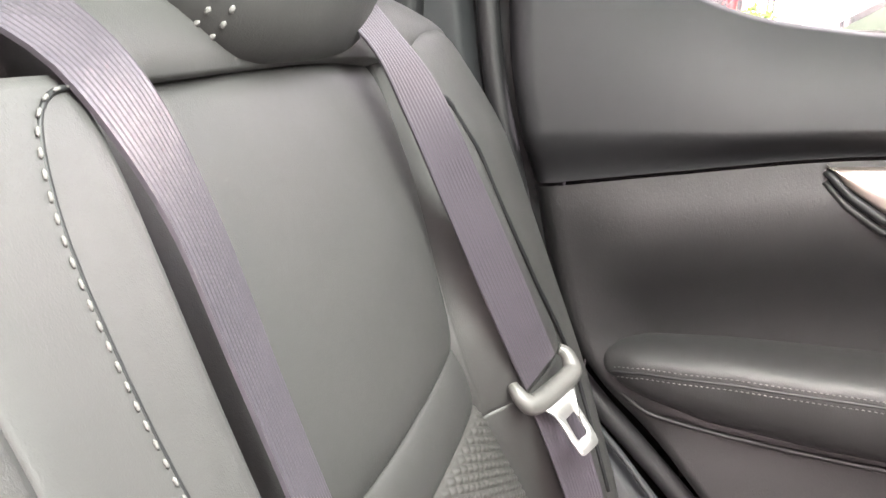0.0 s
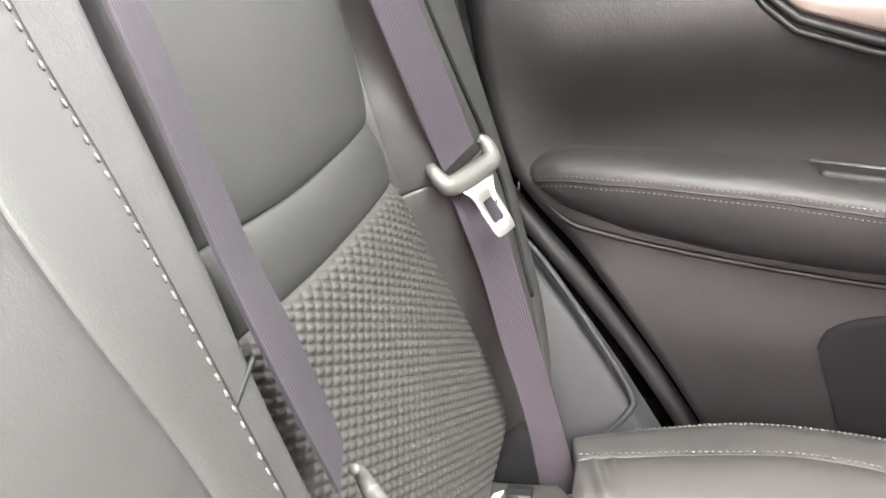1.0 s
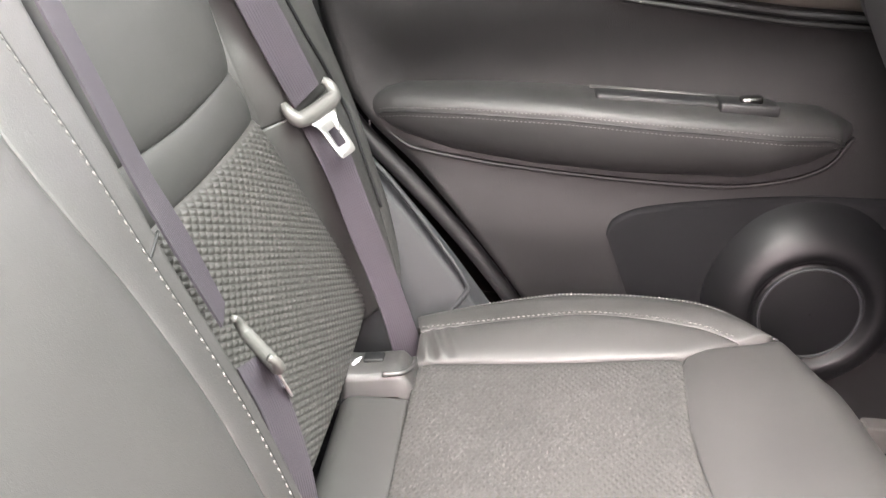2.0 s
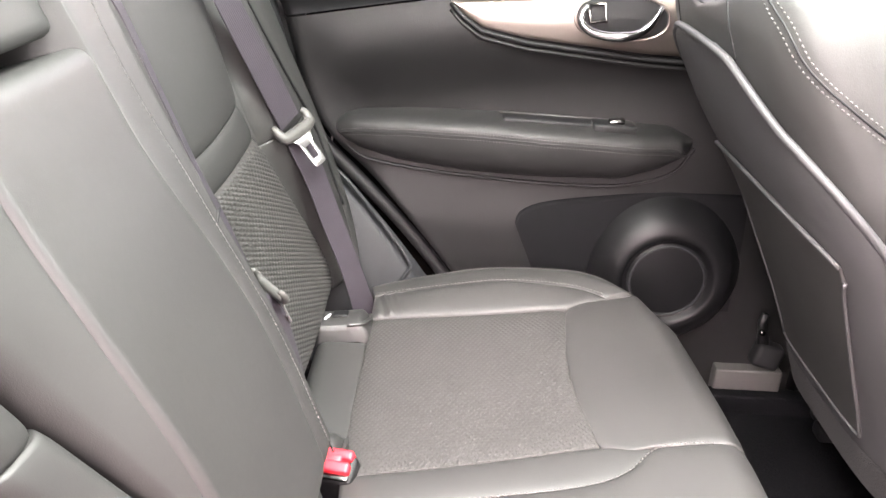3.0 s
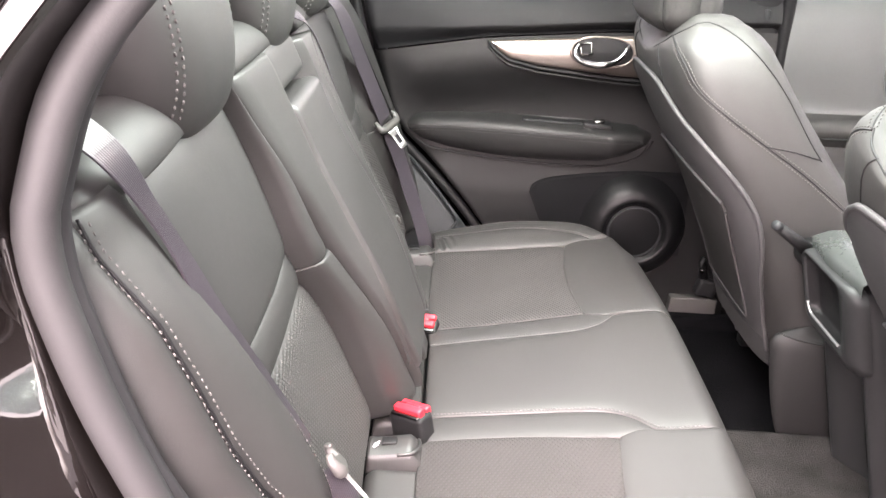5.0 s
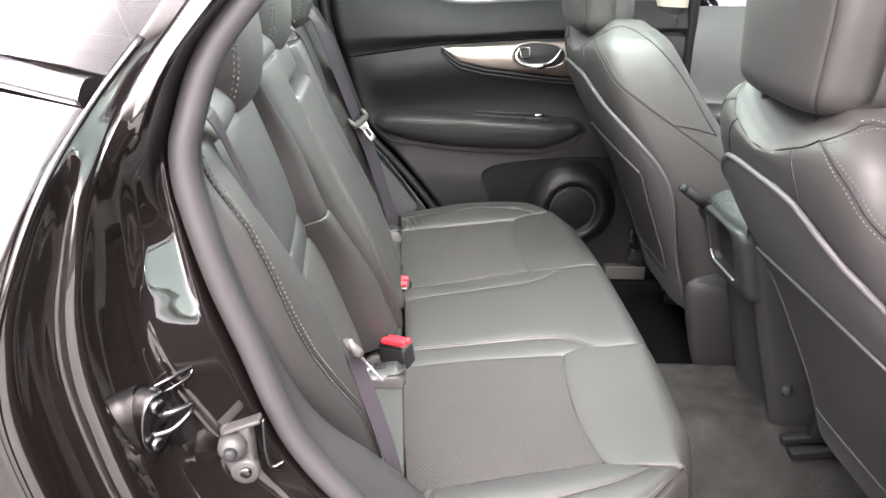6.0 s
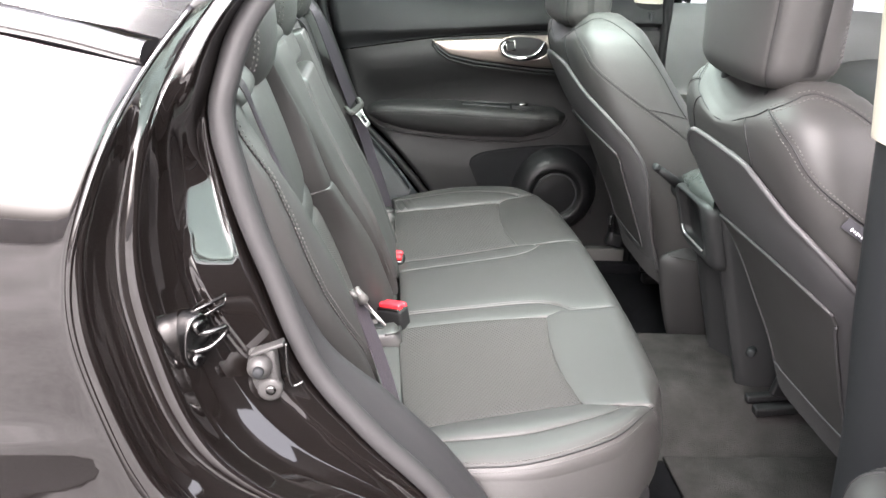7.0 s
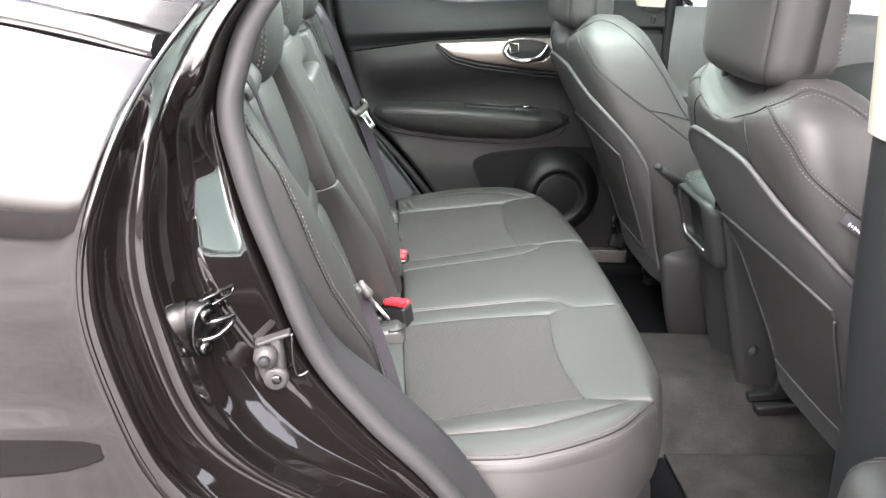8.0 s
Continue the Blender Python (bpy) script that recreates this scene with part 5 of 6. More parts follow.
spk = part("speaker_pod", grid(Ps, close=True), POD_PLASTIC, door, "rounded black speaker pod with grille")
part("speaker_ring", tube(np.stack([sp[0] + 0.055 * np.cos(tt), np.full(48, sp[1] - 0.0415), sp[2] + 0.055 * np.sin(tt)], -1), 0.0018, 8, caps=False), GREY_PLASTIC, spk)
bm = bmesh.new()
box(bm, (0.90, 0.05, 0.55), pose(0.42, 0.80, 0.72), 0.01)
part("door_shell", bm, PAINT, door)
# glass above the sill
w1 = tagged(part("window_1", pane(loft([[(-0.14, 0.70, 1.24), (0.2, 0.705, 1.17), (0.62, 0.705, 1.18)], [(0.06, 0.60, 1.54), (0.3, 0.60, 1.56), (0.62, 0.60, 1.56)]], 20, 3)), GLASS, smooth=False), "clear side window above the rear door", "window", kind="structure")
w1.visible_shadow = False
part("door_seal", tube([(float(REAR(q)) - 0.016, 0.668, q) for q in np.linspace(0.50, 1.30, 60)], 0.010, 10), BLACK, door, "black rubber door seal")
frame_pts = spl([(-0.135, 0.675, 1.23), (-0.11, 0.645, 1.33), (0.02, 0.60, 1.48), (0.25, 0.575, 1.55), (0.64, 0.575, 1.56)], 40)
part("window_frame", tube(frame_pts, 0.028, 10), BLACK, door, "black window frame")

# ---- trim panel between bench and far door ----
pil = thing("wheel_arch_trim", (0.03, 0.63, 0.60), "grey plastic wheel arch trim beside the bench", "trim panel")
XX, GG = np.meshgrid(np.linspace(0, 1, 40), np.linspace(0, 1, 50), indexing="ij")
Zp = 0.50 + GG * 0.80
x1 = REAR(Zp) - 0.030
x0 = np.interp(Zp, [0.50, 0.70, 0.9, 1.05, 1.30], [-0.02, -0.06, -0.16, -0.25, -0.30])
Xp = x0 + XX * (x1 - x0)
Yp = 0.655 - 0.055 * sstep(Zp, 0.95, 0.62) - 0.02 * (1 - XX) + 0.020 * sstep(XX, 0.93, 1.0)
part("panel", grid(np.stack([Xp, Yp, Zp], -1)), GREY_PLASTIC, pil)
sub = [(-0.030, 0.862), (0.010, 0.835), (0.070, 0.770), (0.108, 0.722), (0.108, 0.705), (0.085, 0.675), (0.05, 0.635)]
yof = lambda x, zq: 0.655 - 0.055 * sstep(zq, 0.95, 0.62) - 0.012
part("raised_border", tube([(x, float(yof(x, zq)) + 0.008, zq) for x, zq in spl(sub, 50)], 0.0032, 8), GREY_PLASTIC, pil, "raised rounded border")

# ---- far front door and door pillar ----
pillar = thing("door_pillar", (0.69, 0.66, 0.50), "dark grey trim of the middle door pillar", "pillar")
part("lower_trim", loft([[(0.640, 0.700, 0.48), (0.640, 0.700, 0.9), (0.645, 0.690, 1.2)], [(0.648, 0.665, 0.48), (0.648, 0.662, 0.9), (0.655, 0.655, 1.2)], [(0.720, 0.660, 0.48), (0.722, 0.658, 0.9), (0.715, 0.652, 1.2)], [(0.735, 0.700, 0.48), (0.735, 0.695, 0.9), (0.728, 0.69, 1.2)]], 30, 4), DARK_PLASTIC, pillar)
part("upper_trim", loft([[(0.645, 0.690, 1.2), (0.63, 0.60, 1.55)], [(0.655, 0.650, 1.2), (0.64, 0.565, 1.55)], [(0.712, 0.648, 1.2), (0.69, 0.562, 1.55)], [(0.728, 0.69, 1.2), (0.70, 0.60, 1.55)]], 20, 3), BEIGE, pillar, "pale beige upper pillar trim")
part("edge_seal", tube([(0.745, 0.675, 0.5), (0.745, 0.672, 0.9), (0.735, 0.665, 1.2), (0.715, 0.60, 1.5)], 0.014, 10), BLACK, pillar)
bm = bmesh.new()
box(bm, (0.012, 0.012, 0.028), pose(0.690, 0.645, 1.165), 0.005, 3)
part("belt_guide", bm, GREY_PLASTIC, pillar, "small belt guide")

fd = thing("front_door", (1.1, 0.66, 0.50), "grey front door card with armrest", "car door")
XX, GG = np.meshgrid(np.linspace(0.745, 1.60, 40), np.linspace(0, 1, 60), indexing="ij")
Zf = 0.48 + GG * (np.interp(XX, [0.745, 1.0, 1.6], [1.200, 1.215, 1.20]) - 0.48)
Yf = 0.675 - 0.018 * np.sin(np.clip((Zf - 1.0) / 0.22, 0, 1) * np.pi) - 0.030 * sstep(Zf, 0.975, 0.955) * sstep(Zf, 0.86, 0.90) + 0.03 * np.clip((GG - 0.93) / 0.07, 0, 1) ** 2
part("door_card", grid(np.stack([XX, Yf, Zf], -1)), DOOR_GREY, fd)
part("armrest", loft([[(0.76, 0.665, 0.975), (1.5, 0.665, 0.99)], [(0.76, 0.610, 0.972), (1.5, 0.60, 0.985)], [(0.76, 0.602, 0.945), (1.5, 0.592, 0.95)], [(0.76, 0.665, 0.90), (1.5, 0.665, 0.90)]], 20, 4), LEATHER, fd)
part("groove", tube([(0.76, 0.600, 0.940), (1.45, 0.591, 0.948)], 0.002, 6), BLACK, fd)
w2 = tagged(part("window_2", pane(loft([[(0.74, 0.705, 1.19), (1.6, 0.705, 1.19)], [(0.72, 0.60, 1.56), (1.3, 0.60, 1.45)]], 12, 3)), GLASS), "clear side window above the front door", "window", kind="structure")
w2.visible_shadow = False
w3 = tagged(part("windscreen", pane(loft([[(1.72, -0.62, 1.08), (1.75, 0, 1.08), (1.72, 0.62, 1.08)], [(1.15, -0.55, 1.57), (1.17, 0, 1.58), (1.15, 0.55, 1.57)]], 16, 3)), GLASS), "clear windscreen", "window", kind="structure")
w3.visible_shadow = False

# dashboard across the front
dash = thing("dashboard", (1.4, 0, 0.8), "black padded dashboard with stitched edge", "dashboard")
part("dash_pad", loft([[(1.70, -0.62, 1.09), (1.72, 0, 1.09), (1.70, 0.62, 1.09)], [(1.35, -0.62, 1.10), (1.36, 0, 1.11), (1.35, 0.62, 1.10)], [(1.16, -0.62, 1.07), (1.16, 0, 1.08), (1.16, 0.62, 1.07)],
                       [(1.12, -0.62, 1.00), (1.12, 0, 1.01), (1.12, 0.62, 1.00)], [(1.20, -0.62, 0.80), (1.2, 0, 0.80), (1.20, 0.62, 0.80)], [(1.35, -0.62, 0.60), (1.35, 0, 0.60), (1.35, 0.62, 0.60)]], 30, 5), LEATHER, dash)
part("accent", tube([(1.112, -0.60, 1.005), (1.112, 0.60, 1.005)], 0.008, 8), SILVER, dash, "thin silver accent strip")


# ---- front seats ----
SHELL_PLASTIC = material("shell_plastic", (0.050, 0.049, 0.050), 0.5, bump=(("noise", 1500, 0.25, 0.0004),), vary=0.12, spec=0.4)
FLAP_CARPET = material("flap_carpet", (0.026, 0.025, 0.025), 0.95, bump=(("noise", 420, 0.9, 0.003),), vary=0.3, vary_scale=14)

def front_seat(dx, cy, near, label, extras):
    """A front seat seen from behind. dx shifts it along the car; near (+1 or -1) is the side that faces the open door."""
    th = thing("front_seat_unit", (0.80 + dx, cy, 0.50), label, "car seat", group="front seats")
    zs = [0.58, 0.76, 0.91, 1.00, 1.10, 1.16, 1.20, 1.222]
    R_ = curve1(zs, [0.668 + dx, 0.600 + dx, 0.525 + dx, 0.462 + dx, 0.408 + dx, 0.395 + dx, 0.410 + dx, 0.440 + dx])
    F_ = curve1(zs, [1.00 + dx, 0.87 + dx, 0.765 + dx, 0.690 + dx, 0.610 + dx, 0.570 + dx, 0.540 + dx, 0.500 + dx])
    W_ = curve1(zs, [0.225, 0.238, 0.242, 0.238, 0.224, 0.205, 0.172, 0.10])
    e = 2 / 4.0

    def smooth(f, z):
        return sum(f(z + o) * w for o, w in ((-0.03, .15), (-0.015, .2), (0, .3), (0.015, .2), (0.03, .15)))

    def surf(z, ang, off=0.0):
        r, f, w = smooth(R_, z), smooth(F_, z), smooth(W_, z)
        c, s = np.cos(ang), np.sin(ang)
        hx = (f - r) / 2 + off
        x = (f + r) / 2 + np.sign(c) * np.abs(c) ** e * hx
        y = np.sign(s) * np.abs(s) ** e * (w + off)
        y = np.where(y * near < 0, y * (1 - (0.13 + 0.22 * sstep(z, 1.06, 0.86)) * np.clip(-c, 0, 1) ** 0.6), y)
        # shoulders stand higher than the neck behind them
        saddle = -0.055 * np.exp(-(y / 0.098) ** 2) * sstep(z, 1.11, 1.21) * (1 - sstep(x, r + 0.06, r + 0.17))
        return np.stack([x, cy + y, z + saddle], -1)
    foot = 0.664 if extras else 0.645
    zz = np.concatenate([np.linspace(foot, 1.15, 54), np.linspace(1.155, 1.222, 18)])
    aa = np.linspace(0, 2 * np.pi, 72, endpoint=False)
    Z, A = np.meshgrid(zz, aa, indexing="ij")
    P = surf(Z, A)
    cap = P[-1].mean(0) + np.array((0, 0, 0.004))
    P = np.concatenate([P, (P[-1:] * 0.55 + cap * 0.45), np.repeat(cap[None, None], 72, 1)])
    back = part("backrest", grid(P, close=True), LEATHER, th)

    def ang_at(x, z, side):
        """The angle on the near side at which the section reaches x."""
        r, f = smooth(R_, z), smooth(F_, z)
        q = np.clip((x - (f + r) / 2) / ((f - r) / 2), -0.999, 0.999)
        return side * np.arccos(np.sign(q) * np.abs(q) ** (1 / e))
    mid = np.pi

    def on(pairs, n=60, side=near, off=0.0, shift=(0.0, 0.0)):
        """A curve on the upholstery through (height, angle / pi) pairs, drawn for the side that faces -y."""
        c = spl([(z_, a_ * 0.12) for z_, a_ in pairs], n)
        return surf(c[:, 0] + shift[0], mid + -side * (c[:, 1] / 0.12 - 1.0 + shift[1]) * np.pi, off)
    # plastic shell over the rear face
    sz = np.concatenate([np.linspace(foot + 0.003, 1.04, 44), np.linspace(1.045, 1.106, 26)])
    half = np.pi * np.interp(sz, [0.585, 0.742, 0.82, 0.873, 0.93, 0.965, 0.993, 1.023, 1.055, 1.080, 1.095, 1.103, 1.106], [0.190, 0.205, 0.27, 0.335, 0.382, 0.383, 0.362, 0.291, 0.190, 0.125, 0.080, 0.040, 0.004])
    half = np.convolve(np.pad(half, 2, mode="edge"), [0.15, 0.2, 0.3, 0.2, 0.15], "valid")
    P = []
    for q, h in zip(sz, half):
        a = np.pi + np.linspace(-1, 1, 44) * h
        up = np.minimum(0.008, 0.002 + h * 0.03)
        P.append(np.concatenate([surf(np.full(1, q), a[:1], -0.004), surf(np.full(44, q), a, up), surf(np.full(1, q), a[-1:], -0.004)]))
    shell = part("back_shell", grid(np.array(P)), SHELL_PLASTIC, th, "dark hard shell on the back of the seat")
    rim = np.concatenate([surf(sz, np.pi - half, 0.006), surf(sz, np.pi + half, 0.006)[::-1]])
    part("shell_edge", tube(spl(rim[::4], 160), 0.0042, 8), SHELL_PLASTIC, shell)
    # carpeted flap below the shell
    part("flap", grid(np.array([surf(np.full(30, q), np.pi + np.linspace(-1, 1, 30) * 0.20 * np.pi, 0.0095) for q in np.linspace(foot + 0.001, foot + 0.055, 6)])), FLAP_CARPET, th, "grey carpeted flap at the foot of the backrest")
    # map pocket: a second skin with a thick rim
    pz = np.linspace(0.715, 0.968, 30)
    wide = np.pi * np.interp(pz, [0.715, 0.78, 0.88, 0.935, 0.968], [0.10, 0.115, 0.165, 0.205, 0.215])
    P = []
    for q, h in zip(pz, wide):
        a = np.pi + np.linspace(-1, 1, 36) * h
        drop = 0.030 * np.linspace(-1, 1, 36) ** 2 * sstep(q, 0.90, 0.968)
        bulge = 0.0092 + 0.002 * math.sin((q - 0.715) / 0.253 * math.pi / 2)
        P.append(np.concatenate([surf(np.full(1, q) - drop[:1], a[:1], 0.004), surf(np.full(36, q) - drop, a, bulge), surf(np.full(1, q) - drop[:1], a[-1:], 0.004)]))
    part("map_pocket", grid(np.array(P)), POCKET_LEATHER, shell, "black leather map pocket")
    part("pocket_rim", tube(P[-1][1:-1], 0.0026, 8), SHELL_PLASTIC, shell)
    part("pocket_foot", tube(np.concatenate([[p[-2] for p in P[-4::-2]], P[0][-2:0:-1], [p[1] for p in P[::2]]]), 0.0022, 8), SHELL_PLASTIC, shell)
    # stitched seams over the shoulders and down the flanks, drawn in side view
    main = [(0.4165, 1.150), (0.438, 1.114), (0.478, 1.083), (0.540, 1.044), (0.620, 0.994), (0.70, 0.935)]
    over = [(0.440, 1.204), (0.458, 1.206), (0.487, 1.192), (0.530, 1.155), (0.570, 1.110), (0.612, 1.050), (0.636, 1.020)]

    def flank(pts, side, off=0.0, shift=0.0, n=90, neck=False):
        """A curve on the flank through (x, z) pairs, moved sideways by shift; neck leads it up to the collar."""
        c = spl(pts, n)
        t = np.gradient(c, axis=0)
        t /= np.linalg.norm(t, axis=1)[:, None]
        c = c + shift * np.stack([-t[:, 1], t[:, 0]], 1)
        zz_, an = c[:, 1], ang_at(c[:, 0] + dx, c[:, 1], side)
        if neck:
            k = np.linspace(0, 1, 24)[:-1]
            a0 = side * 0.84 * np.pi
            zz_ = np.concatenate([1.184 + (zz_[0] - 1.184) * k + shift * (1 - k), zz_])
            an = np.concatenate([a0 + (an[0] - a0) * k, an])
        return surf(zz_, an, off)
    for side in (-1, 1):
        for line in (main, over):
            part("seam", tube(flank(line, side, 0.0002, neck=True), 0.0011, 6), BLACK, back)
            for off in ((0.0042, -0.0042) if extras or line is main else ()):
                stitches("stitching", flank(line, side, 0.0003, off, neck=True), back, 0.0034, 0.0020, 0.0008)
        part("seam", tube(on([(1.178, 1.062), (1.143, 1.070), (1.100, 1.078)], 30, side, 0.0002), 0.0011, 6), BLACK, back)
        part("seam", tube(flank([(0.545, 1.040), (0.590, 1.034), (0.636, 1.022)], side, 0.0002, 0.0, 30), 0.0011, 6), BLACK, back)
    part("collar_seam", tube(on([(1.186, 0.840), (1.177, 0.90), (1.176, 0.95), (1.176, 1.0), (1.176, 1.05), (1.177, 1.10), (1.186, 1.160)], 70, -1, 0.0002), 0.0012, 6), BLACK, back)
    # cushion, side cover and runners
    bm = bmesh.new()
    box(bm, (0.46, 0.47, 0.13), pose(0.98 + dx, cy, 0.70, 0, -6), 0.05, 4)
    part("cushion", bm, LEATHER, th)
    for sg in (-1, 1):
        bm = bmesh.new()
        inner = extras and sg * cy < 0
        box(bm, (0.34, 0.035, 0.13), pose((1.02 if extras else 0.975) + dx, cy + sg * 0.205, 0.640, 0, -10), 0.016, 3)
        part("side_cover", bm, DARK_PLASTIC, th, "dark plastic side cover")
        ry = cy + sg * (0.185 if sg * cy > 0 or not extras else 0.245)
        bm = bmesh.new()
        if inner:
            box(bm, (0.50, 0.018, 0.016), pose(0.984, -0.122, 0.572, 0, -6), 0.005, 3)
            box(bm, (0.50, 0.024, 0.018), pose(0.994, -0.142, 0.557, 0, -6), 0.005, 3)
        else:
            box(bm, (0.50, 0.020, 0.016), pose(0.978 + dx * 0.4, ry, 0.528), 0.004, 2)
            box(bm, (0.50, 0.034, 0.020), pose(0.985 + dx * 0.4, ry - 0.012, 0.504), 0.005, 2)
        part("runner", bm, BLACK, th, "black steel seat runner")
        bm = bmesh.new()
        box(bm, (0.05, 0.016, 0.09 if inner else 0.06), pose(0.81, -0.132, 0.600, 0, 15) if inner else pose(0.87 + dx * 0.7, ry, 0.560, 0, 15), 0.005, 2)
        part("bracket", bm, BLACK, th)
    # hinge cover low on the backrest flank
    yy_ = cy + near * 0.235
    rings = []
    for z_, x0_, x1_, w_ in ((0.752, 0.676, 0.850, 0.002), (0.748, 0.664, 0.856, 0.012), (0.730, 0.652, 0.860, 0.021), (0.690, 0.654, 0.860, 0.025), (0.640, 0.668, 0.852, 0.022), (0.595, 0.686, 0.836, 0.015), (0.570, 0.700, 0.822, 0.008), (0.562, 0.715, 0.805, 0.001)):
        if not extras:
            x0_, z_ = x0_ - 0.030 * float(sstep(z_, 0.752, 0.735)), z_ - 0.030 * float(sstep(z_, 0.70, 0.58))
        rings.append([((x0_ + x1_) / 2 + dx + math.copysign(abs(math.cos(v)) ** 0.7, math.cos(v)) * (x1_ - x0_) / 2, yy_ + math.sin(v) * w_, z_ - 0.03 * (1 - abs(math.cos(v))) * (z_ > 0.74)) for v in np.linspace(0, 2 * math.pi, 28, endpoint=False)])
    rings = np.array(rings)
    rings = np.array([spl(rings[:, i], 30) for i in range(28)]).transpose(1, 0, 2)
    skirt = part("cushion_skirt", grid(rings, close=True), LEATHER_DARK, th)
    part("piping", tube([tuple(v) for v in rings[5][14:28]], 0.0016, 6), LEATHER_DARK, skirt)
    if not extras:
        y = cy + near * 0.262
        piv = part("lever_pivot", tube([(0.640, y + 0.024, 0.885), (0.640, y - 0.006, 0.885), (0.640, y - 0.012, 0.885)], [0.022, 0.021, 0.014], 20), BLACK, th, "black pivot with chrome cap")
        part("lever", tube([(0.640, y - 0.004, 0.886), (0.600, y - 0.016, 0.915), (0.566, y - 0.026, 0.938)], [0.012, 0.009, 0.0075], 12), BLACK, piv, "black fold lever")
        part("lever_tip", tube([(0.569, y - 0.025, 0.936), (0.560, y - 0.028, 0.942)], [0.0078, 0.007], 12), GREY_PLASTIC, piv)
        part("pivot_cap", tube([(0.646, y - 0.008, 0.889), (0.646, y - 0.014, 0.889)], [0.011, 0.008], 14), CHROME, piv)
    else:
        # woven tag sewn into the flank seam
        c4 = flank([(0.482, 1.076), (0.522, 1.050)], -1, 0.003, 0.0, 2)
        d4 = flank([(0.475, 1.066), (0.515, 1.040)], -1, 0.003, 0.0, 2)
        m = axes((c4[0] + c4[1] + d4[0] + d4[1]) / 4 + np.array((0.0, -0.002, 0.0)), c4[1] - c4[0], c4[0] - d4[0])
        bm = bmesh.new()
        box(bm, (0.050, 0.014, 0.0014), m, 0.0004, 1)
        tag = part("woven_tag", bm, LABEL_CLOTH, th, "small black woven tag with pale print")
        bm = bmesh.new()
        for k2, (w_, h_) in enumerate(((0.0026, 0.004), (0.0018, 0.003), (0.0024, 0.004), (0.0026, 0.0026), (0.002, 0.004), (0.0026, 0.003), (0.0022, 0.004))):
            for sz_ in (-1, 1):
                box(bm, (w_, h_, 0.0008), m @ pose(-0.013 + k2 * 0.0040, -0.002, sz_ * 0.0011), 0.0002, 1)
        part("print_bars", bm, LABEL_PRINT, tag, "plain pale bars of print")
    return th


front_seat(0.0, 0.372, -1, "black leather front passenger seat with fold lever", False)
front_seat(0.075, -0.372, -1, "black leather driver seat with white stitching and woven tag", True)


def front_headrest(c, hw, dep, h, lean, label, stitched):
    """A boxy front head restraint: flat rear face, seams on its rear corners, chrome posts in dark guides."""
    th = thing("front_headrest", c, label, "headrest", group="front head restraints")
    e, R = 2 / 5.5, 0.034

    def surf(q, ang, off=0.0):
        q = np.asarray(q, float)
        edge = np.minimum(q, h - q)
        k = np.clip((R - edge) / R, 0, 1)
        inn = R * (1 - np.sqrt(np.clip(1 - k * k, 0, 1))) - off
        co, si = np.cos(ang), np.sin(ang)
        gro = 0.0022 * (np.exp(-np.abs(ang - 1.245 * np.pi) / 0.04) + np.exp(-np.abs(ang - 0.755 * np.pi) / 0.04))
        sw = 1 + 0.10 * sstep(q, 0.0, 0.13)
        x = np.sign(co) * np.abs(co) ** e * (dep / 2 - inn - gro)
        y = np.sign(si) * np.abs(si) ** e * (hw * sw - inn - gro)
        x = x - np.where(co < 0, 0.012 * (1 - (y / hw) ** 2), 0) - 0.02 * (y / hw) ** 2 * (co > 0)
        return np.stack([c[0] + x - lean * q, c[1] + y, c[2] + q + 0.016 * (x / dep)], -1)
    lv = np.concatenate([R * (1 - np.cos(np.linspace(0, np.pi / 2, 9))), np.linspace(R, h - R, 16)[1:-1], h - R + R * np.sin(np.linspace(0, np.pi / 2, 9))])
    aa = np.linspace(0, 2 * np.pi, 144, endpoint=False)
    Q, A = np.meshgrid(lv, aa, indexing="ij")
    P = surf(Q, A)
    rings = [P[0] * f + P[0].mean(0) * (1 - f) for f in (0.0, 0.4, 0.8)] + list(P) + [P[-1] * f + P[-1].mean(0) * (1 - f) for f in (0.8, 0.4, 0.0)]
    cush = part("cushion", grid(np.array(rings), close=True), LEATHER, th)
    lv2 = lv[2:-2]
    for a in (1.245, 0.755):
        part("seam", tube(surf(lv2, np.full(len(lv2), a * np.pi), 0.0003), 0.0012, 6), BLACK, cush)
    if stitched:
        for a in (1.70, 1.735, 0.30, 0.265):
            lv3 = np.interp(np.linspace(0, 1, 60), np.linspace(0, 1, len(lv2)), lv2)
            stitches("stitching", surf(lv3, np.full(60, a * np.pi), 0.0004), cush, 0.0034, 0.0022, 0.0006)
    for sg in (1, -1):
        x0, y0 = c[0] - 0.026, c[1] + sg * 0.072
        part("post", tube([(x0 + 0.006, y0, c[2] - 0.055), (x0, y0, c[2] + 0.05)], 0.0062, 12), CHROME, th, "chrome post")
        part("guide", tube([(x0 + 0.004, y0, c[2] - 0.030), (x0 + 0.004, y0, c[2] - 0.011), (x0 + 0.004, y0, c[2] - 0.008)], [0.015, 0.014, 0.008], 16), DARK_PLASTIC, th, "dark post guide")
    return th


front_headrest((0.450, 0.372, 1.178), 0.118, 0.112, 0.21, 0.10, "black leather front headrest", False)
front_headrest((0.538, -0.374, 1.198), 0.118, 0.120, 0.21, 0.05, "black leather front headrest with stitched edges on chrome posts", True)

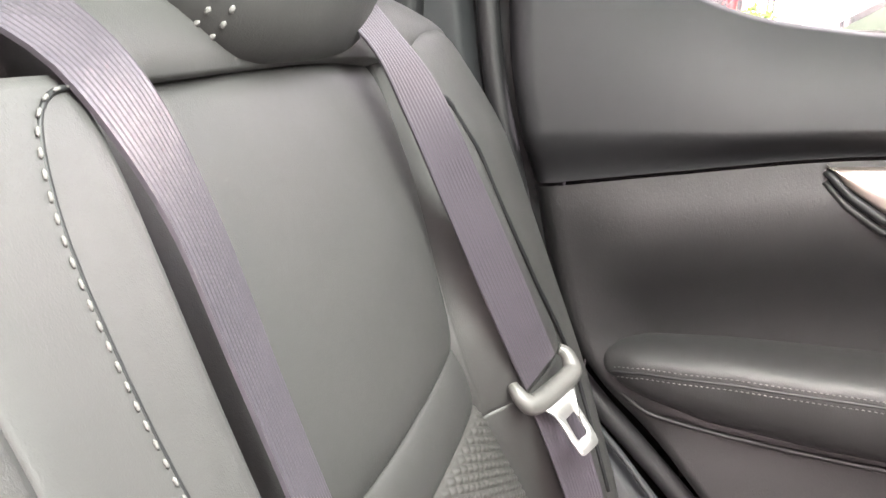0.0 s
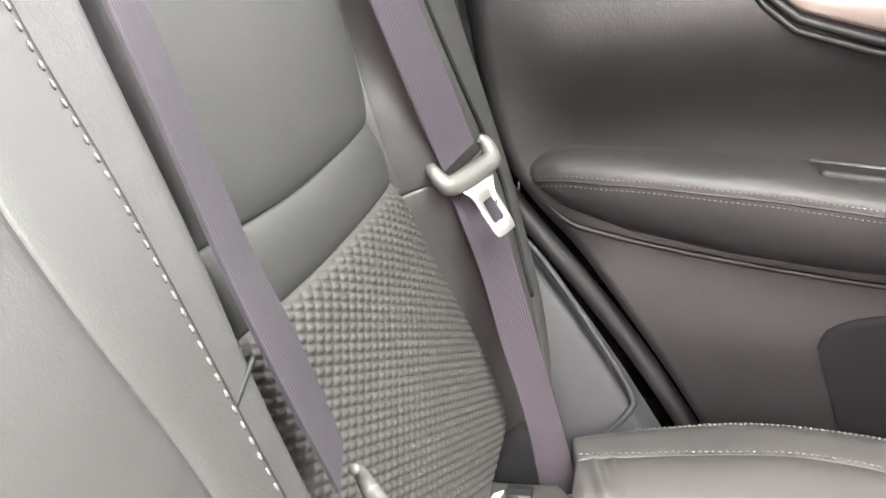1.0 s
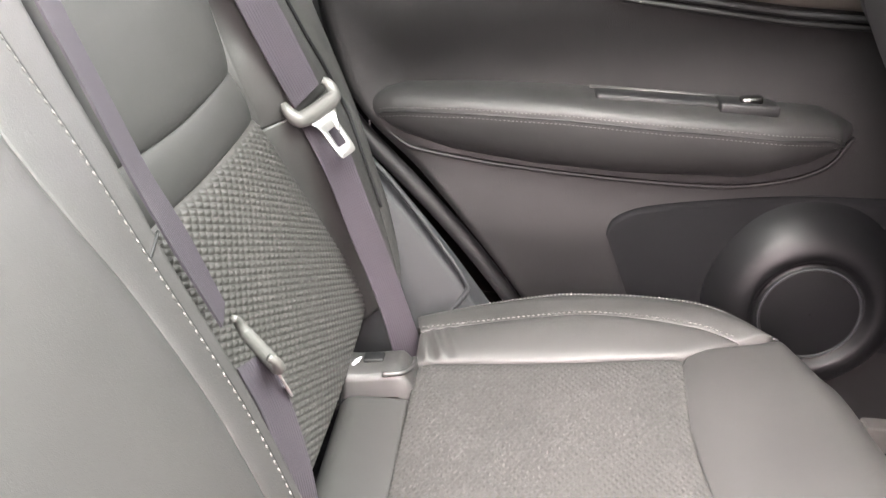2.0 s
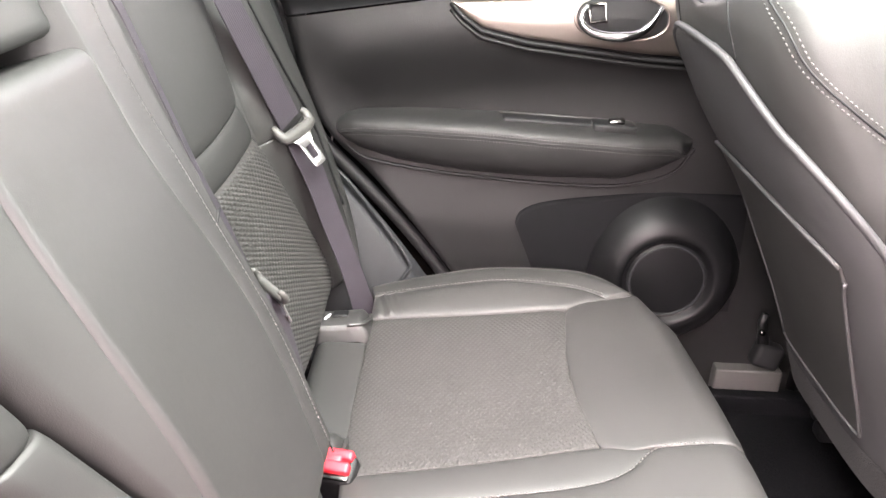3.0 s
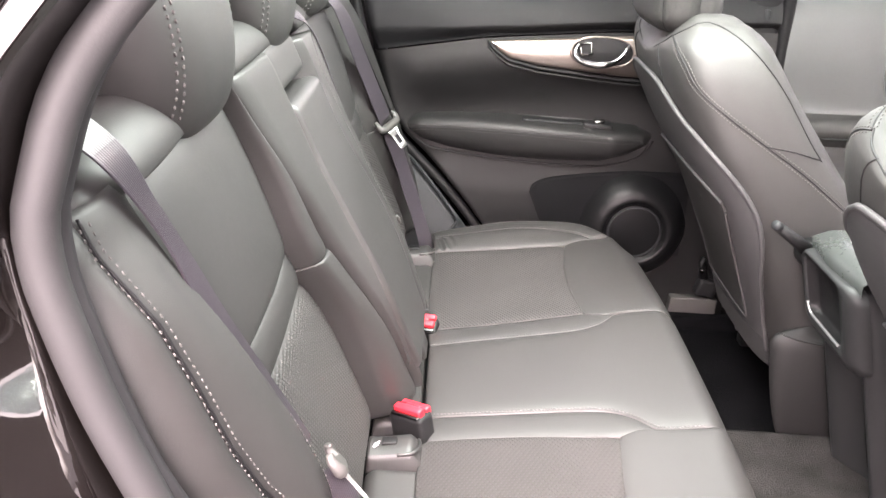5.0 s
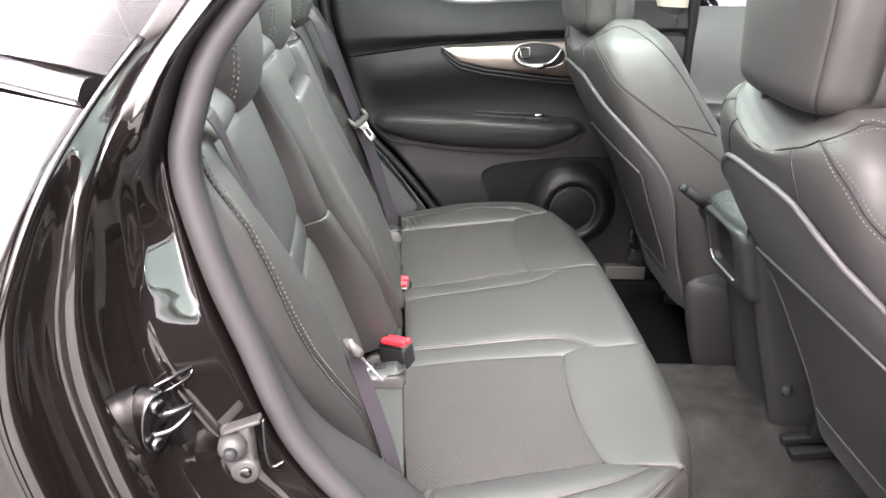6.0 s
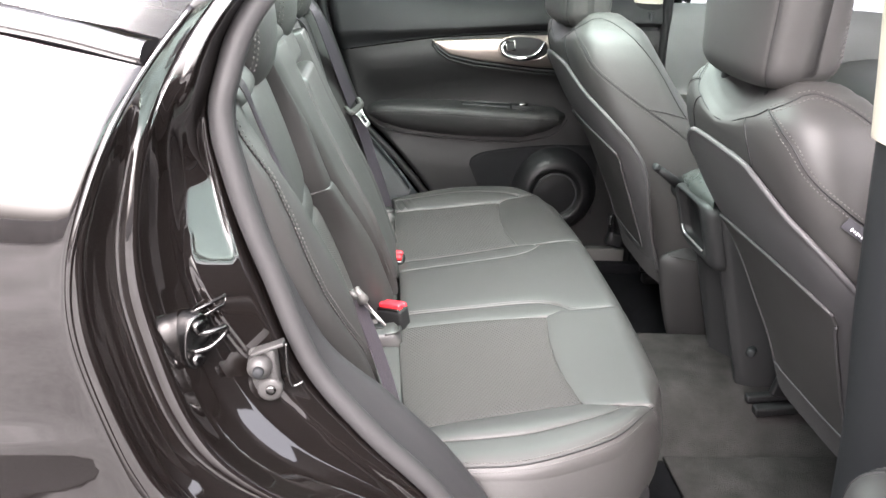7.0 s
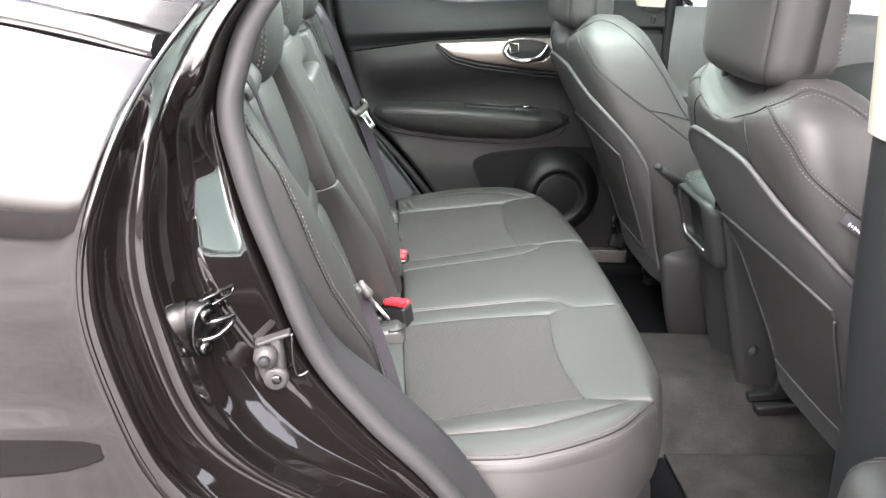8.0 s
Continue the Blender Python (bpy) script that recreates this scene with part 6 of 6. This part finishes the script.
# ---- centre console ----
con = thing("centre_console", (0.9, 0.0, 0.48), "dark plastic centre console with storage tray facing the rear", "console")
def con_ring(x, zt, zb, hw, lean):
    t = np.linspace(0, 2 * np.pi, 48, endpoint=False)
    e = 0.45
    zc_, hz = (zt + zb) / 2, (zt - zb) / 2
    zq = zc_ + np.sign(np.sin(t)) * np.abs(np.sin(t)) ** e * hz
    w = hw * (1 + 0.10 * (zc_ - zq) / hz)
    return np.stack([x + lean * (zq - zb), w * np.sign(np.cos(t)) * np.abs(np.cos(t)) ** e, zq], -1)
rings = [con_ring(0.765, 0.84, 0.56, 0.020, -0.30), con_ring(0.753, 0.88, 0.52, 0.050, -0.30), con_ring(0.748, 0.898, 0.50, 0.066, -0.30), con_ring(0.752, 0.908, 0.492, 0.076, -0.30), con_ring(0.770, 0.915, 0.486, 0.082, -0.28), con_ring(0.86, 0.918, 0.482, 0.085, -0.18), con_ring(1.10, 0.90, 0.48, 0.085, 0), con_ring(1.30, 0.80, 0.48, 0.085, 0)]
part("console_body", grid(np.array(rings), close=True), CONSOLE_PLASTIC, con)
# bezel and tray on the sloping rear face
def face(y, z, off):
    return np.array((0.748 - 0.30 * (z - 0.50) - off, y, z))
def rounded(y0, y1, z0, z1, r_):
    """A rounded rectangle of 64 points."""
    pts = []
    for cy_, cz_, a0_ in ((y1 - r_, z1 - r_, 0), (y0 + r_, z1 - r_, 90), (y0 + r_, z0 + r_, 180), (y1 - r_, z0 + r_, 270)):
        pts += [(cy_ + r_ * math.cos(radians(a0_ + k_ * 6)), cz_ + r_ * math.sin(radians(a0_ + k_ * 6))) for k_ in range(16)]
    return np.array(pts)


rim_o, rim_i = rounded(-0.086, 0.082, 0.786, 0.916, 0.022), rounded(-0.046, 0.072, 0.812, 0.906, 0.016)
mid_c = rim_i.mean(0)
lay = [(rim_o, -0.006), (rim_o, 0.008), (rim_o * 0.8 + rim_i * 0.2, 0.017), (rim_o * 0.45 + rim_i * 0.55, 0.022), (rim_i, 0.019), (rim_i, 0.016)]
part("tray_frame", grid(np.array([[face(y, z_, o_) for y, z_ in c_] for c_, o_ in lay]), close=True), CONSOLE_PLASTIC, con, "moulded tray frame")
# black colour imitates the shade of a deeper tray
part("tray", grid(np.array([[face(*(mid_c + (p - mid_c) * k_), o_) for p in rim_i] for k_, o_ in ((1.0, 0.017), (0.97, 0.004), (0.90, 0.001), (0.0, 0.001))]), close=True), BLACK, con, "shallow hollow of the tray, blackened to look deep")
part("tray_bezel", tube([face(y, z_, 0.0195) for y, z_ in np.concatenate([rim_i[36:], rim_i[:0]])][8:], 0.0022, 10), SILVER, con, "thin silver tray bezel")
part("lid_edge", loft([[(0.622, -0.082, 0.908), (0.612, 0, 0.912), (0.622, 0.080, 0.908)], [(0.612, -0.085, 0.918), (0.602, 0, 0.922), (0.612, 0.083, 0.918)], [(0.628, -0.085, 0.931), (0.618, 0, 0.936), (0.628, 0.083, 0.931)], [(0.68, -0.082, 0.940), (0.68, 0, 0.946), (0.68, 0.080, 0.940)],
                       [(1.0, -0.080, 0.93), (1.0, 0, 0.935), (1.0, 0.080, 0.93)]], 24, 4), LID, con, "console lid with the roof glass reflection in its pale greenish colour")
part("bolt", tube([(0.748, -0.084, 0.630), (0.736, -0.102, 0.632), (0.735, -0.104, 0.632)], [0.009, 0.009, 0.006], 14), GREY_PLASTIC, con, "push fastener")

# ---- near door pillar and open rear door ----
np_ = thing("door_pillar", (0.58, -0.66, 0.50), "grey lower and beige upper trim of the middle pillar", "pillar")
part("lower_trim", loft([[(0.640, -0.600, 0.46), (0.612, -0.612, 0.80), (0.572, -0.632, 1.00), (0.560, -0.622, 1.18)], [(0.610, -0.650, 0.46), (0.582, -0.655, 0.80), (0.553, -0.655, 1.00), (0.540, -0.640, 1.18)], [(0.600, -0.730, 0.46), (0.572, -0.735, 0.80), (0.550, -0.72, 1.00), (0.535, -0.70, 1.18)],
                         [(0.605, -0.815, 0.46), (0.585, -0.815, 0.80), (0.575, -0.80, 1.00), (0.58, -0.74, 1.18)]], 30, 5), GREY_PLASTIC, np_)
part("upper_trim", loft([[(0.560, -0.618, 1.18), (0.55, -0.58, 1.40), (0.53, -0.54, 1.55)], [(0.533, -0.640, 1.18), (0.52, -0.60, 1.40), (0.50, -0.56, 1.55)], [(0.533, -0.70, 1.18), (0.52, -0.65, 1.40), (0.50, -0.60, 1.55)], [(0.58, -0.74, 1.18), (0.56, -0.69, 1.4), (0.54, -0.63, 1.55)]], 20, 4), BEIGE, np_, "pale beige upper pillar trim")
bm = bmesh.new()
box(bm, (0.10, 0.08, 0.72), pose(0.675, -0.72, 0.82), 0.02)
part("pillar_core", bm, PAINT, np_)

od = thing("open_rear_door", (0.60, -0.80, 0.50), "open rear door with grey armrest and leather pad", "car door")
phi = radians(72)
HX, HY = 0.60, -0.80


def swung(p, q, z):
    """p along the door from its hinge, q towards its inner face."""
    return (HX - math.cos(phi) * p - math.sin(phi) * q, HY - math.sin(phi) * p + math.cos(phi) * q, z)


bm = bmesh.new()
box(bm, (0.86, 0.09, 0.72), Matrix.Translation(swung(0.45, -0.02, 0.80)) @ pose(0, 0, 0, 0, 0, 72), 0.02, 3)
part("door_shell", bm, PAINT, od)
part("door_card", loft([[swung(0.03, 0.030, z_) for z_ in (0.46, 0.8, 1.17)], [swung(0.05, 0.036, z_) for z_ in (0.46, 0.8, 1.17)], [swung(0.5, 0.038, z_) for z_ in (0.50, 0.8, 1.18)], [swung(0.80, 0.036, z_) for z_ in (0.75, 0.9, 1.20)], [swung(0.86, 0.026, z_) for z_ in (0.80, 0.95, 1.20)]], 30, 4), GREY_PLASTIC, od)
rings = []
for p in [-0.008 + 0.075 * (1 - math.cos(v)) for v in np.linspace(0.0, math.pi / 2, 14)] + [0.2, 0.35, 0.5, 0.6]:
    k = 1.0 if p > 0.067 else max(0.0, 1 - ((0.067 - p) / 0.075) ** 2) ** 0.5
    rings.append([swung(p, 0.030 + 0.075 * k * max(0.0, math.sin(a)) ** 0.6, 0.838 + 0.012 * p + 0.050 * (0.35 + 0.65 * k) * math.copysign(abs(math.cos(a)) ** 0.7, math.cos(a))) for a in np.linspace(0, math.pi, 25)])
arm = part("armrest", grid(np.array(rings)), LEATHER, od, "pale leather armrest pad with stitched seam")
part("seam", tube([tuple(v) for v in rings[9]], 0.0022, 6), BLACK, arm)
stitches("stitching", rings[6], arm, 0.0040, 0.0025, 0.0009)
w4 = tagged(part("window_3", pane(loft([[swung(0.06, -0.02, 1.18), swung(0.84, -0.02, 1.22)], [swung(0.08, 0.06, 1.52), swung(0.60, 0.06, 1.52)]], 10, 3)), DOOR_GLASS), "green-tinted window of the open rear door", "window", kind="structure")
w4.visible_shadow = False

# near front door, closed
nd = thing("front_door", (1.05, -0.68, 0.50), "dark front door on the driver side", "car door")
bm = bmesh.new()
box(bm, (0.95, 0.10, 0.72), pose(1.14, -0.73, 0.83), 0.02)
part("door_card", bm, SOFT_PLASTIC, nd)
w5 = tagged(part("window_4", pane(loft([[(0.64, -0.72, 1.19), (1.6, -0.70, 1.19)], [(0.62, -0.61, 1.54), (1.3, -0.60, 1.45)]], 12, 3)), GLASS), "clear side window of the driver door", "window", kind="structure")
w5.visible_shadow = False

# sill step and belt anchor at the foot of the far pillar
step = thing("sill_step", (0.62, 0.60, 0.48), "grey plastic sill step with black belt anchor", "trim panel")
bm = bmesh.new()
box(bm, (0.105, 0.060, 0.046), pose(0.648, 0.650, 0.534), 0.004, 3)
part("step", bm, POCKET_PLASTIC, step)
bm = bmesh.new()
box(bm, (0.150, 0.050, 0.052), pose(0.570, 0.668, 0.585), 0.008, 3)
part("scuff_plate", bm, SHELL_PLASTIC, step)
bm = bmesh.new()
box(bm, (0.110, 0.040, 0.060), pose(0.652, 0.672, 0.586), 0.008, 3)
part("recess", bm, BLACK, step, "black recess above the step")
bm = bmesh.new()
box(bm, (0.045, 0.030, 0.040), pose(0.672, 0.632, 0.582, 0, 15), 0.009, 3)
anchor = part("anchor", bm, DARK_PLASTIC, step, "black belt anchor")
part("stem", tube([(0.664, 0.632, 0.600), (0.652, 0.628, 0.640), (0.655, 0.628, 0.655)], [0.010, 0.007, 0.006], 10), BLACK, anchor)
part("bolt", tube([(0.653, 0.622, 0.626), (0.652, 0.616, 0.627)], [0.0055, 0.004], 10), STEEL, anchor)
bm = bmesh.new()
box(bm, (0.30, 0.030, 0.050), pose(0.70, 0.615, 0.497), 0.006, 2)
part("carpet_edge", bm, SHADED_CARPET, step)

# unseen wall added behind the viewer, for the car's paint to reflect
rear_wall = thing("unseen_wall", (0, -12.0, 0.06), "unseen low pale wall added for reflections in the paint", "wall")
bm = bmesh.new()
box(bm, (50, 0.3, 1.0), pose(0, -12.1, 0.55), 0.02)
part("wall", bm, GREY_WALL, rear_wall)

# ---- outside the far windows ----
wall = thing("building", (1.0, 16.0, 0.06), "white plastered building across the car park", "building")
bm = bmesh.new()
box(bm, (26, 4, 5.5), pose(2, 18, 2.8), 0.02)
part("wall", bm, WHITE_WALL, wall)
for k2 in range(6):
    bm = bmesh.new()
    box(bm, (2.2, 0.08, 1.4), pose(-7.5 + k2 * 3.8, 15.98, 1.75), 0.02)
    wd = part("window", bm, TINTED, wall)
    bm = bmesh.new()
    box(bm, (2.4, 0.14, 0.10), pose(-7.5 + k2 * 3.8, 15.95, 1.0), 0.01)
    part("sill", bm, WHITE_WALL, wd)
post = thing("red_post", (0.40, 6.0, 0.06), "red painted post beside the parked car", "post")
part("shaft", tube([(0.402, 6.0, 0.06), (0.402, 6.0, 3.0)], 0.032, 12), RED_POST, post)
part("foot", tube([(0.402, 6.0, 0.06), (0.402, 6.0, 0.09)], 0.09, 16), RED_POST, post)
sign = thing("blue_sign", (0.95, 7.0, 0.06), "blue sign board on two posts", "sign")
bm = bmesh.new()
box(bm, (0.75, 0.04, 0.5), pose(1.02, 7.0, 1.80), 0.01)
part("board", bm, BLUE_SIGN, sign)
for q in (0.75, 1.3):
    part("sign_post", tube([(q, 7.04, 0.06), (q, 7.04, 2.1)], 0.03, 10), STEEL, sign)


def bush(at, r, h, label):
    th = thing("bush", at, label, "bush", group="bushes")
    rng = random.Random(5)
    for k3 in range(7):
        a = k3 * 0.9
        part("stem", tube(spl([at, (at[0] + 0.3 * r * math.cos(a), at[1] + 0.3 * r * math.sin(a), at[2] + h * 0.45), (at[0] + 0.7 * r * math.cos(a), at[1] + 0.7 * r * math.sin(a), at[2] + h * 0.8)], 8), [0.02, 0.017, 0.015, 0.013, 0.011, 0.009, 0.007, 0.005], 6), BARK, th)
    V, F = [], []
    for _ in range(2600):
        a, b, c = rng.uniform(0, 6.283), rng.uniform(0.15, 1), rng.random() ** 0.5
        rr = r * c * (0.75 + 0.35 * math.sin(3 * a + 2 * b) * rng.random()) * math.sin(b * 2.6 + 0.25)
        p = Vector((at[0] + rr * math.cos(a), at[1] + rr * math.sin(a), at[2] + h * b * (0.9 + 0.15 * rng.random())))
        u = Vector((rng.uniform(-1, 1), rng.uniform(-1, 1), rng.uniform(-0.6, 1))).normalized()
        w = u.orthogonal().normalized()
        s = rng.uniform(0.02, 0.045)
        i = len(V)
        V += [p - u * s, p + w * s * 0.4 + u * s * 0.1, p + u * s, p - w * s * 0.4 + u * s * 0.1]
        F.append((i, i + 1, i + 2, i + 3))
    me = bpy.data.meshes.new("foliage")
    me.from_pydata(V, [], F)
    part("foliage", me, LEAF, th)["kind"] = "stuff"


bush((0.62, 6.6, 0.06), 0.42, 1.30, "yellow-green leafy bush beside the post")


def parked_car(x0, y0):
    """A white parked car, side on, nose towards -x."""
    th = thing("parked_car", (x0, y0, 0.06), "white parked car with opaque dark green glass", "car")
    prof = [(-0.95, 0.45), (-0.95, 0.80), (-0.80, 1.05), (-0.2, 1.17), (0.35, 1.24)]
    Wd = 0.88
    body = []
    secs = [(-1.0, 0.62, 0.80), (-0.9, 0.86, 0.98), (-0.5, 0.90, 1.10), (0.35, 0.91, 1.22), (1.2, 0.92, 1.20), (2.4, 0.92, 1.20), (3.1, 0.88, 1.16), (3.2, 0.70, 1.0)]
    ring = []
    for x, w, zt in secs:
        t = np.linspace(0, 2 * np.pi, 32, endpoint=False)
        zmid, hz = (zt + 0.36) / 2, (zt - 0.36) / 2
        ring.append(np.stack([np.full(32, x0 + x), y0 + w * np.sign(np.cos(t)) * np.abs(np.cos(t)) ** 0.45, zmid + hz * np.sign(np.sin(t)) * np.abs(np.sin(t)) ** 0.45], -1))
    part("body", grid(np.array(ring), close=True), WHITE_PAINT, th)
    part("roof", loft([[(x0 + 1.15, y0 - 0.62, 1.66), (x0 + 2.6, y0 - 0.62, 1.64)], [(x0 + 1.1, y0, 1.72), (x0 + 2.65, y0, 1.70)], [(x0 + 1.15, y0 + 0.62, 1.66), (x0 + 2.6, y0 + 0.62, 1.64)]], 12, 4), WHITE_PAINT, th)
    part("windscreen", loft([[(x0 + 0.38, y0 - 0.72, 1.23), (x0 + 0.30, y0, 1.24), (x0 + 0.38, y0 + 0.72, 1.23)], [(x0 + 1.13, y0 - 0.60, 1.66), (x0 + 1.08, y0, 1.70), (x0 + 1.13, y0 + 0.60, 1.66)]], 12, 3), CAR_GLASS, th, "opaque dark windscreen with greenish reflections in its colour")
    part("side_glass", loft([[(x0 + 0.50, y0 - 0.80, 1.22), (x0 + 2.9, y0 - 0.80, 1.22)], [(x0 + 1.2, y0 - 0.64, 1.64), (x0 + 2.6, y0 - 0.64, 1.62)]], 12, 3), CAR_GLASS, th)
    for sy in (-1, 1):
        part("windscreen_pillar", tube([(x0 + 0.36, y0 + sy * 0.77, 1.21), (x0 + 1.14, y0 + sy * 0.63, 1.66)], 0.035, 10), WHITE_PAINT, th)
        for sx in (-0.2, 2.5):
            w = part("wheel", tube([(x0 + sx, y0 + sy * 0.76, 0.38), (x0 + sx, y0 + sy * 0.93, 0.38)], 0.32, 28), RUBBER, th)
            part("rim", tube([(x0 + sx, y0 + sy * 0.90, 0.38), (x0 + sx, y0 + sy * 0.945, 0.38)], [0.21, 0.19], 20), STEEL, w)


parked_car(0.25, 4.9)
